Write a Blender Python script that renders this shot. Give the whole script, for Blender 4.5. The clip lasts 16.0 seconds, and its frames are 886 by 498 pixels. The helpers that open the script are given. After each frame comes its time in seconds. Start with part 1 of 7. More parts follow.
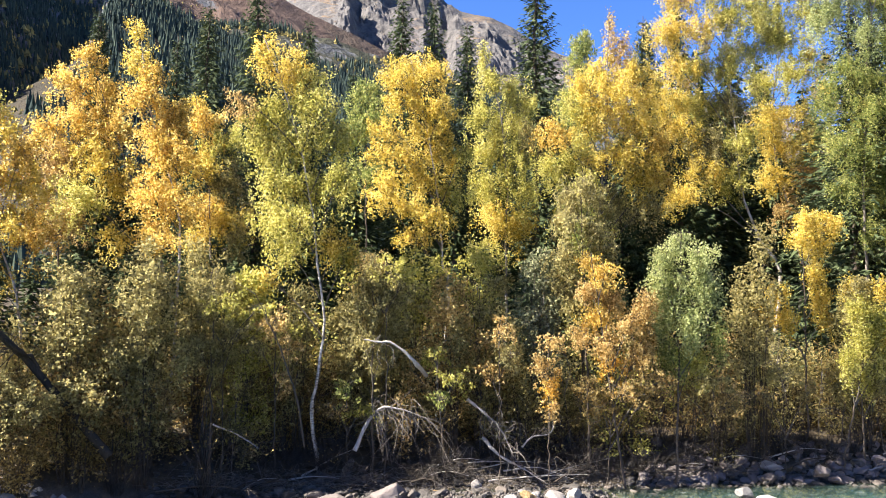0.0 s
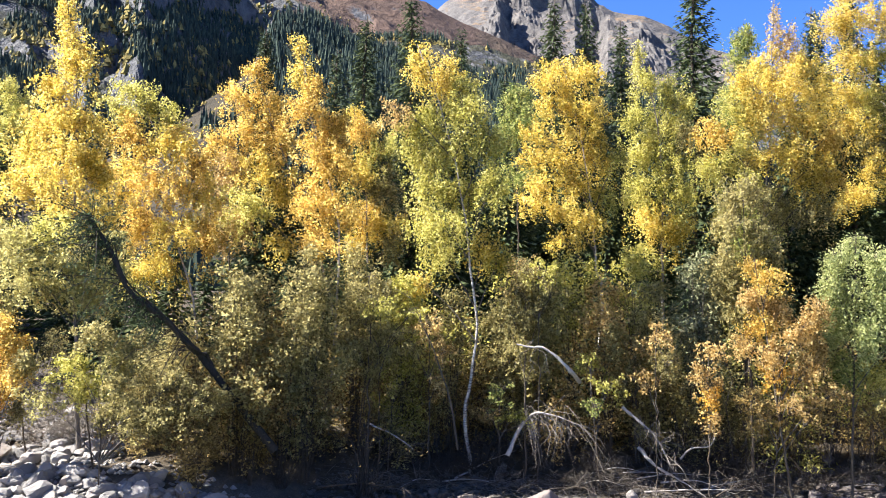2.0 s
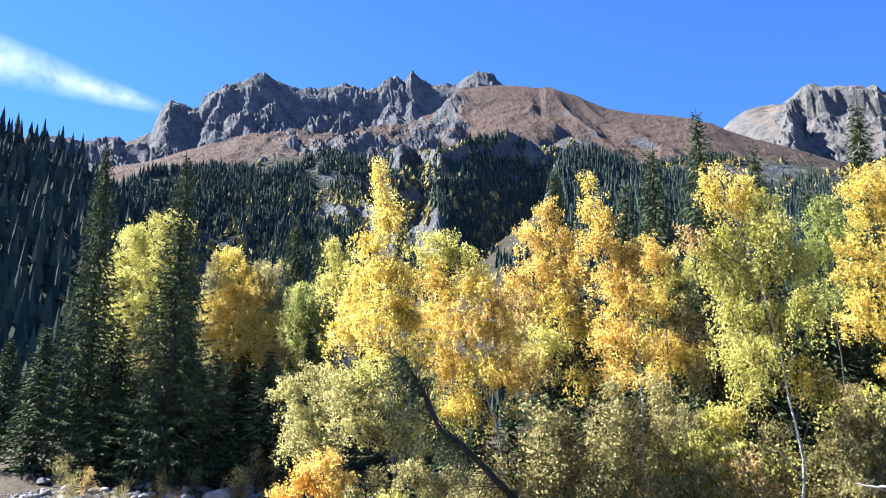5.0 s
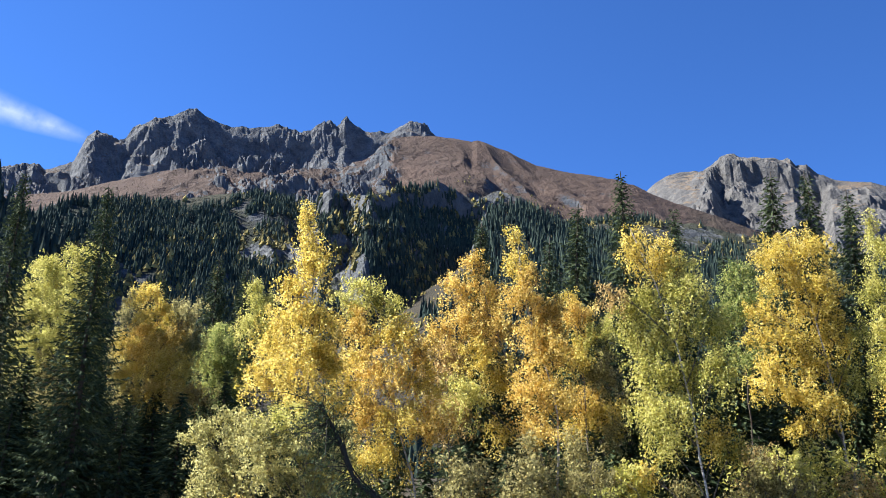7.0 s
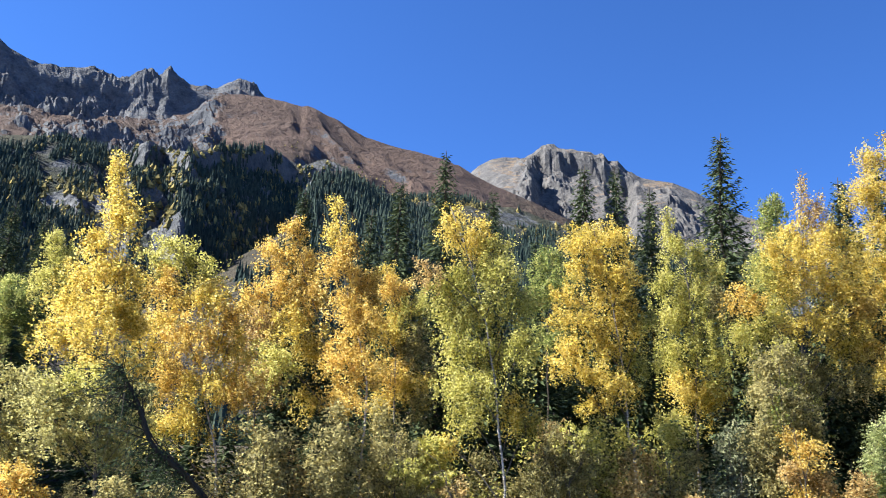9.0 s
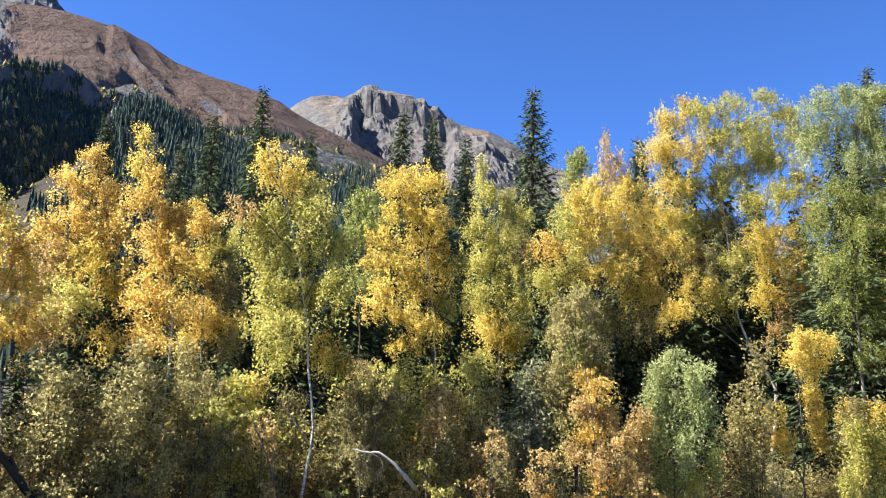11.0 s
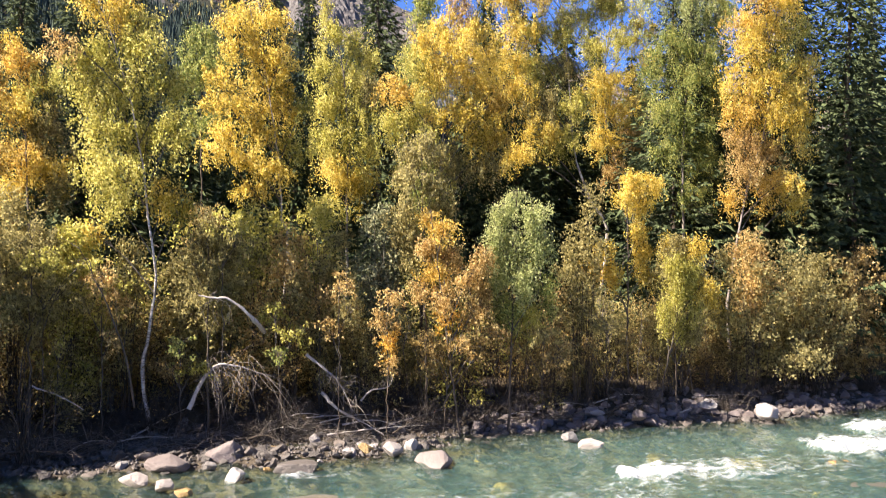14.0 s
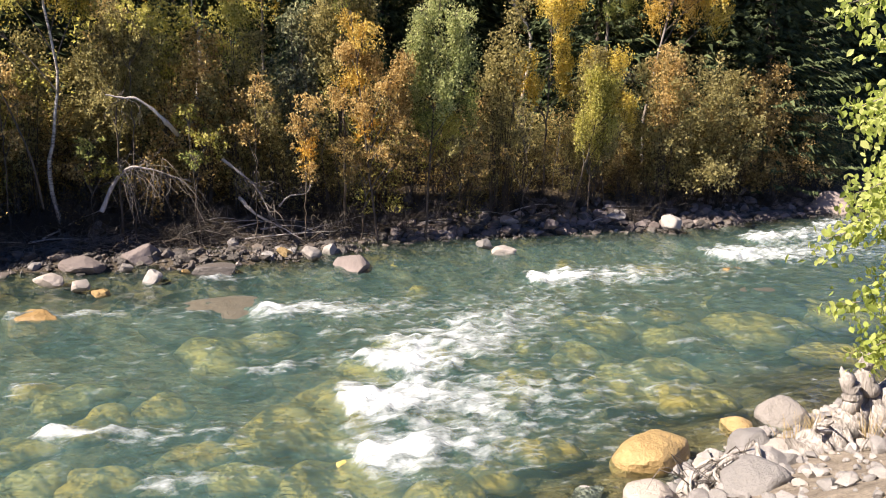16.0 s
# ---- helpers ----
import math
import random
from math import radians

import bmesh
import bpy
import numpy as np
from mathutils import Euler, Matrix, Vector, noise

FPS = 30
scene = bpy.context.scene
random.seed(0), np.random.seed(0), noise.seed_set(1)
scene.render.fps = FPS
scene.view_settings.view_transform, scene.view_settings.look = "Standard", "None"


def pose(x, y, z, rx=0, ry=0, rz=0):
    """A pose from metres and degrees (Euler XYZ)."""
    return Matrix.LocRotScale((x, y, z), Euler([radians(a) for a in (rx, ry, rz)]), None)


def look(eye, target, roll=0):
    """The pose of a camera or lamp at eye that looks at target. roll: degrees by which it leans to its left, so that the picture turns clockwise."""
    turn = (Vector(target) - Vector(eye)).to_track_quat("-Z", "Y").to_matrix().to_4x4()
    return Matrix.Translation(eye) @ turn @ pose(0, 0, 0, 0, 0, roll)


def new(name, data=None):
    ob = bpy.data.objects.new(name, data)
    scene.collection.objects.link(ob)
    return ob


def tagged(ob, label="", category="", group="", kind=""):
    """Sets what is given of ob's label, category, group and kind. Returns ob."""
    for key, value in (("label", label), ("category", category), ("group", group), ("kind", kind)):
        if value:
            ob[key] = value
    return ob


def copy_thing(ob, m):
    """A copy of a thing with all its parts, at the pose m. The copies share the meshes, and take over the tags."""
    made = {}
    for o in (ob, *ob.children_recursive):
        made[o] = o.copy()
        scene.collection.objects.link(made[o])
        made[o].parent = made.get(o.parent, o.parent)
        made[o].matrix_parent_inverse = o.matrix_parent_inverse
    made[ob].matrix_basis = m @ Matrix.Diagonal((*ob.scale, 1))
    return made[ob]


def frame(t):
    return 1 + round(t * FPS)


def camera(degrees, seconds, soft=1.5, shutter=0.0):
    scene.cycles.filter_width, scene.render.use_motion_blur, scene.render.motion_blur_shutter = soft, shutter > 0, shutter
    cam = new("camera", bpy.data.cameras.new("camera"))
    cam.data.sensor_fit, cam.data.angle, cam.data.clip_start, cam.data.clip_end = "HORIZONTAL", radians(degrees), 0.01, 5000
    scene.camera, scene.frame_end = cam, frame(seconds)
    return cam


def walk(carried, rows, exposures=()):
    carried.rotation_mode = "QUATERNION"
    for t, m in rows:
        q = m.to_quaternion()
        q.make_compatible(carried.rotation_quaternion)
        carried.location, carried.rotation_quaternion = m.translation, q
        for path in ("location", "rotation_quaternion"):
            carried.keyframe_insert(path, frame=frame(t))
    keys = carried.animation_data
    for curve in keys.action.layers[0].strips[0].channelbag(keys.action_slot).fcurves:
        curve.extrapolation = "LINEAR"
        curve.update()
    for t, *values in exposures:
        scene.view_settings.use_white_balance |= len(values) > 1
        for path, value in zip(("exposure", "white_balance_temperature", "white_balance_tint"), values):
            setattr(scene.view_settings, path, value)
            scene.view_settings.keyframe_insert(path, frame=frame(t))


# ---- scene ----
# camera on the near bank, five metres above the water, turning where it stands
EYE = 5.0
cam = camera(55.6, 16.0, soft=0.6, shutter=0.2)
# seconds, x, y, z from the first eye, yaw to the left, pitch, lean to the left
ROWS = [
    (0.0, 0.0, 0.0, 0.0, 0.0, 4.0, 0.0),
    (0.5, -0.007, 0.0, 0.0, 2.03, 4.09, -0.15),
    (1.0, -0.015, -0.001, 0.0, 4.2, 4.13, -0.43),
    (1.5, -0.024, -0.001, 0.0, 6.84, 4.09, 0.1),
    (2.0, -0.036, -0.003, 0.001, 10.3, 4.27, 0.64),
    (2.5, -0.044, -0.005, 0.002, 12.61, 4.46, 1.0),
    (3.0, -0.051, -0.007, 0.002, 14.64, 4.53, 1.08),
    (3.5, -0.061, -0.009, 0.001, 17.49, 4.35, 0.73),
    (4.0, -0.073, -0.014, 0.004, 21.05, 5.04, 0.19),
    (4.5, -0.089, -0.023, 0.016, 26.23, 8.49, -0.14),
    (4.7, -0.095, -0.027, 0.023, 28.26, 10.61, -0.06),
    (5.2, -0.104, -0.033, 0.035, 30.9, 14.3, 0.3),
    (5.75, -0.104, -0.034, 0.042, 30.7, 16.2, 0.8),
    (6.3, -0.096, -0.031, 0.044, 28.4, 16.6, 1.3),
    (6.8, -0.086, -0.028, 0.044, 26.0, 16.51, 1.56),
    (7.0, -0.083, -0.027, 0.044, 25.24, 16.47, 1.6),
    (7.5, -0.077, -0.024, 0.043, 23.28, 16.16, 1.84),
    (8.0, -0.069, -0.02, 0.042, 20.65, 15.94, 1.74),
    (8.5, -0.057, -0.015, 0.04, 16.91, 15.49, 1.85),
    (9.0, -0.043, -0.011, 0.038, 12.63, 14.94, 2.41),
    (9.5, -0.03, -0.008, 0.036, 8.79, 14.32, 2.66),
    (10.0, -0.019, -0.006, 0.034, 5.54, 13.61, 2.51),
    (10.2, -0.015, -0.005, 0.033, 4.25, 13.25, 2.22),
    (12.3, 0.018, -0.003, 0.017, -5.0, 8.67, 1.04),
    (12.5, 0.019, -0.003, 0.016, -5.44, 8.49, 0.83),
    (13.0, 0.024, -0.003, 0.013, -6.79, 7.73, 0.67),
    (13.5, 0.032, -0.003, 0.004, -8.93, 5.14, 0.31),
    (14.0, 0.038, -0.003, -0.011, -10.76, 1.0, 0.09),
    (14.5, 0.042, -0.004, -0.027, -11.77, -3.55, 0.44),
    (15.0, 0.047, -0.007, -0.039, -13.35, -7.04, 0.97),
    (15.5, 0.052, -0.009, -0.048, -14.96, -9.57, 1.55),
    (16.0, 0.056, -0.012, -0.056, -16.43, -11.83, 1.86),
]
EXPOSURES = [(0.0, 2.3, 6550, 11), (3.5, 2.36, 5950, 10), (4.5, 2.42, 5800, 9), (7.0, 1.77, 5950, 6), (8.0, 1.8, 5950, 6), (10.0, 2.02, 6100, 8), (13.0, 2.06, 6650, 14), (14.0, 2.15, 6950, 17), (15.0, 2.1, 6950, 17), (16.0, 1.57, 6950, 17)]
walk(cam, [(t, pose(x, y, EYE + z, 90 + pitch, 0, yaw) @ pose(0, 0, 0, 0, 0, roll)) for t, x, y, z, yaw, pitch, roll in ROWS], EXPOSURES)

# ---- light: clear autumn sky, sun high on the left ----
SUN_AZ, SUN_EL = -100.0, 44.0  # degrees from straight ahead to the right, and above the horizon
world = bpy.data.worlds.new("sky")
scene.world = world
world.use_nodes = True
wn = world.node_tree.nodes
wl = world.node_tree.links
sky = wn.new("ShaderNodeTexSky")
sky.sky_type = "NISHITA"
sky.sun_disc = False
sky.sun_elevation = radians(SUN_EL)
sky.sun_rotation = radians(SUN_AZ)
sky.altitude = 2400
sky.air_density, sky.dust_density, sky.ozone_density = 1.0, 0.0, 6.0
wn["Background"].inputs["Strength"].default_value = 0.05
tint = wn.new("ShaderNodeMix")
tint.data_type, tint.blend_type = "RGBA", "MULTIPLY"
tint.inputs[0].default_value = 1.0
tint.inputs[7].default_value = (0.64, 0.86, 1.22, 1)
wl.new(sky.outputs["Color"], tint.inputs[6])


def sky_math(op, a, b=0.0, clamp=False):
    n = wn.new("ShaderNodeMath")
    n.operation, n.use_clamp = op, clamp
    for k, val in enumerate((a, b)):
        if isinstance(val, bpy.types.NodeSocket):
            wl.new(val, n.inputs[k])
        else:
            n.inputs[k].default_value = val
    return n.outputs[0]


def sky_dot(direction):
    n = wn.new("ShaderNodeVectorMath")
    n.operation = "DOT_PRODUCT"
    wl.new(sky_way, n.inputs[0])
    n.inputs[1].default_value = direction
    return n.outputs["Value"]


# one thin wisp of cloud over the left peak
sky_way = wn.new("ShaderNodeTexCoord").outputs["Generated"]
wisp_along, wisp_across = sky_dot((0.5528, 0.8199, -0.1491)), sky_dot((0.3882, -0.0950, 0.9167))
puff = wn.new("ShaderNodeTexNoise")
puff.inputs["Scale"].default_value, puff.inputs["Detail"].default_value = 34.0, 7.0
wl.new(sky_way, puff.inputs["Vector"])
soft_edge = sky_math("SUBTRACT", 1.0, sky_math("DIVIDE", sky_math("ABSOLUTE", wisp_across), sky_math("SUBTRACT", 0.0135, sky_math("MULTIPLY", wisp_along, 0.1185))), True)
length = sky_math("MULTIPLY", sky_math("SUBTRACT", 0.0464, wisp_along), 25.0, True)
front = sky_math("MULTIPLY", sky_dot((-0.749, 0.543, 0.379)), 1.0, True)
wisp = sky_math("MULTIPLY", sky_math("MULTIPLY", soft_edge, length), sky_math("MULTIPLY", sky_math("SUBTRACT", puff.outputs["Fac"], 0.22), 1.9, True), True)
wisp = sky_math("MULTIPLY", wisp, sky_math("GREATER_THAN", front, 0.6))
cloud = wn.new("ShaderNodeMix")
cloud.data_type = "RGBA"
wl.new(wisp, cloud.inputs[0])
wl.new(tint.outputs[2], cloud.inputs[6])
cloud.inputs[7].default_value = (5.6, 6.0, 6.6, 1)
wl.new(cloud.outputs[2], wn["Background"].inputs["Color"])
sun = new("sun", bpy.data.lights.new("sun", "SUN"))
sun.data.energy, sun.data.angle, sun.data.color = 5.0, radians(0.53), (1.0, 0.94, 0.84)
a, e = radians(SUN_AZ), radians(SUN_EL)
SUN_DIR = Vector((math.sin(a) * math.cos(e), math.cos(a) * math.cos(e), math.sin(e)))
sun.matrix_world = look(SUN_DIR * 60, (0, 0, 0))

# ---- materials ----


class Nodes:
    """A small writer of node materials."""

    def __init__(self, name):
        self.mat = bpy.data.materials.new(name)
        self.mat.use_nodes = True
        self.t = self.mat.node_tree
        self.bsdf = self.t.nodes["Principled BSDF"]
        self.out = self.t.nodes["Material Output"]

    def add(self, kind, **inputs):
        n = self.t.nodes.new(kind)
        for k, v in inputs.items():
            self.put(n, k.replace("_", " "), v)
        return n

    def put(self, n, key, v):
        if isinstance(key, str) and key.isdigit():
            key = int(key)
        if isinstance(v, bpy.types.NodeSocket):
            self.t.links.new(v, n.inputs[key])
        else:
            n.inputs[key].default_value = v

    def coord(self, which="Object"):
        return self.t.nodes.new("ShaderNodeTexCoord").outputs[which]

    def world_place(self):
        return self.t.nodes.new("ShaderNodeNewGeometry").outputs["Position"]

    def noise(self, scale, where, detail=4.0, rough=0.55):
        n = self.add("ShaderNodeTexNoise", Scale=scale, Detail=detail, Roughness=rough)
        self.t.links.new(where, n.inputs["Vector"])
        return n.outputs["Fac"]

    def stretch(self, where, s):
        n = self.t.nodes.new("ShaderNodeMapping")
        n.inputs["Scale"].default_value = s
        self.t.links.new(where, n.inputs["Vector"])
        return n.outputs["Vector"]

    def ramp(self, fac, stops):
        n = self.t.nodes.new("ShaderNodeValToRGB")
        while len(n.color_ramp.elements) < len(stops):
            n.color_ramp.elements.new(0.5)
        for el, (p, c) in zip(n.color_ramp.elements, stops):
            el.position = p
            el.color = (*c, 1) if len(c) == 3 else c
        self.t.links.new(fac, n.inputs["Fac"])
        return n.outputs["Color"]

    def mix(self, fac, a, b, blend="MIX"):
        n = self.t.nodes.new("ShaderNodeMix")
        n.data_type, n.blend_type = "RGBA", blend
        for key, v in ((0, fac), (6, a), (7, b)):
            if isinstance(v, bpy.types.NodeSocket):
                self.t.links.new(v, n.inputs[key])
            else:
                n.inputs[key].default_value = (*v, 1) if isinstance(v, tuple) and len(v) == 3 else v
        return n.outputs[2]

    def math(self, op, a, b=0.0, clamp=False):
        n = self.t.nodes.new("ShaderNodeMath")
        n.operation, n.use_clamp = op, clamp
        self.put(n, 0, a), self.put(n, 1, b)
        return n.outputs[0]

    def bump(self, height, strength, distance=0.05):
        n = self.add("ShaderNodeBump", Strength=strength, Distance=distance)
        self.t.links.new(height, n.inputs["Height"])
        self.t.links.new(n.outputs["Normal"], self.bsdf.inputs["Normal"])

    def base(self, colour, rough=0.9, spec=0.2):
        self.put(self.bsdf, "Base Color", colour if isinstance(colour, bpy.types.NodeSocket) else (*colour, 1))
        self.put(self.bsdf, "Roughness", rough)
        self.put(self.bsdf, "Specular IOR Level", spec)
        return self.mat

    def island(self):
        return self.t.nodes.new("ShaderNodeNewGeometry").outputs["Random Per Island"]

    def own(self):
        return self.t.nodes.new("ShaderNodeObjectInfo").outputs["Random"]


def leaf_material(name, dark, mid, light, glow=0.64, patch=0.8, shine=0.14):
    m = Nodes(name)
    where = m.coord()
    big = m.noise(patch, where, 2.0)
    fac = m.math("ADD", m.math("MULTIPLY", big, 1.15), m.math("MULTIPLY", m.island(), 0.85))
    col = m.ramp(m.math("SUBTRACT", fac, 0.46), [(0.10, dark), (0.50, mid), (0.92, light)])
    m.base(col, 0.55 if shine > 0.12 else 0.9, shine)
    tr = m.add("ShaderNodeBsdfTranslucent", Color=col)
    mx = m.add("ShaderNodeMixShader")
    mx.inputs[0].default_value = glow
    m.t.links.new(m.bsdf.outputs[0], mx.inputs[1])
    m.t.links.new(tr.outputs[0], mx.inputs[2])
    m.t.links.new(mx.outputs[0], m.out.inputs["Surface"])
    return m.mat


LEAF = {
    "orange": leaf_material("leaf_orange", (0.32, 0.20, 0.04), (0.68, 0.475, 0.10), (0.83, 0.65, 0.24)),
    "yellow": leaf_material("leaf_yellow", (0.33, 0.245, 0.04), (0.69, 0.53, 0.10), (0.82, 0.68, 0.24)),
    "lime": leaf_material("leaf_lime", (0.20, 0.195, 0.045), (0.49, 0.455, 0.105), (0.70, 0.63, 0.23)),
    "amber": leaf_material("leaf_amber", (0.34, 0.18, 0.03), (0.74, 0.44, 0.07), (0.88, 0.62, 0.19)),
    "willow": leaf_material("leaf_willow", (0.17, 0.155, 0.06), (0.41, 0.375, 0.14), (0.62, 0.56, 0.24)),
    "olive": leaf_material("leaf_olive", (0.13, 0.113, 0.048), (0.315, 0.275, 0.112), (0.50, 0.435, 0.19)),
    "green": leaf_material("leaf_green", (0.12, 0.16, 0.05), (0.29, 0.33, 0.10), (0.56, 0.53, 0.18)),
    "grey_green": leaf_material("leaf_grey_green", (0.17, 0.20, 0.08), (0.37, 0.41, 0.165), (0.60, 0.61, 0.29)),
    "rust": leaf_material("leaf_rust", (0.22, 0.14, 0.05), (0.50, 0.345, 0.13), (0.74, 0.57, 0.26)),
    "brown": leaf_material("leaf_brown", (0.10, 0.07, 0.035), (0.26, 0.19, 0.075), (0.48, 0.36, 0.14)),
    "fresh": leaf_material("leaf_fresh", (0.22, 0.28, 0.06), (0.41, 0.48, 0.12), (0.64, 0.67, 0.25)),
    "needle": leaf_material("spruce_needle", (0.030, 0.044, 0.021), (0.056, 0.074, 0.033), (0.10, 0.122, 0.056), 0.10, 0.55, 0.1),
    "juniper": leaf_material("juniper_needle", (0.08, 0.09, 0.05), (0.15, 0.16, 0.085), (0.27, 0.26, 0.14), 0.1, 0.55, 0.1),
    # needle green shifted towards blue, distance haze put into the colour
    "far_needle": leaf_material("hazed_far_spruce_needle", (0.022, 0.035, 0.032), (0.036, 0.052, 0.044), (0.060, 0.078, 0.056), 0.05, 0.004, 0.05),
    "far_heath": leaf_material("far_heath_leaf", (0.05, 0.035, 0.026), (0.085, 0.056, 0.038), (0.14, 0.10, 0.055), 0.05, 0.02, 0.05),
    "far_scrub": leaf_material("far_scrub_leaf", (0.09, 0.08, 0.035), (0.20, 0.165, 0.062), (0.36, 0.285, 0.10), 0.1, 0.02, 0.05),
}


def birch_bark():
    m = Nodes("birch_bark")
    w = m.coord()
    bands = m.noise(1.0, m.stretch(w, (5, 5, 26)), 3.0, 0.7)
    scars = m.noise(2.2, w, 3.0)
    white = m.ramp(m.noise(9, w), [(0.3, (0.26, 0.23, 0.20)), (0.7, (0.56, 0.52, 0.47))])
    col = m.mix(m.ramp(bands, [(0.52, (0, 0, 0)), (0.64, (0.85, 0.85, 0.85))]), white, (0.05, 0.042, 0.036))
    col = m.mix(m.ramp(scars, [(0.52, (0, 0, 0)), (0.66, (0.8, 0.8, 0.8))]), col, (0.09, 0.075, 0.06))
    m.bump(bands, 0.3, 0.02)
    return m.base(col, 0.75)


def grain(name, a, b, scale=8.0, along=(4, 4, 0.7), rough=0.9, bump=0.5, dist=0.03):
    m = Nodes(name)
    w = m.coord()
    f = m.noise(scale, m.stretch(w, along), 5.0, 0.65)
    g = m.noise(1.3, w, 3.0)
    col = m.mix(m.math("MULTIPLY", g, 0.5), m.ramp(f, [(0.3, a), (0.7, b)]), a)
    m.bump(f, bump, dist)
    return m.base(col, rough)


BARK_BIRCH = birch_bark()
BARK_DARK = grain("dark_bark", (0.045, 0.036, 0.028), (0.13, 0.105, 0.08))
BARK_TWIG = grain("dead_twig_bark", (0.07, 0.06, 0.05), (0.17, 0.148, 0.125))
# darker copy of the dead twig bark, painting in shade at the bank foot
SHADED_BRUSH = grain("shade_toned_flood_twig_bark", (0.025, 0.021, 0.018), (0.10, 0.085, 0.07))
BARK_BLACK = grain("blackish_dead_bark", (0.018, 0.016, 0.013), (0.06, 0.05, 0.04))
BARK_GREY = grain("grey_twig_bark", (0.12, 0.10, 0.085), (0.26, 0.23, 0.20))
DRIFTWOOD = grain("bleached_driftwood", (0.24, 0.21, 0.18), (0.52, 0.48, 0.44), 6.0)
DRY_GRASS = grain("dry_grass_blade", (0.26, 0.19, 0.09), (0.46, 0.36, 0.19), 5.0)


def stone_material(name, a, b, c, wet=False, joined=False, fine=0.35, relief=0.8):
    m = Nodes(name)
    w = m.coord()
    tone = m.ramp(m.island() if joined else m.own(), [(0.0, a), (0.45, b), (0.8, c), (1.0, (c[0] * 1.03, c[1] * 0.93, c[2] * 0.84))])
    n1, n2 = m.noise(2.6, w, 6.0, 0.65), m.noise(28, w, 3.0, 0.7)
    col = m.mix(m.ramp(n1, [(0.35, (0.25, 0.25, 0.25)), (0.62, (0, 0, 0))]), tone, (a[0] * 0.45, a[1] * 0.45, a[2] * 0.42))
    col = m.mix(m.math("MULTIPLY", n2, fine), col, (c[0] * 1.1, c[1] * 1.1, c[2] * 1.1))
    m.bump(m.math("ADD", n1, m.math("MULTIPLY", n2, 0.3)), relief, 0.10)
    return m.base(col, 0.5 if wet else 0.85, 0.3 if wet else 0.25)


STONE = stone_material("river_stone", (0.13, 0.125, 0.12), (0.22, 0.205, 0.195), (0.32, 0.30, 0.28))
# wet stone, its tone also lowered to stand for the far bank's shade
STONE_DARK = stone_material("wet_shade_toned_stone", (0.04, 0.036, 0.033), (0.07, 0.063, 0.056), (0.12, 0.105, 0.093), True)
STONE_LOOSE = stone_material("loose_river_stone", (0.13, 0.125, 0.12), (0.22, 0.205, 0.195), (0.32, 0.30, 0.28), False, True)
# loose version, wet and likewise darkened in place of bank shade
STONE_LOOSE_DARK = stone_material("loose_wet_shade_toned_stone", (0.035, 0.031, 0.028), (0.06, 0.054, 0.048), (0.115, 0.10, 0.088), True, True)
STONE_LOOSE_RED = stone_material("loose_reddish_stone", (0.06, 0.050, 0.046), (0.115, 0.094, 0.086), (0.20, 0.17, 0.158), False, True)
STONE_PALE = stone_material("pale_stone", (0.18, 0.164, 0.149), (0.25, 0.228, 0.207), (0.33, 0.302, 0.275))
STONE_OCHRE = stone_material("ochre_wet_stone", (0.20, 0.118, 0.045), (0.27, 0.172, 0.065), (0.34, 0.245, 0.115), True)
STONE_BROWN = stone_material("brown_wet_stone", (0.066, 0.064, 0.050), (0.088, 0.084, 0.066), (0.11, 0.105, 0.085), True)
BLEACHED = grain("bleached_root_wood", (0.15, 0.13, 0.11), (0.58, 0.54, 0.50), 7.0, (4, 4, 0.7), 0.9, 0.9, 0.05)
STONE_RED = stone_material("reddish_stone", (0.12, 0.098, 0.090), (0.175, 0.145, 0.132), (0.25, 0.218, 0.202))


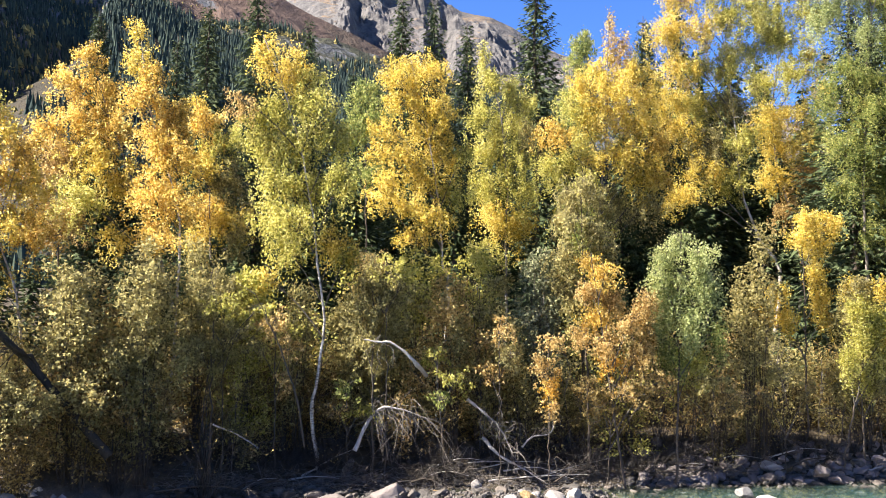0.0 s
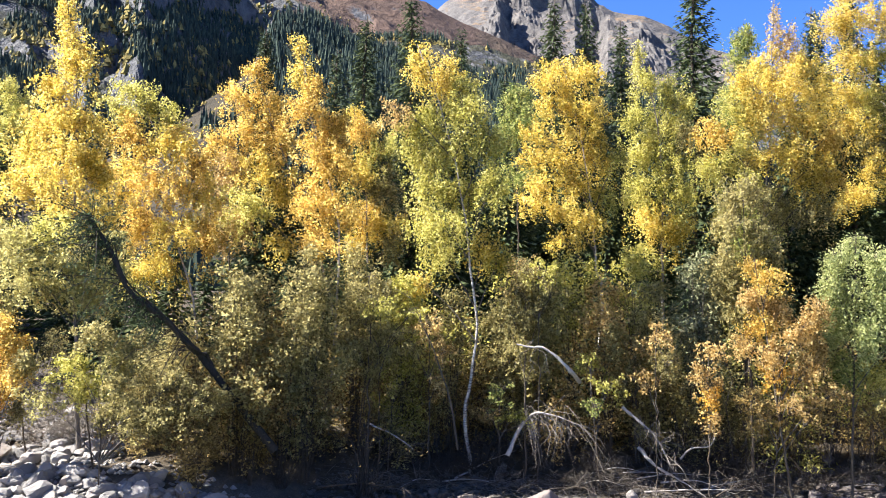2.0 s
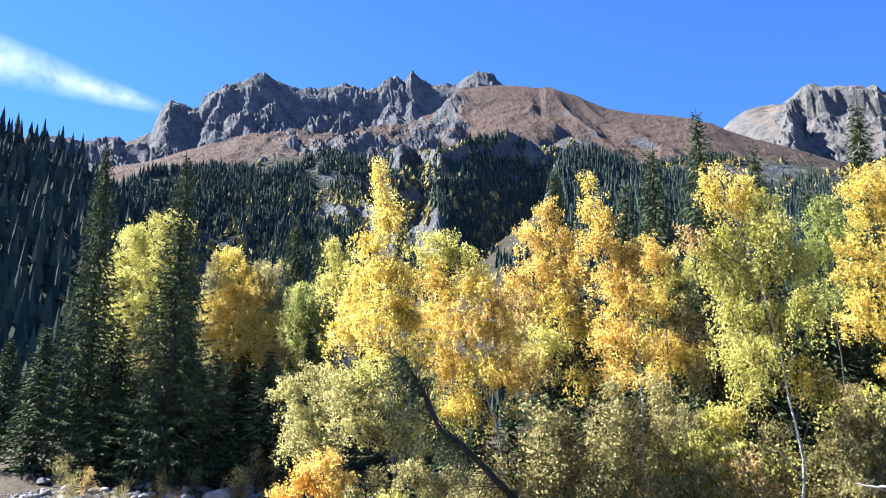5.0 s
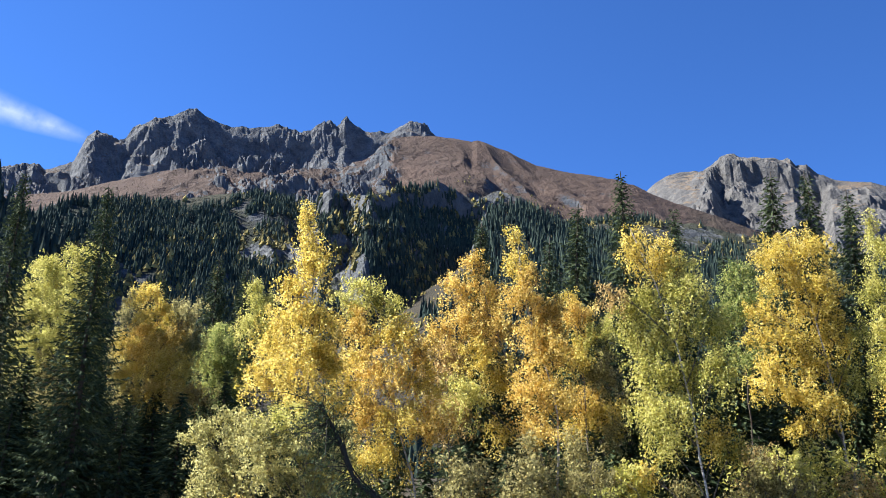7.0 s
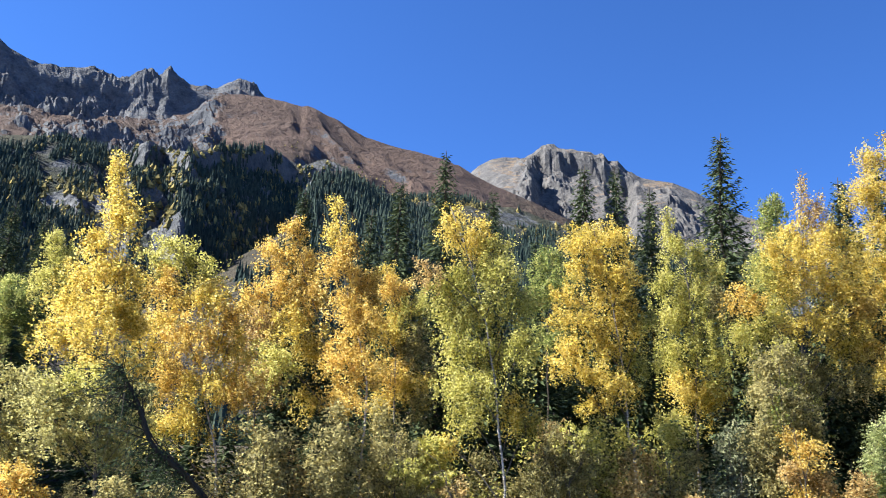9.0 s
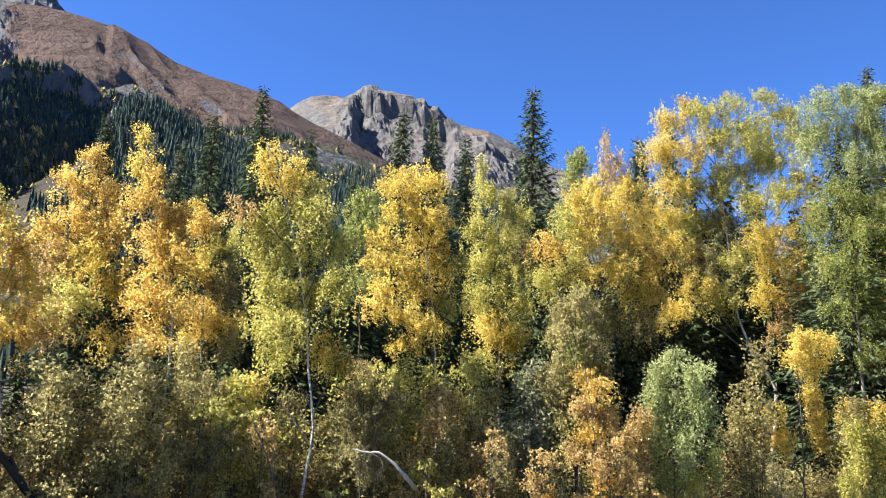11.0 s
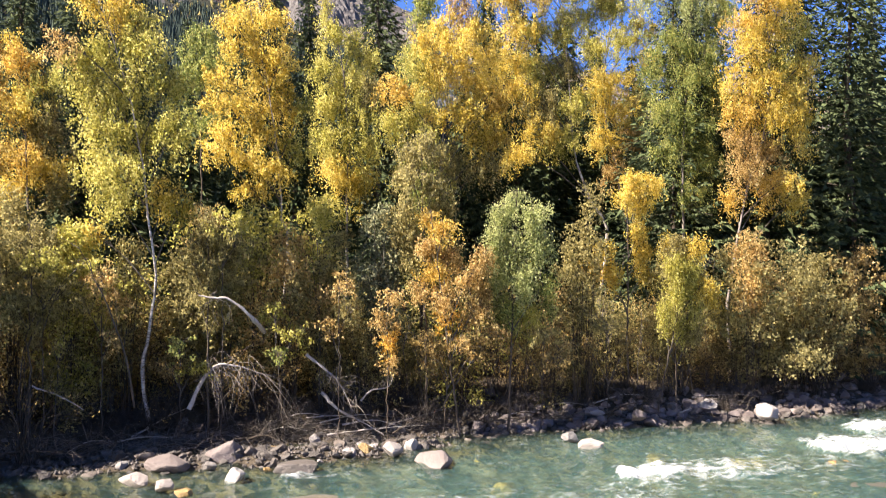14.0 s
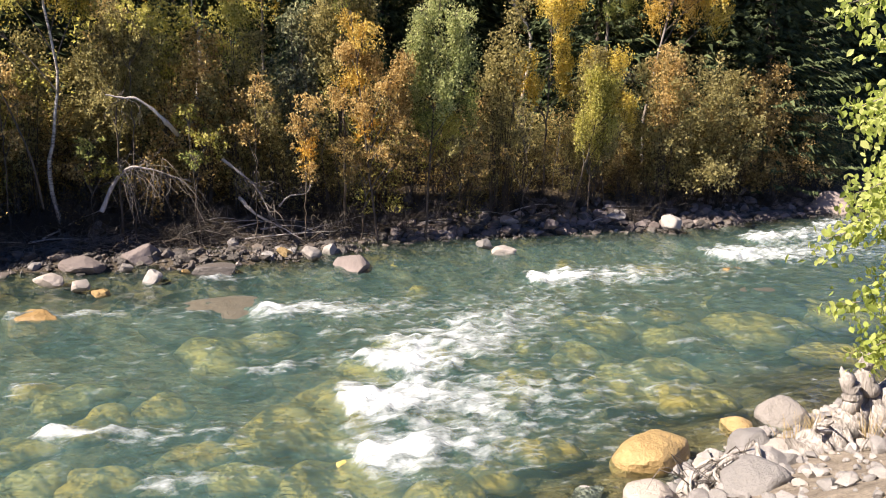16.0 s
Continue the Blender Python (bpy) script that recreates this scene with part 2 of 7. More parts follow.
def ground_material():
    m = Nodes("forest_floor_and_gravel")
    w = m.world_place()
    n1, n2, n3 = m.noise(0.25, w), m.noise(3.5, w, 6.0, 0.7), m.noise(22, w, 3.0, 0.7)
    # dark soil, toned down further to carry the shade under the trees
    shaded_earth = m.ramp(n2, [(0.3, (0.030, 0.024, 0.018)), (0.55, (0.070, 0.054, 0.035)), (0.78, (0.15, 0.113, 0.063))])
    gravel = m.ramp(n3, [(0.3, (0.06, 0.056, 0.05)), (0.6, (0.15, 0.14, 0.125)), (0.8, (0.27, 0.25, 0.23))])
    up = m.add("ShaderNodeSeparateXYZ")
    m.t.links.new(w, up.inputs[0])
    low = m.ramp(m.math("ADD", m.math("MULTIPLY", up.outputs[2], 0.55), m.math("MULTIPLY", n1, 0.5)), [(0.35, (1, 1, 1)), (0.75, (0, 0, 0))])
    m.bump(m.math("ADD", n2, m.math("MULTIPLY", n3, 0.4)), 0.8, 0.12)
    algae = m.ramp(m.noise(1.4, w, 5.0, 0.6), [(0.3, (0.12, 0.098, 0.056)), (0.5, (0.175, 0.135, 0.07)), (0.7, (0.24, 0.178, 0.088))])
    wet = m.ramp(m.math("ADD", up.outputs[2], 0.5), [(0.40, (1, 1, 1)), (0.47, (0, 0, 0))])
    # beyond the gravel bar dark soil replaces gravel, as painted shade of the bank
    bar = m.ramp(m.math("ADD", m.math("MULTIPLY", up.outputs[0], 0.04), 0.8), [(0.35, (1, 1, 1)), (0.5, (0.12, 0.12, 0.12))])
    low = m.math("MULTIPLY", low, bar)
    silt = m.ramp(m.math("ADD", m.math("MULTIPLY", n2, 0.6), m.math("MULTIPLY", n3, 0.4)), [(0.35, (0.12, 0.098, 0.075)), (0.6, (0.27, 0.23, 0.18)), (0.75, (0.36, 0.32, 0.26))])
    near = m.ramp(m.math("MULTIPLY", up.outputs[1], 0.05), [(0.55, (1, 1, 1)), (0.7, (0, 0, 0))])
    return m.base(m.mix(wet, m.mix(near, m.mix(low, shaded_earth, gravel), silt), algae), 0.95)


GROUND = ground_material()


def sunken_material():
    """Boulders under water: ochre algae on the crown, faded to the bed colour round the foot to imitate murky water."""
    m = Nodes("algae_covered_boulder")
    w = m.world_place()
    bed = m.ramp(m.noise(1.4, w, 5.0, 0.6), [(0.3, (0.115, 0.105, 0.062)), (0.5, (0.15, 0.128, 0.07)), (0.7, (0.19, 0.155, 0.08))])
    tone = m.ramp(m.own(), [(0.0, (0.46, 0.30, 0.07)), (0.5, (0.52, 0.37, 0.10)), (1.0, (0.46, 0.37, 0.14))])
    tone = m.mix(m.ramp(m.noise(3.0, w, 5.0, 0.65), [(0.3, (0.3, 0.3, 0.3)), (0.62, (0, 0, 0))]), tone, (0.25, 0.18, 0.06))
    crown = m.t.nodes.new("ShaderNodeAttribute")
    crown.attribute_name = "crown"
    fac = m.math("ADD", crown.outputs["Fac"], m.math("MULTIPLY", m.math("SUBTRACT", m.noise(2.2, w, 4.0, 0.6), 0.5), 0.22))
    m.bump(m.noise(6.0, w, 4.0, 0.6), 0.2, 0.05)
    return m.base(m.mix(m.ramp(fac, [(0.15, (0, 0, 0)), (0.55, (1, 1, 1))]), bed, tone), 0.9)


STONE_SUNKEN = sunken_material()


def mountain_material(name, rock_a, rock_b, grass_a, grass_b, scrub, bare, scale=1.0):
    m = Nodes(name)
    w = m.world_place()
    geo = m.t.nodes.new("ShaderNodeNewGeometry")
    nrm = m.add("ShaderNodeSeparateXYZ")
    m.t.links.new(geo.outputs["Normal"], nrm.inputs[0])
    pos = m.add("ShaderNodeSeparateXYZ")
    m.t.links.new(w, pos.inputs[0])
    n1, n2, n3 = m.noise(0.006 * scale, w, 6.0, 0.6), m.noise(0.035 * scale, w, 6.0, 0.65), m.noise(0.22 * scale, w, 4.0, 0.7)
    rock = m.ramp(m.math("ADD", m.math("MULTIPLY", n2, 0.6), m.math("MULTIPLY", n3, 0.4)), [(0.36, rock_a), (0.62, rock_b)])
    grass = m.ramp(m.math("ADD", m.math("MULTIPLY", n1, 0.5), m.math("MULTIPLY", n3, 0.5)), [(0.34, grass_a), (0.64, grass_b)])
    low = m.math("ADD", m.math("MULTIPLY", pos.outputs[2], 1 / 900.0), m.math("MULTIPLY", n1, 0.7))
    grass = m.mix(m.ramp(low, [(0.62, (1, 1, 1)), (0.86, (0, 0, 0))]), grass, m.ramp(n2, [(0.4, scrub), (0.62, (scrub[0] * 1.5, scrub[1] * 1.35, scrub[2] * 1.2))]))
    steep = m.math("ADD", nrm.outputs[2], m.math("MULTIPLY", m.math("SUBTRACT", n2, 0.5), 0.55))
    col = m.mix(m.ramp(steep, [(bare - 0.07, (0, 0, 0)), (bare + 0.07, (1, 1, 1))]), rock, grass)
    m.bump(m.math("ADD", n2, m.math("MULTIPLY", n3, 0.3)), 0.9, 14.0)
    return m.base(col, 0.95, 0.1)


# the dark rock tones of these three lean blue to imitate distance haze
MOUNTAIN = mountain_material("hazed_mountain_rock_and_grass", (0.052, 0.056, 0.066), (0.145, 0.146, 0.152), (0.066, 0.048, 0.041), (0.112, 0.074, 0.058), (0.040, 0.036, 0.028), 0.56)
MOUNTAIN_LOW = mountain_material("hazed_wooded_mountain_rock_and_scrub", (0.050, 0.054, 0.062), (0.15, 0.148, 0.15), (0.045, 0.042, 0.030), (0.092, 0.078, 0.050), (0.028, 0.033, 0.025), 0.70)
CRAG_ROCK = mountain_material("hazed_dark_crag_rock", (0.050, 0.053, 0.062), (0.165, 0.163, 0.168), (0.068, 0.050, 0.040), (0.150, 0.104, 0.074), (0.05, 0.048, 0.04), 0.72)
MOUNTAIN_PALE = mountain_material("pale_mountain_rock", (0.052, 0.050, 0.052), (0.150, 0.139, 0.131), (0.12, 0.088, 0.062), (0.20, 0.145, 0.098), (0.06, 0.07, 0.04), 0.84, 0.8)
HILL = mountain_material("forested_hill_soil", (0.08, 0.08, 0.07), (0.16, 0.15, 0.13), (0.05, 0.05, 0.025), (0.09, 0.08, 0.04), (0.03, 0.04, 0.02), 0.4, 4.0)


def water_material():
    m = Nodes("clear_river_water")
    w = m.world_place()
    foam = m.t.nodes.new("ShaderNodeAttribute")
    foam.attribute_name = "foam"
    fine = m.noise(4.2, m.stretch(w, (1.0, 1.7, 1.0)), 5.0, 0.62)
    streak = m.noise(1.6, m.stretch(w, (1.0, 2.6, 1.0)), 5.0, 0.65)
    mask = m.math("ADD", foam.outputs["Fac"], m.math("MULTIPLY", m.math("SUBTRACT", m.math("ADD", m.math("MULTIPLY", fine, 0.55), m.math("MULTIPLY", streak, 0.45)), 0.5), 2.9))
    flecks = m.ramp(m.noise(3.4, m.stretch(w, (0.8, 2.4, 1.0)), 6.0, 0.72), [(0.62, (0, 0, 0)), (0.74, (0.55, 0.55, 0.55))])
    mask = m.math("ADD", mask, flecks)
    mask = m.ramp(mask, [(0.22, (0, 0, 0)), (0.60, (0.38, 0.38, 0.38)), (1.1, (1, 1, 1))])
    ripples = m.math("ADD", m.noise(2.4, m.stretch(w, (1.0, 1.7, 1.0)), 5.0, 0.6), m.math("MULTIPLY", fine, 0.35))
    bump = m.add("ShaderNodeBump", Strength=0.75, Distance=0.12)
    m.t.links.new(ripples, bump.inputs["Height"])
    silt = m.add("ShaderNodeBsdfDiffuse", Color=(0.076, 0.148, 0.130, 1))
    clear = m.add("ShaderNodeBsdfTransparent", Color=(0.84, 0.92, 0.84, 1))
    gloss = m.add("ShaderNodeBsdfGlossy", Roughness=0.08, Color=(1, 1, 1, 1))
    m.t.links.new(bump.outputs[0], gloss.inputs["Normal"])
    m.t.links.new(bump.outputs[0], silt.inputs["Normal"])
    body = m.add("ShaderNodeMixShader")
    depth = m.t.nodes.new("ShaderNodeAttribute")
    depth.attribute_name = "deep"
    m.put(body, 0, m.math("MULTIPLY", m.ramp(streak, [(0.3, (0.30, 0.30, 0.30)), (0.7, (0.50, 0.50, 0.50))]), depth.outputs["Fac"]))
    m.t.links.new(clear.outputs[0], body.inputs[1])
    m.t.links.new(silt.outputs[0], body.inputs[2])
    fres = m.add("ShaderNodeFresnel", IOR=1.33)
    m.t.links.new(bump.outputs[0], fres.inputs["Normal"])
    top = m.add("ShaderNodeMixShader")
    m.t.links.new(fres.outputs[0], top.inputs[0])
    m.t.links.new(body.outputs[0], top.inputs[1])
    m.t.links.new(gloss.outputs[0], top.inputs[2])
    white = m.add("ShaderNodeBsdfDiffuse", Color=(0.42, 0.45, 0.45, 1))
    m.t.links.new(bump.outputs[0], white.inputs["Normal"])
    last = m.add("ShaderNodeMixShader")
    m.t.links.new(mask, last.inputs[0])
    m.t.links.new(top.outputs[0], last.inputs[1])
    m.t.links.new(white.outputs[0], last.inputs[2])
    m.t.links.new(last.outputs[0], m.out.inputs["Surface"])
    return m.mat


WATER = water_material()

# ---- mesh helpers ----


def mesh_of(name, verts, faces, mat, smooth=True):
    """A mesh from an array of places and an array of faces that all have the same number of corners."""
    verts, faces = np.asarray(verts, np.float32), np.asarray(faces, np.int32)
    me = bpy.data.meshes.new(name)
    n, k = faces.shape
    me.vertices.add(len(verts))
    me.vertices.foreach_set("co", verts.ravel())
    me.loops.add(n * k)
    me.loops.foreach_set("vertex_index", faces.ravel())
    me.polygons.add(n)
    me.polygons.foreach_set("loop_start", np.arange(n, dtype=np.int32) * k)
    me.polygons.foreach_set("use_smooth", np.full(n, smooth))
    me.materials.append(mat)
    me.update(calc_edges=True)
    me.validate()
    return me


def part(name, me, parent, label=""):
    ob = new(name, me)
    ob.parent = parent
    return tagged(ob, label)


def base_at(name, x, y, z, label, category, group=""):
    ob = new(name)
    ob.location = (x, y, z)
    ob.empty_display_size = 0.2
    return tagged(ob, label, category, group)


def bent(points, n):
    """n places along a smooth curve through the points."""
    p = np.asarray(points, float)
    u = np.linspace(0, len(p) - 1, n)
    i = np.clip(u.astype(int), 0, len(p) - 2)
    f = (u - i)[:, None]
    q = np.vstack([2 * p[0] - p[1], p, 2 * p[-1] - p[-2]])
    a, b, c, d = q[i], q[i + 1], q[i + 2], q[i + 3]
    return 0.5 * (2 * b + (c - a) * f + (2 * a - 5 * b + 4 * c - d) * f**2 + (3 * b - a - 3 * c + d) * f**3)


class Tubes:
    """Tapered tubes gathered into one mesh."""

    def __init__(self):
        self.v, self.f, self.n = [], [], 0

    def add(self, line, r0, r1, sides=5, wobble=0.0, rng=None):
        line = np.asarray(line, float)
        k = len(line)
        d = np.gradient(line, axis=0)
        d /= np.linalg.norm(d, axis=1, keepdims=True) + 1e-9
        side = np.cross(d, (0.31, 0.95, 0.11))
        side /= np.linalg.norm(side, axis=1, keepdims=True) + 1e-9
        up = np.cross(d, side)
        r = np.linspace(0, 1, k)
        r = (r0 + (r1 - r0) * r**0.8)[:, None]
        if wobble and rng is not None:
            r = r * (1 + wobble * rng.standard_normal((k, 1)))
        an = np.arange(sides) * 2 * np.pi / sides
        ring = line[:, None] + r[:, None] * (np.cos(an)[None, :, None] * side[:, None] + np.sin(an)[None, :, None] * up[:, None])
        self.v.append(ring.reshape(-1, 3))
        i, j = np.meshgrid(np.arange(k - 1), np.arange(sides), indexing="ij")
        j2 = (j + 1) % sides
        f = np.stack([i * sides + j, i * sides + j2, (i + 1) * sides + j2, (i + 1) * sides + j], -1).reshape(-1, 4)
        self.f.append(f + self.n)
        self.n += k * sides

    def mesh(self, name, mat):
        return mesh_of(name, np.vstack(self.v), np.vstack(self.f), mat)


def leaf_mesh(name, at, size, mat, rng, hang=0.5, slim=0.8):
    """One small pointed leaf at each place; hang: how far the tips point down."""
    n = len(at)
    d = rng.standard_normal((n, 3))
    d[:, 2] -= hang * 1.6
    d /= np.linalg.norm(d, axis=1, keepdims=True)
    s = np.cross(d, rng.standard_normal((n, 3)))
    s /= np.linalg.norm(s, axis=1, keepdims=True) + 1e-9
    z = (size * rng.uniform(0.6, 1.35, n))[:, None]
    v = np.empty((n, 3, 3))
    v[:, 0] = at - d * z * 0.4 + s * z * slim * 0.5
    v[:, 1] = at - d * z * 0.4 - s * z * slim * 0.5
    v[:, 2] = at + d * z * 0.6
    return mesh_of(name, v.reshape(-1, 3), np.arange(n * 3).reshape(n, 3), mat, False)


# ---- the lie of the land ----
FAR_X = [-90, -40, -25, -18, -10, -8, -5.9, -2.3, 2, 5.8, 7.8, 10, 13.1, 16.3, 21.6, 27, 60, 200]
FAR_Y = [15, 15, 15.5, 16.5, 19.4, 21.0, 22.7, 23.2, 23.5, 24.1, 24.6, 24.7, 24.9, 25.2, 26.8, 28.2, 34, 60]
NEAR_X = [-90, -10, 2, 4.9, 6, 8.7, 10.1, 16, 30, 200]
NEAR_Y = [4.5, 5, 6.2, 7.9, 8.7, 9.6, 10.2, 12.5, 15, 40]


def smooth(v):
    v = np.clip(v, 0, 1)
    return v * v * (3 - 2 * v)


def waves(x, y, seed=0, n=7, size=3.0):
    """A soft, uneven relief between about -1 and 1."""
    g = np.random.default_rng(seed)
    h = 0
    for _ in range(n):
        k = g.uniform(0.5, 2.4) * 2 * np.pi / size
        an = g.uniform(0, 2 * np.pi)
        h = h + np.sin(k * (x * np.cos(an) + y * np.sin(an)) + g.uniform(0, 6.28))
    return h / n * 1.4


def land(x, y):
    x, y = np.asarray(x, float), np.asarray(y, float)
    yf, yn = np.interp(x, FAR_X, FAR_Y), np.interp(x, NEAR_X, NEAR_Y)
    far, near = y - yf, yn - y
    bar = smooth((-11 - x) / 7)
    right = 0.85 * smooth(far / 2.6) + 0.055 * np.maximum(far, 0)
    rr = np.hypot(x, y)
    left = 0.30 * smooth(far / 3) + 0.165 * np.clip(rr - 24, 0, 22) * smooth(far / 4) + 0.03 * np.maximum(rr - 46, 0)
    rise = np.minimum(right * (1 - bar) + left * bar, 14)
    bank = 3.4 * smooth(near / np.maximum(yn - 0.8, 1)) + 0.25 * smooth(near)
    bed = -0.85 * smooth(np.minimum(-far, -near) / 3.5)
    bed = bed + (0.42 * np.exp(-(((x - 0.5) / 6.5) ** 2) - ((y - 21.4) / 1.5) ** 2) + 0.60 * np.exp(-(((x + 3.0) / 4.5) ** 2) - ((y - 19.0) / 1.9) ** 2)) * smooth(-far / 0.8)
    z = np.where(far > 0, rise, np.where(near > 0, bank, bed))
    r = np.minimum(np.hypot(x, y), 300)
    return z + 0.10 * waves(x, y, 3, 9, 3.2) * smooth(np.abs(np.where(far > 0, far, near)) / 2) * (1 + r / 60) - 0.03


def ground_at(x, y):
    return float(land(x, y))


def build_ground():
    rad = np.concatenate([[0.02, 0.5], np.geomspace(1.2, 60, 160), np.geomspace(63, 4600, 60)])
    az = np.radians(np.concatenate([np.arange(-62, 52, 0.5), np.arange(52, 298, 3.0)]))
    rr, aa = np.meshgrid(rad, az, indexing="ij")
    x, y = rr * np.sin(aa), rr * np.cos(aa)
    z = land(x, y)
    v = np.stack([x, y, z], -1).reshape(-1, 3)
    k, n = rr.shape
    i, j = np.meshgrid(np.arange(k - 1), np.arange(n), indexing="ij")
    j2 = (j + 1) % n
    f = np.stack([i * n + j, (i + 1) * n + j, (i + 1) * n + j2, i * n + j2], -1).reshape(-1, 4)
    ob = new("ground", mesh_of("ground", v, f[:, ::-1], GROUND))
    tagged(ob, "dark forest floor and grey gravel along the river", "ground", kind="structure")


build_ground()

# ---- river ----
RAPIDS = [  # head x, y, length of the tail, width, bearing of the tail in degrees, strength
    (1.06, 17.08, 3.21, 0.70, -4, 1.1), (3.03, 13.17, 4.16, 1.18, 40, 1.3), (2.08, 11.85, 2.58, 0.95, -4, 1.6), (1.96, 9.94, 2.06, 0.64, 10, 1.5), (0.76, 13.42, 1.31, 0.20, 17, 0.9), (7.93, 18.68, 3.04, 0.82, 5, 1.5),
    (14.38, 20.52, 5.04, 1.24, 6, 1.3), (17.09, 22.69, 7.22, 0.98, 14, 1.1), (-2.08, 11.51, 1.61, 0.27, -9, 1.1), (-0.83, 9.83, 0.84, 0.21, -1, 0.9), (10.79, 18.06, 2.94, 0.34, 16, 0.6), (-3.45, 17.53, 2.33, 0.33, -6, 0.7),
    (0.10, 20.00, 1.05, 0.40, 7, 0.8), (4.86, 15.48, 2.47, 0.49, 20, 0.9), (8.01, 15.53, 2.77, 0.26, 20, 0.5), (4.66, 11.67, 2.36, 0.19, 14, 0.5), (-2.62, 13.39, 0.88, 0.13, 4, 0.6), (2.14, 15.40, 1.31, 0.22, -2, 0.5), (8.56, 13.51, 2.15, 0.16, 9, 0.5),
    (21.3, 24.7, 3.0, 0.5, 20, 1.0), (24.0, 23.0, 5.0, 0.9, 15, 1.1), (-8.0, 13.0, 4.0, 0.5, 10, 0.7),
]


def build_river():
    xs, ys = np.concatenate([np.arange(-60, -8, 0.6), np.arange(-8, 26, 0.11), np.arange(26, 90, 0.7)]), np.concatenate([np.arange(3, 26, 0.11), np.arange(26, 46, 0.5)])
    x, y = np.meshgrid(xs, ys, indexing="ij")
    foam = np.zeros_like(x)
    z = 0.045 * waves(x, y * 1.4, 13, 9, 3.0) + 0.045 * waves(x, y * 1.5, 11, 11, 1.6) + 0.034 * waves(x, y * 1.6, 12, 9, 0.8)
    for cx, cy, ln, wd, turn, s in RAPIDS:
        c, q = math.cos(radians(turn)), math.sin(radians(turn))
        u, v = (x - cx) * c + (y - cy) * q, -(x - cx) * q + (y - cy) * c
        u = u + 0.22 * waves(x, y, 31, 7, 0.9)
        v = v + 0.3 * wd * waves(u, 0 * u, 32, 5, 1.3)
        along = smooth((u + 0.12) / 0.18) * np.exp(-np.maximum(u, 0) / (0.95 * ln))
        b = s * along * np.exp(-((v / (wd * (0.75 + 0.5 * np.clip(u / ln, 0, 1.5)))) ** 2)) * (0.85 + 0.4 * waves(x, y, 41, 7, 0.8))
        foam = np.maximum(foam, b)
        z += 0.11 * b * (1 + 0.9 * waves(x, y, 21, 9, 0.7)) - 0.05 * s * np.exp(-(((u + 0.35) / 0.3) ** 2) - (v / wd) ** 2)
    yf, yn = np.interp(x, FAR_X, FAR_Y), np.interp(x, NEAR_X, NEAR_Y)
    fall = smooth((0.9 - np.minimum(yf - y, y - yn)) / 0.9)
    z = z * (1 - 0.7 * fall)
    n = len(ys)
    i, j = np.meshgrid(np.arange(len(xs) - 1), np.arange(n - 1), indexing="ij")
    f = np.stack([i * n + j, (i + 1) * n + j, (i + 1) * n + j + 1, i * n + j + 1], -1).reshape(-1, 4)
    mid = ((yf - y) > -1.5) & ((y - yn) > -1.5)
    keep = mid.ravel()[f].all(axis=1)
    me = mesh_of("water", np.stack([x, y, z], -1).reshape(-1, 3), f[keep], WATER)
    deep = np.clip(-land(x, y) / 0.75, 0, 1)
    for key, val in (("foam", foam), ("deep", deep)):
        at = me.attributes.new(key, "FLOAT", "POINT")
        at.data.foreach_set("value", val.ravel().astype(np.float32)[: len(me.vertices)])
    tagged(new("water", me), "clear turquoise mountain river with white rapids", "river", kind="structure")


build_river()

# ---- mountains ----


def crest(az, table):
    return np.interp(az, [p[0] for p in table], [p[1] for p in table])


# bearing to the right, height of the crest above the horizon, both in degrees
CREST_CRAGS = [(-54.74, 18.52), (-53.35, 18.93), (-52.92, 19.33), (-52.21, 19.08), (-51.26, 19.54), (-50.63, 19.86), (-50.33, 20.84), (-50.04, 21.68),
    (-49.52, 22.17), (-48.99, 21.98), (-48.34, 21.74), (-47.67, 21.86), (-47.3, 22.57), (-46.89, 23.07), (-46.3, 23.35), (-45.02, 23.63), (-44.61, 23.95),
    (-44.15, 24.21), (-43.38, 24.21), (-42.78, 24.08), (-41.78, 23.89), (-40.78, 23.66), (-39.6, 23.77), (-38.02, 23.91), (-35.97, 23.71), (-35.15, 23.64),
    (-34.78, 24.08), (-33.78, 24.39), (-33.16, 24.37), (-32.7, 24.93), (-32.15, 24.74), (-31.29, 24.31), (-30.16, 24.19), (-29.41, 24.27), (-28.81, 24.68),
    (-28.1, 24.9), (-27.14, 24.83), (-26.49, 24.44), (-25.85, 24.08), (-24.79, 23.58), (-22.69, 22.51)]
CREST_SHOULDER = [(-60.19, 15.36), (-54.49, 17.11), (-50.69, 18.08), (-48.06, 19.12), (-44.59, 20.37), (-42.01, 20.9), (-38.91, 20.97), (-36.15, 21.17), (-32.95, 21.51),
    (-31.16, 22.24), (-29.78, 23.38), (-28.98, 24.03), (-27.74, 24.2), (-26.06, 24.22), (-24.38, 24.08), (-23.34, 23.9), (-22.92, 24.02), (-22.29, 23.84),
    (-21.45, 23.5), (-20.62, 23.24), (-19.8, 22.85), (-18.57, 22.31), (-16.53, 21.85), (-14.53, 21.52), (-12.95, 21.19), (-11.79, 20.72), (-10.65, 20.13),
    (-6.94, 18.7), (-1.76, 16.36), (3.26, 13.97)]
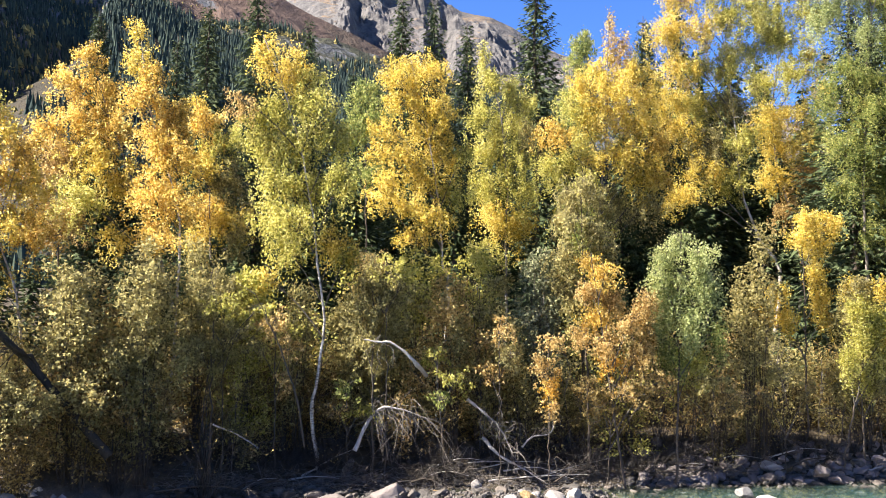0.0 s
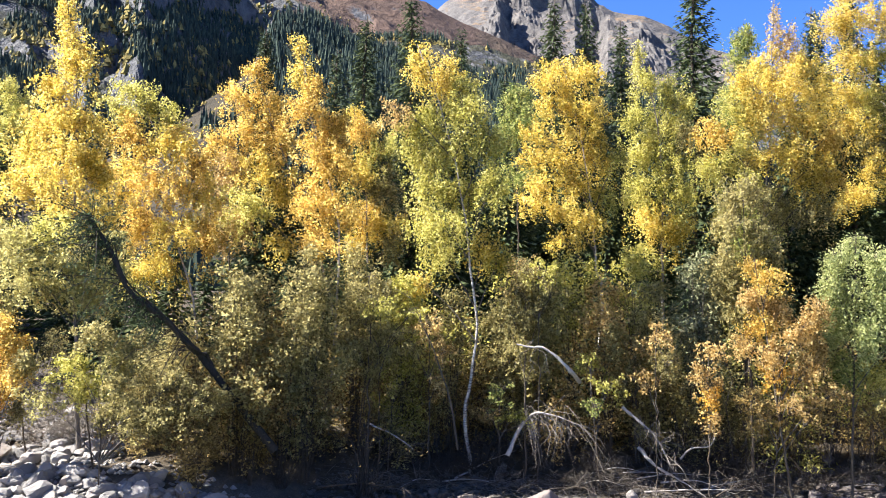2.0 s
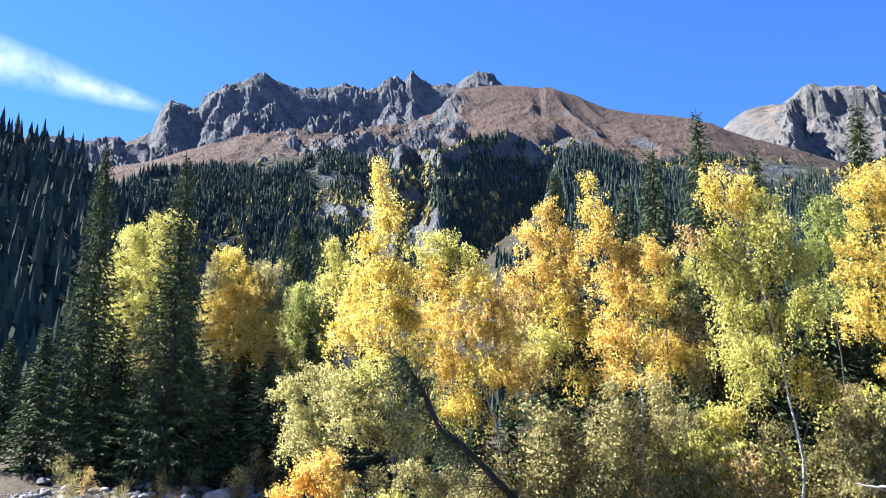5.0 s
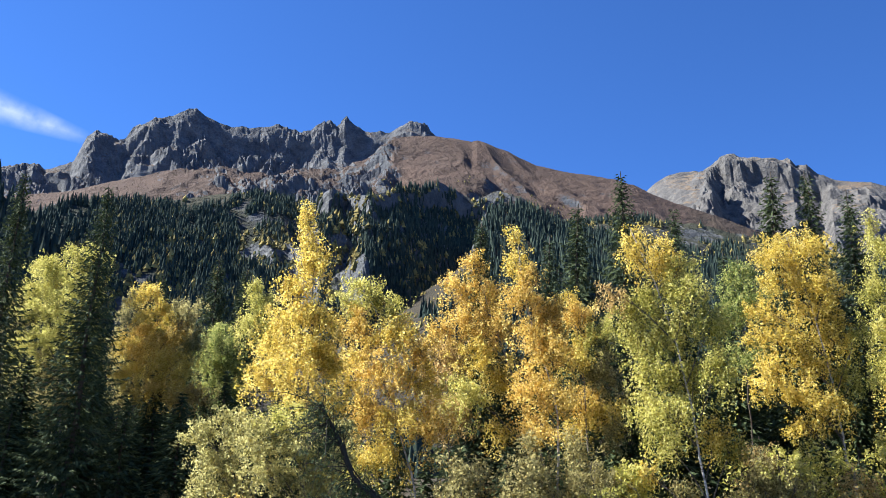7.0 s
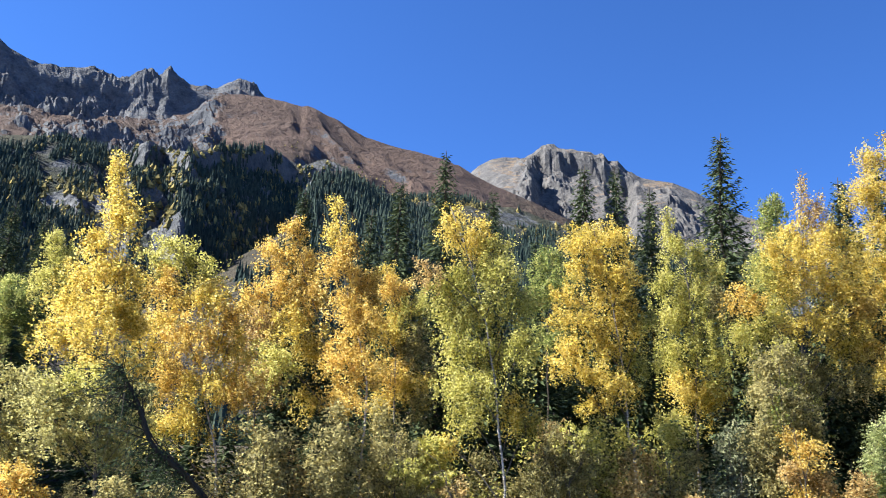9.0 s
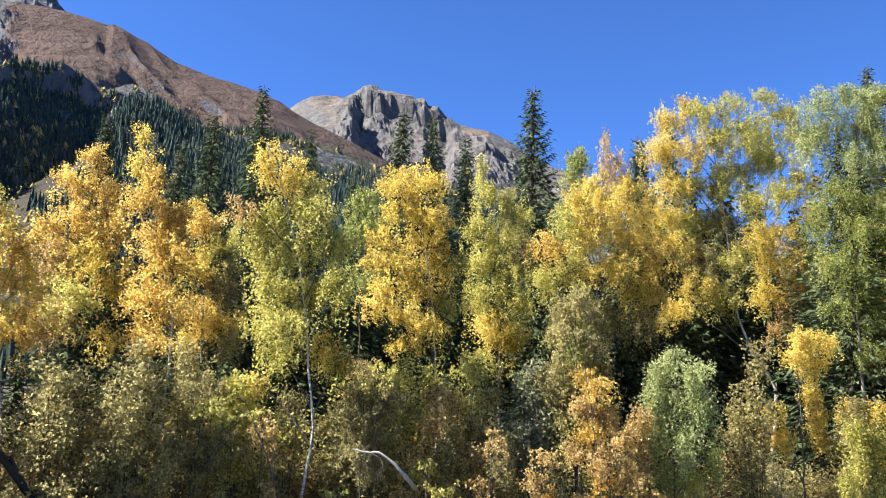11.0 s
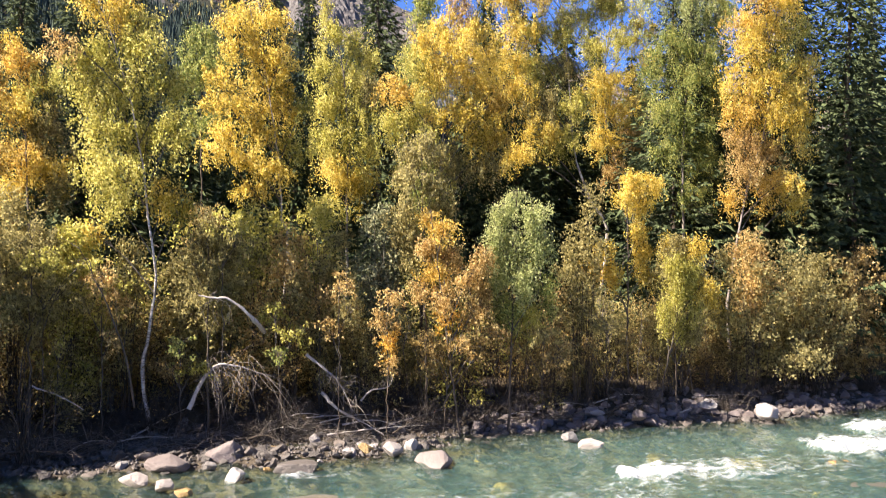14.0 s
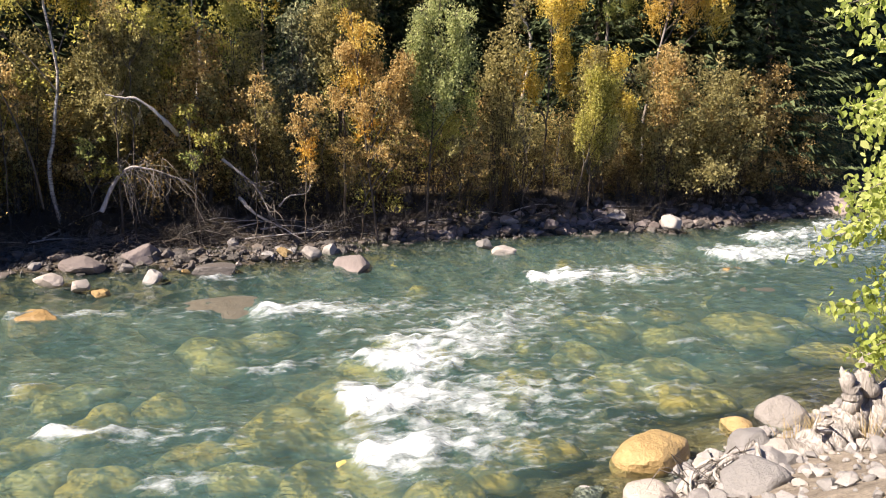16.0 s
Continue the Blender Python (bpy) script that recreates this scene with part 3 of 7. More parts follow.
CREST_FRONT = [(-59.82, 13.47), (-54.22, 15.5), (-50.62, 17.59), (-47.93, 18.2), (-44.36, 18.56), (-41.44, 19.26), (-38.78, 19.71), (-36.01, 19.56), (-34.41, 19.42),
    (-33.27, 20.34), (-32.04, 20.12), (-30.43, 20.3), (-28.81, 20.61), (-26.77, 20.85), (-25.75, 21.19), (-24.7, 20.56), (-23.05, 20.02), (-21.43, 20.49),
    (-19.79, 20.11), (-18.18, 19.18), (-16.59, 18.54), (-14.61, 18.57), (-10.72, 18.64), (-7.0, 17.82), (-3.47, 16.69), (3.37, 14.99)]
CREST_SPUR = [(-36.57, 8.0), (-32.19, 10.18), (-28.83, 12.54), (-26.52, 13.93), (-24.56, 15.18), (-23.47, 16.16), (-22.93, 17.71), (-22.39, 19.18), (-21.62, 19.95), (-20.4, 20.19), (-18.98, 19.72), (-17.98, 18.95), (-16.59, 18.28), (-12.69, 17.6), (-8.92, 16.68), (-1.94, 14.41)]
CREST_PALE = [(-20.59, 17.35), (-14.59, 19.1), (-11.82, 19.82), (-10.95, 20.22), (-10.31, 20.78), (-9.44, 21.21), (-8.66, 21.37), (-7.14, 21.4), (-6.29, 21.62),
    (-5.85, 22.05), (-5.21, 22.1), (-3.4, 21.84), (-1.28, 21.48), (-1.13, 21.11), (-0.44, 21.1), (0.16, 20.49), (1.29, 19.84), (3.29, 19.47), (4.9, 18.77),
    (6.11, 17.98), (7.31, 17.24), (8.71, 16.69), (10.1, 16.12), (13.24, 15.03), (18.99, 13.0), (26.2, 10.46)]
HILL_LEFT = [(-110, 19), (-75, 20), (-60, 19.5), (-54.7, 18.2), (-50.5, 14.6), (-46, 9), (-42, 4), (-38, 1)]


def fractal(p, octaves=5, rough=0.6):
    """Cheap layered value noise over an array of places, about -1 to 1."""
    h, amp, tot = 0, 1.0, 0.0
    for o in range(octaves):
        q = p * 2.03**o + 17.3 * o
        i = np.floor(q).astype(np.int64)
        f = q - i
        f = f * f * (3 - 2 * f)

        def cell(dx, dy):
            k = ((i[..., 0] + dx) * 374761393 + (i[..., 1] + dy) * 668265263 + o * 1442695) & 0x7FFFFFFF
            k = ((k ^ (k >> 13)) * 1274126177) & 0x7FFFFFFF
            return ((k ^ (k >> 16)) & 0xFFFF) / 32767.5 - 1

        top = cell(0, 0) * (1 - f[..., 0]) + cell(1, 0) * f[..., 0]
        low = cell(0, 1) * (1 - f[..., 0]) + cell(1, 1) * f[..., 0]
        h = h + amp * (top * (1 - f[..., 1]) + low * f[..., 1])
        tot += amp
        amp *= rough
    return h / tot


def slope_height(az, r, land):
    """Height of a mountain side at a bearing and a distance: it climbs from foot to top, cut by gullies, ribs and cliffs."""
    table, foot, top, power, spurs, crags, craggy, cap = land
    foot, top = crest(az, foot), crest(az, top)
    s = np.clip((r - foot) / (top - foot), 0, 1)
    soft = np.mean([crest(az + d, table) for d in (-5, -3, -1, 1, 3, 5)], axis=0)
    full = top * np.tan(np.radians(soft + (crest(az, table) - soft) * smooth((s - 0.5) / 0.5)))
    wide = np.radians(az) * np.mean([p[1] for p in land[2]])
    bend = fractal(np.stack([wide / 190, r / 160], -1) + 3.3, 3)
    gully = 1 - np.abs(fractal(np.stack([wide / 210 + 0.5 * bend + 0.35 * r / 300, r / 520], -1) + 5.1, 4, 0.5)) * 2.2
    rough = fractal(np.stack([wide / 75, r / 46], -1), 6, 0.62)
    ribs = 1 - np.abs(fractal(np.stack([wide / 46 + 0.9 * rough + bend, r / 110 + 0.6 * rough], -1) + 31.7, 5, 0.62)) * 2
    steps = fractal(np.stack([wide / 240 + bend, r / 60 + 0.8 * bend], -1) + 11.9, 3)
    c = crest(az, craggy)
    h = full * s**power
    h = h + spurs * full * (gully - 0.35) * s * (1 - s) * 4.0
    cliffs = smooth(fractal(np.stack([wide / 130 + 9, s * 5], -1), 4) * 1.8 + 0.3 + 0.9 * (c - 0.9)) * smooth((s - 0.12) * 5)
    h = h + crags * full * (0.30 * rough + c * cliffs * (0.5 * rough + 0.55 * ribs + 0.35 * np.floor(3 * steps + rough) / 3)) * smooth(s * 5) * (1 - 0.62 * smooth((s - 0.82) * 6))
    a0, a1, deep = cap  # a steep rim under the crest
    h = h - deep * full * smooth((az - a0) / 0.8) * smooth((a1 - az) / 0.8) * (1 - smooth((s + 0.03 * rough - 0.93) / 0.025)) * smooth(s * 3)
    return h - np.maximum(r - top, 0) * 0.75


def build_mountain(name, label, land, az0, az1, step, mat, rings):
    az = np.arange(az0, az1, step)
    ss, aa = np.meshgrid(np.concatenate([np.linspace(0, 1, rings), np.linspace(1.04, 1.5, 6)]), az, indexing="ij")
    foot, top = crest(aa, land[1]), crest(aa, land[2])
    rr = foot + ss * (top - foot)
    h = slope_height(aa, rr, land)
    v = np.stack([rr * np.sin(np.radians(aa)), rr * np.cos(np.radians(aa)), h + np.where(ss <= 0, -40, 0)], -1).reshape(-1, 3)
    n = len(az)
    i, j = np.meshgrid(np.arange(rings + 5), np.arange(n - 1), indexing="ij")
    f = np.stack([i * n + j, i * n + j + 1, (i + 1) * n + j + 1, (i + 1) * n + j], -1).reshape(-1, 4)
    tagged(new(name, mesh_of(name, v, f[:, ::-1], mat, False)), label, "mountain", kind="structure")


# crest, and by bearing the distance of foot and top; steepness, gullies, crags, share of crags by bearing, steep rim under the crest
CRAGS = (CREST_CRAGS, [(0, 1250)], [(0, 1900)], 1.0, 0.05, 0.085, [(-60, 1.3), (-30, 1.1), (-24, 0.9)], (-60, -20, 0.02))
SHOULDER = (CREST_SHOULDER, [(0, 760)], [(0, 1430)], 0.95, 0.075, 0.050, [(-60, 0.6), (-46, 0.5), (-43, 1.6), (-29.5, 1.6), (-27, 0.30), (-12, 0.45)], (-90, -89, 0.0))
FRONT = (CREST_FRONT, [(-66, 360), (-52, 380), (-36, 460), (-33.5, 430), (-30.8, 390), (-24, 560), (10, 560)],
         [(-66, 740), (-52, 760), (-36, 920), (-33.5, 810), (-32.2, 850), (-30.6, 760), (-24, 990), (10, 990)],
         1.0, 0.10, 0.065, [(-60, 0.9), (-36, 0.8), (-34.5, 1.7), (-28.5, 1.6), (-26, 1.0), (-20, 1.0), (-12, 0.7)], (-36, -20, 0.05))
SPUR = (CREST_SPUR, [(0, 260)], [(-40, 480), (-24, 640), (-17, 820), (8, 820)], 1.0, 0.07, 0.03, [(-60, 0.6), (0, 0.6)], (-90, -89, 0.0))
PALE = (CREST_PALE, [(0, 1300)], [(0, 2600)], 0.9, 0.07, 0.034, [(-12, 0.7), (-8, 0.7), (-6.5, 1.5), (-3, 1.1), (20, 1.2)], (-6.6, 1.0, 0.075))
LEFT = (HILL_LEFT, [(0, 110)], [(0, 330)], 1.1, 0.05, 0.02, [(-110, 0.8), (-30, 0.8)], (-120, -119, 0.0))
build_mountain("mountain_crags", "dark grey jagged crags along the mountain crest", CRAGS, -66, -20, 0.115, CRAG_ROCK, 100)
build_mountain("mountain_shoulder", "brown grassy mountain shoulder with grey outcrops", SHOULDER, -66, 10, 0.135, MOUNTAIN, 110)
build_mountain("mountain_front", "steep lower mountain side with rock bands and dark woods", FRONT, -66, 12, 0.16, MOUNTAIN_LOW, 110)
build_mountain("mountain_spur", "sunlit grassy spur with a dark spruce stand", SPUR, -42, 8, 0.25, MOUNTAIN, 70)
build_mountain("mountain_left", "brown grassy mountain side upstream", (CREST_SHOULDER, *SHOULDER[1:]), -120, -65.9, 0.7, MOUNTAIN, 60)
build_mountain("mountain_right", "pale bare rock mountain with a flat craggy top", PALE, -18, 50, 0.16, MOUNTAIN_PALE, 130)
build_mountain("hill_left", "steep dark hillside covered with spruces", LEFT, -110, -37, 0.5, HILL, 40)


def far_woods(name, label, spots, mat, rng, tiers):
    """Many small tiered trees in one mesh. spots: x, y, z, height."""
    n = len(spots)
    an = np.arange(4) * 2 * np.pi / 4
    vs, fs = [], []
    off = 0
    for lo, r, hi in tiers:
        turn = rng.uniform(0, 6.28, n)[:, None] + an
        h = spots[:, 3][:, None]
        rr = h * r * rng.uniform(0.75, 1.25, (n, 4))
        ring = np.stack([spots[:, 0][:, None] + rr * np.cos(turn), spots[:, 1][:, None] + rr * np.sin(turn), spots[:, 2][:, None] + h * lo * np.ones((1, 4)) - h * rng.uniform(0, 0.06, (n, 4))], -1)
        tip = np.stack([spots[:, 0], spots[:, 1], spots[:, 2] + spots[:, 3] * hi], -1)[:, None]
        vs.append(np.concatenate([ring, tip], 1).reshape(-1, 3))
        base = off + np.arange(n)[:, None, None] * 5
        k = np.arange(4)
        f = np.stack([k, (k + 1) % 4, np.full(4, 4)], -1)[None]
        fs.append((base + f).reshape(-1, 3))
        off += n * 5
    ob = new(name, mesh_of(name, np.vstack(vs), np.vstack(fs), mat, False))
    tagged(ob, label, "forest", kind="stuff")


CONIFER = [(0.0, 0.17, 0.5), (0.28, 0.125, 0.78), (0.55, 0.08, 1.0)]
ROUND = [(0.0, 0.48, 0.75), (0.38, 0.40, 1.0)]


def wooded(land, az0, az1, s0, s1, tries, tall, cut, seed, mat, name, label, tiers=CONIFER, stands=()):
    rng = np.random.default_rng(seed)
    az, s = rng.uniform(az0, az1, tries), rng.uniform(s0, s1, tries)
    foot, top = crest(az, land[1]), crest(az, land[2])
    r = foot + s * (top - foot)
    thick = fractal(np.stack([az * 0.22 + 3, s * 5], -1), 3) + 0.45 * fractal(np.stack([az * 1.1, s * 18], -1), 2)
    for a0, a1, low, high, more in stands:  # closed stands, their edges frayed
        fray = 0.7 * fractal(np.stack([az * 0.9, s * 14], -1), 3)
        inside = np.minimum(np.minimum(az - a0, a1 - az) / 0.9, np.minimum(s - low, high - s) / 0.06) + fray
        thick = thick + more * smooth(inside + 0.5)
    keep = thick > cut
    az, r = az[keep], r[keep]
    z = slope_height(az, r, land)
    h = tall * rng.uniform(0.5, 1.25, len(az))
    a = np.radians(az)
    far_woods(name, label, np.stack([r * np.sin(a), r * np.cos(a), z - 1, h], -1), mat, rng, tiers)


wooded(FRONT, -58, 9, 0.0, 0.99, 52000, 10.5, 0.10, 41, LEAF["far_needle"], "far_spruce_wood", "dark spruce wood on the steep mountain side", CONIFER, [(-29.8, -23.5, 0.0, 0.9, 1.4), (-33.5, -29.5, 0.0, 0.6, 0.35), (-60, -44, 0, 0.95, 0.45), (-44, -33, 0, 0.95, 0.38)])
wooded(FRONT, -60, 9, 0.03, 0.99, 16000, 6.2, -0.05, 42, LEAF["far_scrub"], "far_autumn_scrub", "yellow-green autumn scrub between the far spruces", ROUND, [(-48, -31, 0.0, 0.75, 0.4)])
wooded(SHOULDER, -58, 4, 0.03, 0.6, 12000, 9, 0.36, 45, LEAF["far_needle"], "far_spruce_wood", "scattered small spruces below the brown shoulder", CONIFER, [(-17, -3, 0.0, 0.6, 1.0)])
wooded(SHOULDER, -58, 4, 0.05, 0.75, 5000, 3.6, 0.18, 46, LEAF["far_scrub"], "far_autumn_scrub", "low autumn scrub on the brown shoulder", ROUND, [(-22, -12, 0.0, 0.6, 0.3)])
wooded(SHOULDER, -50, 4, 0.25, 0.98, 15000, 2.0, -0.1, 49, LEAF["far_heath"], "far_heath", "low reddish dwarf shrubs dotted over the brown slope", ROUND)
wooded(SPUR, -42, 8, 0.05, 0.99, 20000, 11, 0.42, 47, LEAF["far_needle"], "far_spruce_wood", "dark spruces standing on the sunlit spur", CONIFER, [(-22.7, -17.6, 0.1, 0.93, 1.2), (-17, 8, 0.1, 0.97, 0.85)])
wooded(SPUR, -42, 6, 0.1, 1.0, 3000, 3.6, -0.05, 48, LEAF["far_scrub"], "far_autumn_scrub", "yellow scrub on the sunlit spur", ROUND)
wooded(PALE, -14, 16, 0.02, 0.5, 5000, 19, -0.05, 43, LEAF["far_needle"], "far_spruce_wood", "dark spruce wood below the pale mountain")
wooded(LEFT, -95, -40, 0.05, 1.0, 3200, 11, -0.6, 44, LEAF["far_needle"], "hill_spruce_wood", "dense dark spruces on the near hillside")

# ---- trees ----


def stacked(top, low, rad, shift, seed):
    """A plain tall crown as a stack of uneven tufts: (shift to the right, height, half width, half height)."""
    rng = np.random.default_rng(seed)
    tufts, z = [(shift, top - 0.35, 0.28 * rad, 0.42)], top - 0.9
    while z > low:
        u = (z - low) / (top - low)
        wide = rad * min(1.0, 0.45 + 1.1 * (1 - u)) * (0.75 + 0.25 * min(1, u * 4))
        for side in (-0.55, 0.55):
            tufts.append((shift * u + side * wide * rng.uniform(0.5, 1.1), z + rng.normal(0, 0.2), wide * rng.uniform(0.45, 0.7), rng.uniform(0.45, 0.7)))
        z -= rng.uniform(0.65, 0.95)
    return tufts


def birch(label, x, y, leaf, trunk, tufts, weep=0.75, size=0.063, bark=None, name="birch_tree", group="birch trees on the far bank", thick=1.0, leaves=2000, spread=1.0, category="birch tree"):
    """A silver birch: trunk, limbs that carry uneven tufts, and in each tuft hanging strands of small leaves.
    trunk: (shift, height) along the stem; tufts: (shift, height, half width, half height, leaves)."""
    rng = np.random.default_rng(int(abs(x) * 1000 + abs(y) * 77) % 99991)
    z0 = ground_at(x, y) - 0.08
    tree = base_at(name, x, y, z0, label, category, group)
    tops = max(tufts, key=lambda q: q[1] + q[3])
    way = [(0.0, 0.0, 0.0)] + [(a, 0.06 * (-1) ** k, h - z0) for k, (a, h) in enumerate(trunk) if h - z0 > 0.4]
    if tops[1] - z0 > way[-1][2] + 0.6:
        way.append((tops[0], 0.0, tops[1] + 0.6 * tops[3] - z0))
    line = bent(way, 22)
    line[1:-1, :2] += rng.normal(0, 0.02, (20, 2))
    tall = line[-1, 2]
    wood = Tubes()
    r0 = (0.0042 * tall + 0.012) * thick
    wood.add(line, r0, 0.010, 8, 0.05, rng)
    part("trunk", wood.mesh("birch_trunk", bark or BARK_BIRCH), tree, "" if bark else "white birch trunk with dark scars")
    limb, twig = Tubes(), Tubes()
    sets = {}
    for cx, cz, rw, rh, *kind in tufts:
        cz -= z0
        cy = rng.uniform(-0.45, 0.45) * min(1.0, 2.0 - cz / tall)
        # the limb that carries the tuft
        reach = abs(cx - np.interp(cz, line[:, 2], line[:, 0])) + abs(cy)
        zb = np.clip(cz - 0.35 * rh - reach * rng.uniform(0.5, 1.0) - 0.25, 0.35 * line[:, 2].max() * 0.6, tall * 0.97)
        s = np.array([np.interp(zb, line[:, 2], line[:, 0]), np.interp(zb, line[:, 2], line[:, 1]), zb])
        hub = np.array([cx, cy, cz])
        bow = bent([s, s * 0.5 + hub * 0.5 + (0, 0, 0.15 * reach), hub + (0, 0, 0.25 * rh)], 6)
        limb.add(bow, 0.010 + 0.008 * reach, 0.006, 4)
        # boughs fan out from the limb's end to the skin of the tuft
        nb = int(9 + 13 * rw * rh + rng.integers(0, 4))
        d = rng.standard_normal((nb, 3))
        d[:, 2] = np.where(rng.uniform(0, 1, nb) < 0.65, np.abs(d[:, 2]), d[:, 2])
        d /= np.linalg.norm(d, axis=1, keepdims=True)
        ends = hub + (0, 0, 0.12 * rh) + d * (1.28 * rw, 1.1 * rw, 1.35 * rh) * spread * rng.uniform(0.45, 1.05, (nb, 1))
        fans = []
        for e in ends:
            q = bow[rng.integers(3, 6)]
            fan = bent([q, (q + e) / 2 + (0, 0, 0.16 * rw), e - (0, 0, 0.08)], 5)
            fans.append(fan)
            limb.add(fan[[0, 2, 4]], 0.007, 0.003, 3)
        fans = np.array(fans)
        amount = leaves * 3.14 * rw * rh * (0.06 / size) ** 2 * rng.uniform(0.85, 1.15)
        per = 17
        n = max(6, int(amount / per))
        own, t = rng.integers(0, nb, n), rng.uniform(0.3, 1, n) ** 0.7 * 4
        i = np.minimum(t.astype(int), 3)
        c = fans[own, i] + (fans[own, i + 1] - fans[own, i]) * (t - i)[:, None] + rng.standard_normal((n, 3)) * (0.10, 0.10, 0.08)
        loose = rng.uniform(0, 1, n) < 0.22
        c[loose] = hub + np.clip(rng.standard_normal((loose.sum(), 3)), -1.5, 1.5) * (0.62 * rw, 0.55 * rw, 0.68 * rh) * spread
        ln = rng.uniform(0.15, 0.62, n) * weep * min(1.3, 0.7 + rh)
        f = rng.uniform(0, 1, (n, per))
        p = np.repeat(c[:, None, :], per, 1)
        p[..., 2] -= f * ln[:, None]
        p += rng.standard_normal(p.shape) * (0.055, 0.055, 0.04)
        sets.setdefault(kind[0] if kind else leaf, []).append(p.reshape(-1, 3))
        for k in rng.choice(n, min(n, 5), replace=False):
            twig.add([c[k], c[k] - (0, 0, 0.5 * ln[k]), c[k] + (*rng.normal(0, 0.04, 2), -ln[k])], 0.005, 0.002, 3)
    tagged(part("limb", limb.mesh("birch_limb", BARK_TWIG), tree), kind="stuff")
    tagged(part("twig", twig.mesh("birch_twig", BARK_DARK), tree, "thin dark hanging twigs"), kind="stuff")
    for kind, spots in sets.items():
        part("crown", leaf_mesh("birch_crown", np.vstack(spots), size, LEAF[kind], rng, 0.6), tree, "" if kind == leaf else SHADES[kind])
    return tree


SHADES = {k: "tufts of " + v + " leaves" for k, v in dict(orange="orange", yellow="bright yellow", lime="lime-yellow", green="green", olive="olive", rust="rusty", grey_green="grey-green", brown="brown", willow="pale olive", amber="amber").items()}
YOUNG = "young birches along the bank"


birch("tall birch with a long bright yellow tip on the far bank", -14.28, 21.7, "yellow", [(-0.3, 4.14), (-0.4, 7.51), (-0.55, 10.27)], [
    (-0.78, 13.48, 0.24, 0.75), (-0.9, 12.57, 0.6, 0.6), (-0.4, 11.83, 0.51, 0.6), (-0.99, 11.17, 0.76, 0.6), (-1.45, 10.32, 1.04, 0.71), (-0.35, 10.26, 0.88, 0.7),
    (-2.12, 9.38, 1.01, 0.6), (-0.8, 9.07, 1.22, 0.76), (0.1, 8.69, 0.77, 0.89), (-1.35, 8.05, 1.31, 0.69), (-2.39, 8.51, 0.7, 0.46), (0.05, 7.5, 0.92, 0.51),
], 0.7, bark=BARK_GREY)
birch("birch with thinning orange-yellow leaves on the far bank", -12.26, 24.4, "yellow", [(0.28, 2.35), (0.09, 4.12), (-0.21, 5.56), (-0.65, 7.02), (-1.25, 9.63)], [
    (-2.26, 11.77, 0.76, 0.46, "lime"), (-1.5, 11.15, 0.83, 0.57, "lime"), (-3.0, 11.33, 0.52, 0.58, "lime"), (-2.53, 10.26, 0.93, 0.77, "orange"),
    (-0.95, 10.09, 1.02, 0.79), (0.28, 9.57, 0.48, 0.63, "orange"), (-2.7, 8.93, 0.85, 0.76), (-1.43, 8.7, 1.07, 0.83, "orange"), (-0.09, 8.48, 0.88, 0.81),
    (-2.22, 7.41, 1.0, 0.83, "orange"), (-0.56, 7.2, 1.04, 0.74), (0.45, 7.01, 0.67, 0.91, "orange"), (-1.34, 6.11, 0.94, 0.63), (-2.38, 5.92, 0.63, 0.56, "lime"),
], 0.6)
birch("slender birch with orange leaves on the far bank", -9.7, 28.0, "orange", [(0.99, 3.33), (0.43, 6.07), (-0.16, 7.87), (-1.24, 10.55)], [
    (-2.29, 13.36, 0.54, 0.55), (-3.02, 12.63, 0.63, 0.64), (-2.04, 12.25, 0.8, 0.71), (-2.69, 11.24, 1.03, 0.72), (-3.59, 10.86, 0.5, 0.55), (-1.46, 10.87, 0.78, 0.83),
    (-2.1, 9.76, 1.01, 0.79, "yellow"), (-1.21, 9.11, 0.73, 0.82, "yellow"), (-2.3, 8.42, 0.97, 0.83, "lime"), (-1.29, 7.28, 0.43, 0.57, "yellow"),
], 0.7, bark=BARK_GREY)
birch("tall birch with golden orange leaves on the far bank", -8.31, 25.6, "orange", [(0.11, 3.46), (0.27, 5.98), (0.17, 7.97), (-0.73, 11.15)], [
    (-1.12, 13.49, 0.3, 0.46, "yellow"), (-1.19, 12.6, 0.48, 0.65, "yellow"), (-0.65, 12.09, 0.43, 0.64), (-0.83, 11.25, 0.66, 0.72), (-0.04, 10.65, 0.58, 0.82),
    (-0.61, 9.93, 0.81, 0.78), (0.26, 9.44, 0.64, 0.77), (-0.79, 8.64, 0.85, 0.74), (0.09, 8.07, 0.79, 0.66), (-0.77, 7.44, 0.62, 0.55), (-0.18, 7.07, 0.57, 0.44),
], 0.7)
birch("low birch with dull golden leaves on the far bank", -8.55, 30.0, "yellow", [(0.41, 3.24), (0.27, 6.56), (0.01, 10.38)], [
    (-0.41, 12.45, 0.4, 0.3), (0.0, 11.56, 0.79, 0.73, "orange"), (0.77, 10.77, 0.78, 0.73, "lime"), (-0.2, 9.96, 0.75, 0.86), (0.85, 9.39, 0.86, 0.76, "olive"),
    (-0.07, 8.25, 0.78, 0.85, "orange"), (0.91, 8.02, 0.81, 0.76), (-0.61, 7.41, 0.62, 0.47), (1.23, 7.39, 0.55, 0.54, "olive"),
], 0.7, bark=BARK_GREY)
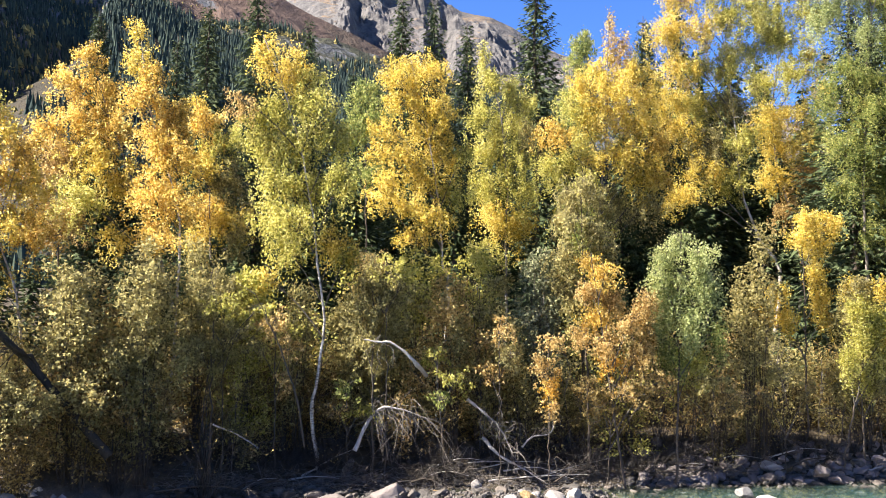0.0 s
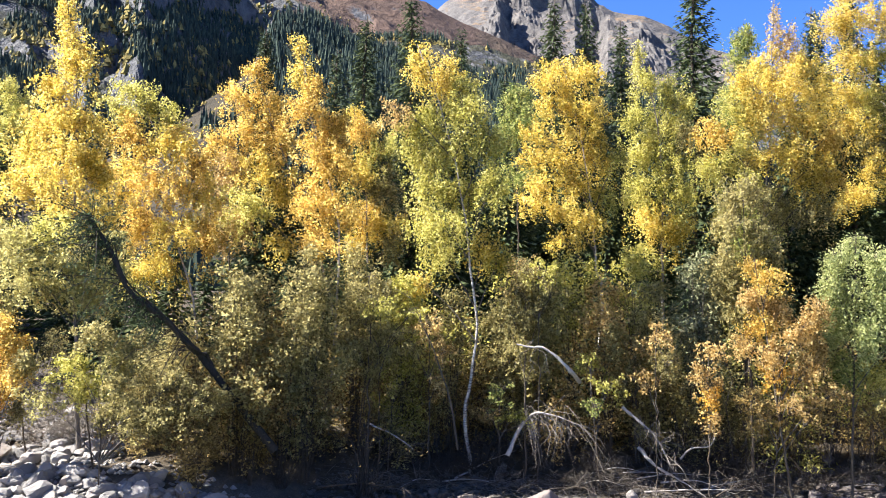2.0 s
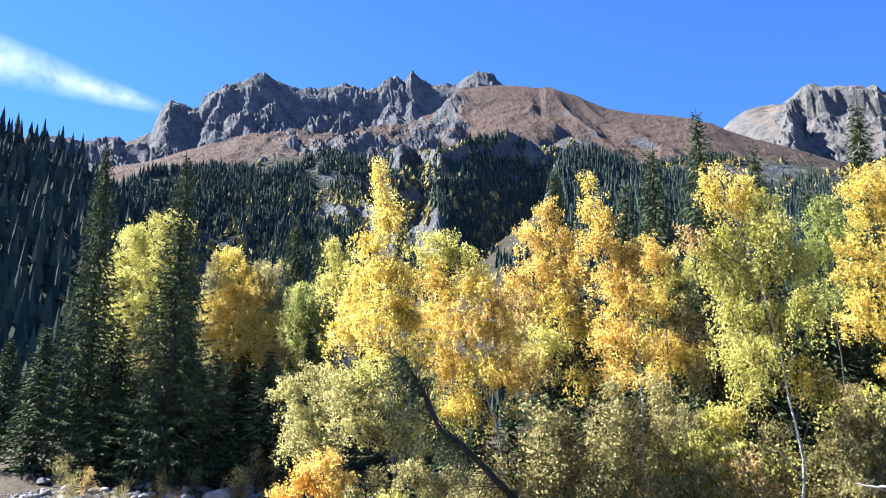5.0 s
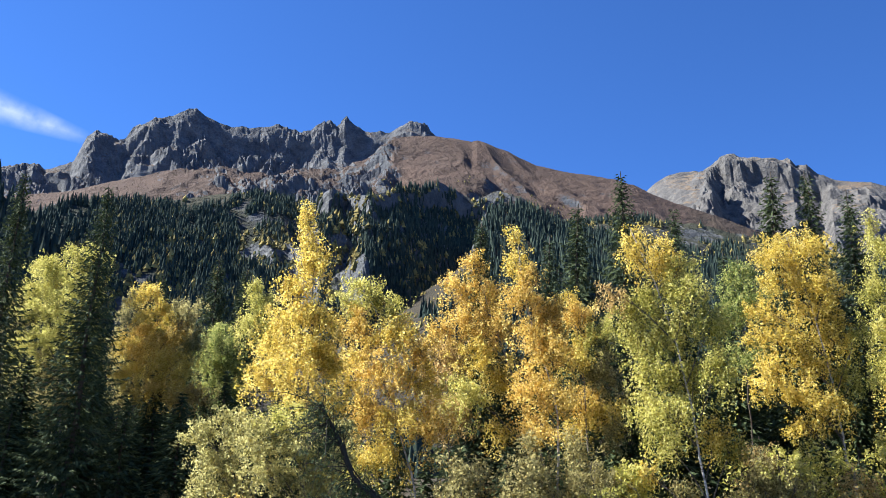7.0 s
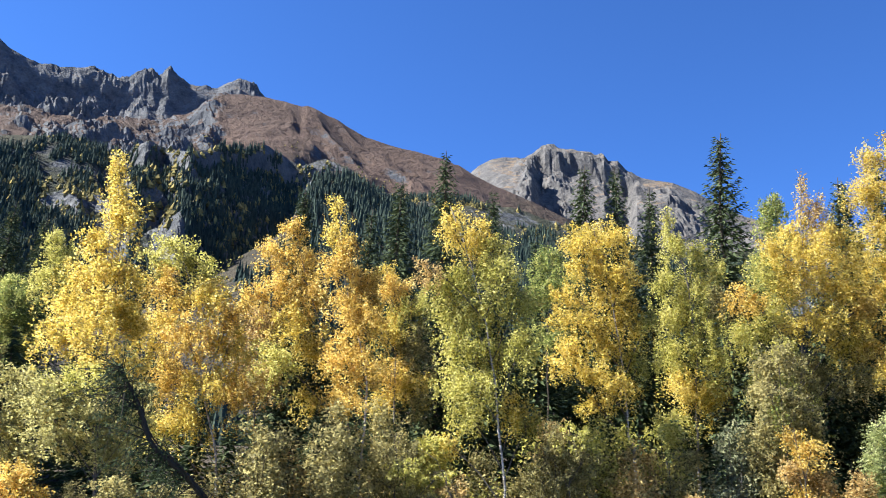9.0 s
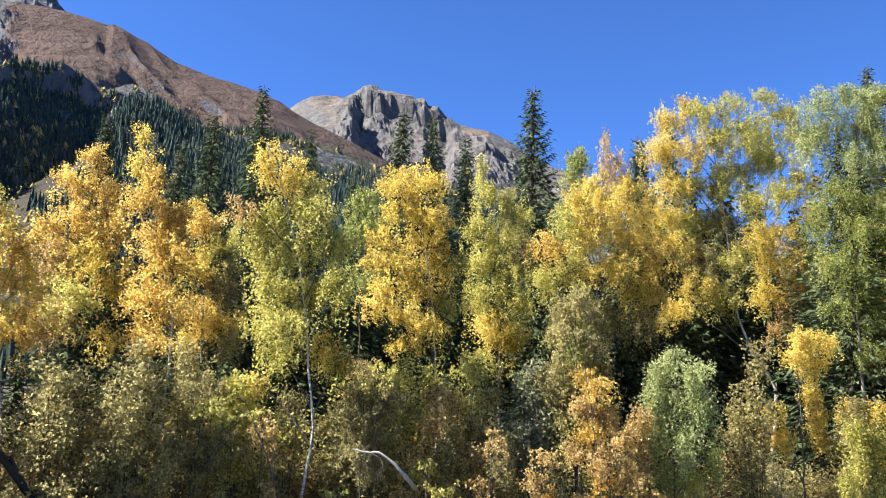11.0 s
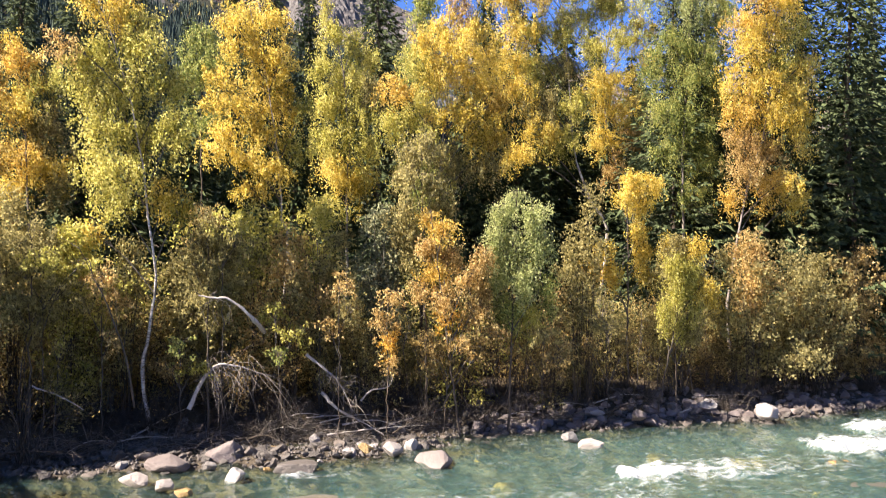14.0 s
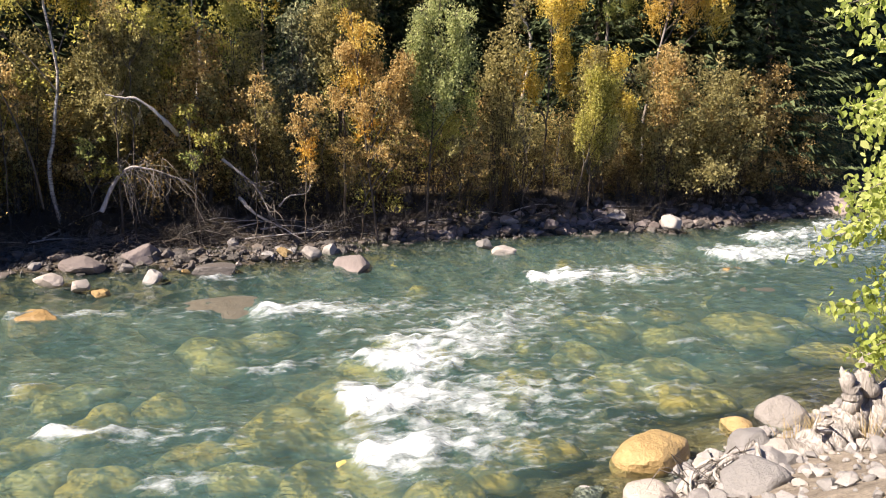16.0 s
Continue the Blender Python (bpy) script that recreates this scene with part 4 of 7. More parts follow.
birch("birch with weeping lime-yellow leaves on the far bank", -3.55, 24.24, "lime", [(-0.2, 1.99), (-0.01, 3.13), (0.11, 4.67), (-0.07, 6.24), (-0.36, 8.48), (-0.99, 11.08)], [
    (-1.75, 12.81, 0.35, 0.37, "yellow"), (-0.91, 12.57, 0.35, 0.37, "yellow"), (-1.68, 12.14, 0.38, 0.44, "yellow"), (-1.03, 11.84, 0.6, 0.54, "yellow"),
    (-0.23, 11.76, 0.54, 0.51), (-2.4, 10.99, 0.37, 0.36, "rust"), (-2.02, 10.38, 0.56, 0.59), (-1.14, 10.83, 0.73, 0.63), (-0.11, 10.71, 0.67, 0.67),
    (0.56, 9.98, 0.48, 0.76), (-1.62, 9.58, 0.65, 0.66), (-0.61, 9.61, 0.79, 0.66), (-1.26, 8.61, 0.65, 0.65), (-0.16, 8.48, 0.75, 0.65), (0.63, 8.51, 0.47, 0.72),
    (-1.59, 7.72, 0.52, 0.58), (-0.65, 7.34, 0.78, 0.61), (0.38, 6.89, 0.66, 0.48, "yellow"), (-1.24, 6.77, 0.62, 0.57), (0.79, 6.49, 0.38, 0.45),
    (-1.76, 5.74, 0.43, 0.47, "yellow"),
], 0.95)
birch("round-headed birch with bright yellow leaves on the far bank", -0.25, 27.6, "yellow", [(0.43, 5.3), (0.25, 6.48), (0.13, 8.15), (-0.22, 10.59)], [
    (-0.85, 13.17, 0.75, 0.39), (-1.3, 12.47, 0.67, 0.58), (-0.18, 12.52, 0.71, 0.62), (-0.99, 11.61, 0.86, 0.62), (0.23, 11.47, 0.6, 0.66), (-1.7, 10.82, 0.48, 0.42),
    (-0.4, 10.68, 0.86, 0.57), (-2.04, 10.11, 0.44, 0.45), (-0.93, 9.9, 0.77, 0.57), (0.27, 9.94, 0.71, 0.65), (0.98, 9.96, 0.37, 0.46, "lime"), (-1.64, 9.03, 0.69, 0.45),
    (-0.44, 8.97, 0.81, 0.56), (0.67, 8.72, 0.56, 0.53, "lime"), (-2.07, 8.5, 0.4, 0.3), (-0.97, 8.12, 0.66, 0.48), (-0.04, 7.77, 0.66, 0.56), (-0.85, 7.29, 0.47, 0.37),
], 0.6)
birch("narrow birch with greenish yellow leaves on the far bank", 2.36, 31.5, "lime", [(0.0, 5.06), (0.02, 7.59), (0.06, 10.17), (-0.36, 13.24)], [
    (-0.84, 14.45, 0.26, 0.63), (-0.69, 13.45, 0.7, 0.67), (0.29, 13.38, 0.53, 0.58), (0.63, 12.61, 0.57, 0.76), (-0.88, 12.22, 0.69, 0.8), (0.16, 11.82, 0.78, 0.8),
    (0.98, 11.41, 0.48, 0.75, "olive"), (-0.64, 10.91, 0.82, 0.79), (0.45, 10.29, 0.82, 0.83), (-0.61, 9.5, 0.77, 0.78), (0.68, 9.1, 0.6, 0.78),
    (-0.59, 8.21, 0.81, 0.73, "yellow"), (0.38, 8.02, 0.64, 0.86, "yellow"), (-0.56, 7.04, 0.72, 0.59),
], 0.9, bark=BARK_GREY)
birch("broad birch with golden drooping branches on the far bank", 6.37, 29.0, "yellow", [(-1.25, 5.09), (-0.96, 8.25), (-0.66, 11.3)], [
    (-0.52, 15.08, 0.19, 0.6, "rust"), (-0.19, 14.14, 0.5, 0.64, "rust"), (-0.66, 13.49, 0.62, 0.59), (0.38, 13.32, 0.67, 0.63), (-1.38, 12.62, 0.66, 0.67),
    (-0.25, 12.46, 0.79, 0.71), (0.94, 12.3, 0.59, 0.71), (-1.89, 11.77, 0.7, 0.58, "lime"), (-0.87, 11.4, 0.87, 0.66), (0.37, 11.24, 0.79, 0.75),
    (-2.59, 11.03, 0.77, 0.49, "orange"), (1.2, 10.75, 0.5, 0.83, "orange"), (-1.78, 10.44, 0.9, 0.65, "lime"), (-0.45, 10.08, 0.9, 0.65), (0.57, 9.7, 0.7, 0.82),
    (1.35, 9.32, 0.37, 0.94, "orange"), (-2.58, 9.81, 0.69, 0.65, "lime"), (-1.57, 9.03, 0.93, 0.65, "lime"), (-0.35, 8.66, 0.86, 0.69, "olive"),
    (0.67, 8.29, 0.62, 0.73, "olive"), (-2.16, 8.02, 0.68, 0.6, "lime"), (-1.16, 7.74, 0.73, 0.6, "lime"),
], 0.9, bark=BARK_GREY)
birch("tall leaning birch with a thin yellow crown on the far bank", 12.51, 33.0, "lime", [(0.77, 6.1), (-0.03, 7.69), (-0.66, 9.53), (-0.9, 12.12), (-1.32, 15.97)], [
    (-2.47, 18.18, 0.34, 0.5, "orange"), (-3.14, 17.1, 0.73, 0.69, "yellow"), (-1.91, 17.66, 0.79, 0.7), (-0.8, 17.98, 0.75, 0.55), (-3.87, 15.72, 0.63, 0.88, "yellow"),
    (-2.54, 15.91, 0.93, 0.83, "yellow"), (-1.19, 16.35, 0.99, 0.84), (0.05, 16.78, 0.85, 0.9), (-3.28, 14.42, 0.87, 0.82, "yellow"), (-1.83, 14.49, 1.02, 0.92),
    (-0.49, 14.91, 0.94, 0.88), (0.51, 15.57, 0.7, 0.89), (-3.77, 12.96, 0.76, 0.95, "yellow"), (-2.46, 12.9, 1.01, 0.86), (-1.01, 12.95, 1.02, 0.92, "olive"),
    (-3.19, 11.8, 0.76, 0.66, "yellow"), (-1.88, 11.38, 1.11, 0.81, "olive"), (-0.68, 11.3, 0.82, 0.86), (-2.61, 10.18, 0.95, 0.75, "yellow"), (-1.3, 9.98, 1.01, 0.7),
    (-3.09, 9.35, 0.61, 0.56, "yellow"),
], 0.8, leaves=1900)
birch("tall birch with an airy yellow crown on the far bank", 14.13, 35.5, "lime", [(1.04, 5.7), (0.73, 8.42), (0.15, 11.19), (0.0, 13.75), (0.43, 16.93)], [
    (0.35, 19.39, 0.81, 0.49), (1.14, 18.57, 0.82, 0.76), (0.04, 17.71, 0.75, 0.75), (1.78, 17.39, 0.92, 0.92), (0.68, 16.54, 0.91, 0.85),
    (2.13, 15.55, 0.87, 0.85, "yellow"), (0.9, 14.84, 0.96, 0.9), (2.35, 14.11, 0.7, 0.9, "yellow"), (-0.3, 14.52, 0.74, 0.94), (1.13, 13.28, 0.91, 0.78, "yellow"),
    (-0.34, 12.71, 1.0, 0.88, "yellow"), (0.42, 11.45, 1.05, 0.87, "yellow"), (1.75, 12.01, 0.69, 1.04, "olive"), (-0.13, 10.42, 0.84, 0.71, "yellow"),
    (1.17, 10.2, 0.84, 0.97, "rust"), (0.48, 8.92, 0.73, 0.71, "rust"),
], 0.7, bark=BARK_GREY, leaves=1900)
birch("tall birch still in green leaf on the far bank", 14.64, 30.5, "green", [(0.73, 5.21), (0.71, 8.65), (0.95, 12.66), (1.27, 15.88)], [
    (0.63, 17.83, 0.67, 0.43, "grey_green"), (-0.28, 17.19, 0.76, 0.61, "grey_green"), (1.45, 17.41, 0.72, 0.71, "grey_green"), (2.41, 17.58, 0.63, 0.71),
    (0.46, 16.42, 0.8, 0.65, "grey_green"), (1.99, 16.27, 0.77, 0.8), (-0.5, 15.67, 0.61, 0.79, "grey_green"), (1.0, 15.06, 0.76, 0.79, "grey_green"),
    (2.41, 14.89, 0.62, 1.03), (0.24, 13.54, 0.93, 0.82), (1.75, 13.26, 0.94, 0.78), (-0.38, 12.38, 0.65, 0.77), (1.0, 11.98, 1.03, 0.86), (2.27, 11.69, 0.56, 1.0),
    (0.03, 10.72, 0.92, 0.89), (1.39, 10.32, 1.02, 0.94), (0.54, 9.2, 1.01, 0.88), (1.79, 8.79, 0.74, 0.88), (1.17, 7.57, 0.78, 0.78),
], 1.0, bark=BARK_GREY)
birch("narrow birch with orange-yellow leaves on the far bank", 16.03, 28.0, "yellow", [(-0.13, 3.27), (0.06, 5.22), (0.61, 7.61), (1.4, 10.49), (1.56, 13.43)], [
    (0.98, 14.9, 0.67, 0.52, "orange"), (2.07, 14.63, 0.72, 0.56), (0.6, 13.92, 0.66, 0.64, "orange"), (1.57, 13.64, 0.84, 0.69), (2.79, 13.59, 0.63, 0.69, "lime"),
    (0.76, 12.76, 0.79, 0.72), (2.17, 12.5, 0.89, 0.72, "lime"), (3.16, 12.33, 0.49, 0.73), (0.38, 11.7, 0.74, 0.71), (1.56, 11.43, 0.88, 0.71), (2.86, 11.16, 0.71, 0.72),
    (0.43, 10.56, 0.69, 0.71, "orange"), (1.71, 10.19, 0.88, 0.75), (2.9, 9.91, 0.44, 0.83), (0.48, 9.43, 0.73, 0.7, "rust"), (1.65, 8.95, 0.83, 0.74, "rust"),
    (0.53, 8.21, 0.69, 0.65, "rust"), (1.8, 7.84, 0.69, 0.73, "orange"), (0.17, 7.4, 0.51, 0.52, "orange"), (2.35, 8.05, 0.48, 0.33), (2.74, 7.35, 0.48, 0.61),
], 0.9, bark=BARK_GREY)
birch("tall birch with pale yellow leaves on the far bank", -34.9, 30.1, "lime", [(0.55, 5.09), (-0.0, 9.39), (-0.72, 14.61)], [
    (-0.73, 16.59, 1.4, 0.71), (-2.49, 16.13, 0.93, 0.65), (0.65, 15.7, 0.96, 1.01), (-1.23, 15.11, 1.56, 0.95), (-3.24, 14.81, 1.02, 0.84), (0.61, 13.92, 1.26, 1.23),
    (-2.11, 13.51, 1.64, 1.19), (-4.23, 13.65, 1.12, 1.62, "olive"), (-0.22, 12.23, 1.65, 1.15), (-2.53, 11.76, 1.8, 1.11), (1.2, 11.02, 1.14, 1.28),
    (-0.61, 10.39, 1.64, 1.06, "olive"), (-2.94, 10.03, 1.63, 1.08, "olive"), (-0.66, 8.85, 1.7, 0.86, "olive"),
], 0.8, bark=BARK_GREY)
birch("leaning birch with golden leaves on the far bank", -31.7, 32.0, "orange", [(-1.72, 5.15), (-0.92, 7.88), (0.05, 9.81), (0.66, 12.93)], [
    (0.11, 14.44, 0.92, 0.8, "yellow"), (0.8, 13.22, 1.27, 0.9, "yellow"), (-0.41, 12.55, 0.91, 0.78), (1.54, 12.02, 1.31, 1.0), (-1.22, 11.72, 1.08, 1.02, "yellow"),
    (0.4, 11.07, 1.4, 0.94), (2.3, 10.58, 1.21, 1.03, "yellow"), (-0.61, 10.4, 0.98, 0.76, "yellow"), (1.57, 9.49, 1.57, 0.85), (3.19, 9.32, 0.97, 0.72, "rust"),
    (2.24, 13.42, 0.8, 1.01, "olive"), (2.65, 11.82, 0.71, 1.16, "olive"),
], 0.7, bark=BARK_GREY)
birch("birch with green leaves on the far bank", -29.3, 35.5, "green", [(0.23, 7.56), (-0.44, 12.9)], [
    (-0.75, 13.23, 0.77, 0.69), (-0.1, 12.28, 1.05, 0.87), (-0.91, 11.55, 0.99, 0.93), (0.42, 11.05, 1.03, 1.03), (-0.28, 10.18, 1.26, 0.84),
], 0.8, bark=BARK_GREY)
birch("slender birch with pale green leaves on the far bank", -26.6, 35.1, "lime", [(0.16, 8.08), (-0.5, 14.19)], [
    (-0.76, 15.28, 0.59, 0.56), (-0.41, 14.34, 0.8, 0.74), (-0.76, 13.31, 0.87, 0.86), (0.02, 12.67, 0.71, 0.9),
], 0.7, bark=BARK_GREY)
birch("rounded weeping young birch in grey-green leaf", 6.59, 24.2, "grey_green", [], [
    (0.31, 7.01, 0.51, 0.3), (-0.21, 6.59, 0.51, 0.4), (0.74, 6.52, 0.59, 0.47), (-0.47, 5.75, 0.34, 0.66), (0.12, 5.67, 0.66, 0.6), (0.98, 5.52, 0.51, 0.73),
    (-0.22, 4.77, 0.5, 0.71), (0.54, 4.62, 0.65, 0.73), (1.23, 4.3, 0.3, 0.83, "green"), (-0.07, 3.64, 0.47, 0.71, "green"), (0.69, 3.48, 0.47, 0.66, "lime"),
], 1.1, 0.06, BARK_DARK, "young_birch", YOUNG, spread=0.72)
birch("young birch with rust-orange leaves", 5.09, 23.85, "rust", [], [
    (-0.88, 6.37, 0.37, 0.3, "orange"), (-0.48, 5.96, 0.46, 0.42, "orange"), (-0.88, 5.48, 0.43, 0.42), (-0.22, 5.24, 0.46, 0.49), (0.6, 5.1, 0.43, 0.54),
    (-0.63, 4.68, 0.55, 0.52, "orange"), (0.28, 4.45, 0.55, 0.52), (0.85, 4.13, 0.33, 0.58), (-1.19, 4.27, 0.39, 0.44), (-0.39, 3.88, 0.62, 0.48),
    (0.52, 3.65, 0.53, 0.48),
], 0.6, 0.06, BARK_DARK, "young_birch", YOUNG, spread=0.72)
birch("young birch with bright yellow leaves", 11.36, 26.5, "yellow", [], [
    (0.03, 7.75, 0.55, 0.41), (0.91, 7.68, 0.63, 0.45), (-0.27, 7.18, 0.54, 0.45), (0.5, 6.92, 0.67, 0.52), (0.37, 6.08, 0.43, 0.56), (0.54, 5.35, 0.43, 0.63),
    (0.71, 4.62, 0.35, 0.44), (-0.8, 5.42, 0.5, 0.4), (-1.1, 4.78, 0.5, 0.47, "orange"), (-0.63, 4.61, 0.34, 0.62),
], 0.6, 0.06, BARK_DARK, "young_birch", YOUNG, spread=0.72)
birch("weeping young birch in lime-yellow leaf over the water", 11.92, 25.47, "lime", [], [
    (0.66, 5.62, 0.53, 0.39, "yellow"), (1.32, 5.71, 0.45, 0.42, "yellow"), (0.44, 4.91, 0.53, 0.6), (1.19, 4.82, 0.57, 0.64), (0.78, 4.02, 0.6, 0.63),
    (1.64, 4.3, 0.45, 0.45, "yellow"), (2.19, 3.87, 0.31, 0.45, "yellow"), (0.11, 3.41, 0.3, 0.7), (0.84, 3.16, 0.37, 0.77), (1.42, 3.51, 0.33, 0.7),
], 1.0, 0.06, BARK_DARK, "young_birch", YOUNG, spread=0.72)
birch("small birch with vivid orange leaves on the gravel", -15.3, 19.77, "orange", [], [
    (-0.19, 4.61, 0.78, 0.38), (-1.02, 4.18, 0.64, 0.48, "amber"), (0.21, 4.02, 0.66, 0.47), (-1.46, 3.51, 0.54, 0.54, "amber"), (-0.51, 3.54, 0.67, 0.53, "amber"),
    (0.48, 3.33, 0.55, 0.43), (-1.04, 2.74, 0.57, 0.56), (-0.23, 2.77, 0.48, 0.56, "amber"), (-1.51, 2.56, 0.38, 0.47), (-0.72, 2.13, 0.45, 0.47),
    (0.96, 3.58, 0.43, 0.46, "olive"), (0.2, 2.32, 0.4, 0.43, "olive"),
], 0.8, 0.06, BARK_DARK, "young_birch", YOUNG, spread=0.72)
for x, y, top, low, rad, shift, leaf, words in [
    (-33.8, 36.9, 15.9, 9.5, 1.0, -0.3, "olive", "slender greenish birch"),
    (-37.2, 36.3, 16.5, 9.5, 1.1, -0.5, "olive", "slender olive-leaved birch"),
    (-13.15, 29.2, 11.0, 6.8, 1.1, -0.4, "rust", "pale thinning birch"),
    (-2.97, 32.9, 14.4, 9.5, 1.1, -0.1, "green", "green-leaved birch"),
    (5.68, 33.5, 16.2, 12.0, 1.0, 0.0, "green", "green-leaved birch"),
    (4.3, 24.9, 9.0, 5.0, 1.2, -0.2, "olive", "low birch with olive-yellow leaves"),
]:
    birch(words + " on the far bank", x, y, leaf, [], stacked(top, low, rad, shift, int(abs(x) * 10)), 0.8, 0.075, BARK_DARK, leaves=2000)


def spruce_kind(seed, tall=14.0, wide=1.75, needle="needle", step=0.20, dense=26.0, coarse=0.66, label="dark green spruce standing behind the birches"):
    """One spruce at the origin: straight trunk and whorls of drooping needled boughs."""
    rng = np.random.default_rng(seed)
    wood = Tubes()
    zs = np.linspace(0, tall, 12)
    wood.add(np.stack([0.05 * np.sin(zs), 0.05 * np.cos(zs * 0.8), zs], -1), 0.19, 0.015, 7)
    at, dirs, size = [], [], []
    for z in np.arange(0.5, tall - 0.12, step):
        u = z / tall
        reach = wide * (1 - u) ** 0.95 * min(1, 0.6 + u * 3)
        n = rng.integers(6, 10)
        a0 = rng.uniform(0, 6.28)
        for k in range(n):
            a = a0 + k * 6.283 / n + rng.normal(0, 0.2)
            ln = reach * rng.uniform(0.55, 1.18) + 0.08
            d = np.array([math.cos(a), math.sin(a), 0])
            lift = np.interp(u, [0, 0.6, 1], [-0.45, -0.12, 0.7])
            m = max(4, int(ln * dense))
            f = (np.arange(m) + rng.uniform(0, 1, m)) / m
            p = d * (f * ln)[:, None]
            p[:, 2] = z + lift * ln * f + 0.22 * ln * f**3
            if k % 6 == 0 and step < 0.3:
                wood.add([(0, 0, z), d * ln * 0.5 + (0, 0, z + lift * ln * 0.5), d * ln * 0.9 + (0, 0, z + lift * ln * 0.9)], 0.022, 0.005, 3)
            side = np.array([-d[1], d[0], 0]) * rng.choice([-1, 1], m)[:, None]
            w = d * 0.75 + side * rng.uniform(0.2, 1.0, m)[:, None]
            w[:, 2] -= rng.uniform(0.1, 0.75, m)
            at.append(p + w * 0.08), dirs.append(w), size.append(np.full(m, 1.0) * rng.uniform(0.17, 0.30, m) * (0.75 + 0.5 * (1 - u)) * coarse)
    fill = int(58 * dense)
    uf = rng.beta(1.0, 1.6, fill)
    rf, af = wide * (1 - uf) ** 0.86 * rng.uniform(0.1, 0.8, fill), rng.uniform(0, 6.28, fill)
    at.append(np.stack([rf * np.cos(af), rf * np.sin(af), 0.4 + uf * (tall - 0.8)], -1))
    dirs.append(np.stack([np.cos(af), np.sin(af), -rng.uniform(0.2, 1.6, fill)], -1))
    size.append(rng.uniform(0.30, 0.5, fill) * coarse)
    p, d, s = np.vstack(at), np.vstack(dirs), np.concatenate(size)
    d /= np.linalg.norm(d, axis=1, keepdims=True)
    n = len(p)
    w = np.cross(d, rng.standard_normal((n, 3)))
    w /= np.linalg.norm(w, axis=1, keepdims=True)
    v = np.empty((n, 3, 3))
    s = s[:, None]
    v[:, 2] = p + d * s * 0.75
    v[:, 0], v[:, 1] = p - d * s * 0.4 + w * s * 0.20, p - d * s * 0.4 - w * s * 0.20
    tree = base_at("spruce_tree", 0, 0, 0, label, "spruce tree", "spruces behind the birches")
    part("trunk", wood.mesh("spruce_trunk", BARK_DARK), tree, "straight grey-brown trunk")
    part("crown", mesh_of("spruce_crown", v.reshape(-1, 3), np.arange(n * 3).reshape(n, 3), LEAF[needle], False), tree)
    return tree


SPRUCES = [  # x, y, top, breadth
    (-9.85, 34.63, 17.85, 1.0), (-8.17, 36.09, 19.72, 0.9), (-6.09, 37.51, 18.26, 0.8), (-12.24, 38.08, 17.51, 0.9),
    (-1.83, 36.71, 18.99, 1.0), (-0.42, 37.00, 18.97, 0.85), (1.14, 37.98, 18.23, 0.9), (4.09, 36.07, 19.96, 1.15), (10.78, 37.94, 19.44, 0.9), (9.71, 39.13, 18.73, 0.8),
    # the spruces at x 15.6 and 17.3 are added to shade the right-hand stand
    (9.45, 38.87, 18.73, 0.9), (18.67, 34.66, 20.94, 0.9), (19.6, 31.8, 19.5, 1.25), (21.5, 31.9, 20.3, 1.25), (15.6, 31.6, 17.0, 1.1), (17.3, 33.5, 17.5, 1.1), (-35.58, 26.5, 20.1, 0.80), (-30.86, 27.5, 19.1, 0.80),
    (-31.81, 37.0, 18.1, 0.9), (-29.81, 37.0, 17.2, 0.9), (-36.9, 38.0, 17.6, 0.8), (-41.90, 42.94, 19.59, 0.9), (-15.38, 36.93, 18.07, 0.8), (-4.33, 39.77, 16.42, 0.9),
]
kinds = [spruce_kind(60 + k, 14.0, w) for k, w in enumerate((2.6, 2.9, 3.1, 2.7))]
for k, kind in enumerate(kinds):
    x, y, t, w = [(-15.44, 36.90, 18.35, 0.9), (-1.24, 35.98, 15.55, 0.8), (22.6, 30.4, 19.0, 1.2), (24.8, 31.8, 18.0, 1.2)][k]
    z = ground_at(x, y) - 0.1
    kind.matrix_basis = Matrix.LocRotScale((x, y, z), Euler((0, 0, k)), (w * 1.3, w * 1.3, (t - z) / 14.0))
rng = np.random.default_rng(9)
for k, (x, y, t, w) in enumerate(SPRUCES):
    z = ground_at(x, y) - 0.1
    src = kinds[k % 4]
    s = src.scale.copy()
    src.scale = (1, 1, 1)
    copy_thing(src, Matrix.LocRotScale((x, y, z), Euler((0, 0, k * 1.7)), (w * 1.3, w * 1.3, (t - z) / 14.0)))
    src.scale = s
inner = [spruce_kind(80 + k, 14.0, w, "needle", 0.4, 12.0, 1.25, "dark spruce deep in the shaded wood") for k, w in enumerate((2.5, 2.9))]
for k, ob in enumerate(inner):
    x, y = 2.0 + 6 * k, 44.0
    ob.matrix_basis = Matrix.LocRotScale((x, y, ground_at(x, y) - 0.1), Euler((0, 0, k)), (1, 1, 0.75))
# the darker stand further in, and the wood that closes the river on the right and left
for k in range(38):
    a = rng.uniform(-62, 48)
    d = rng.uniform(38, 70) if -24 < a < 30 else rng.uniform(52, 72) if a < 0 else rng.uniform(44, 66)
    x, y = d * math.sin(radians(a)), d * math.cos(radians(a))
    z = ground_at(x, y) - 0.1
    t = rng.uniform(8.5, 12.0) if a < 24 else rng.uniform(12, 17)
    if a < -44:
        t = rng.uniform(7, 10)
    if y - np.interp(x, FAR_X, FAR_Y) < 5:
        continue
    src = inner[k % 2]
    s = src.scale.copy()
    src.scale = (1, 1, 1)
    w = rng.uniform(0.9, 1.3)
    copy_thing(src, Matrix.LocRotScale((x, y, z), Euler((0, 0, k * 2.3)), (w, w, t / 14.0)))
    src.scale = s

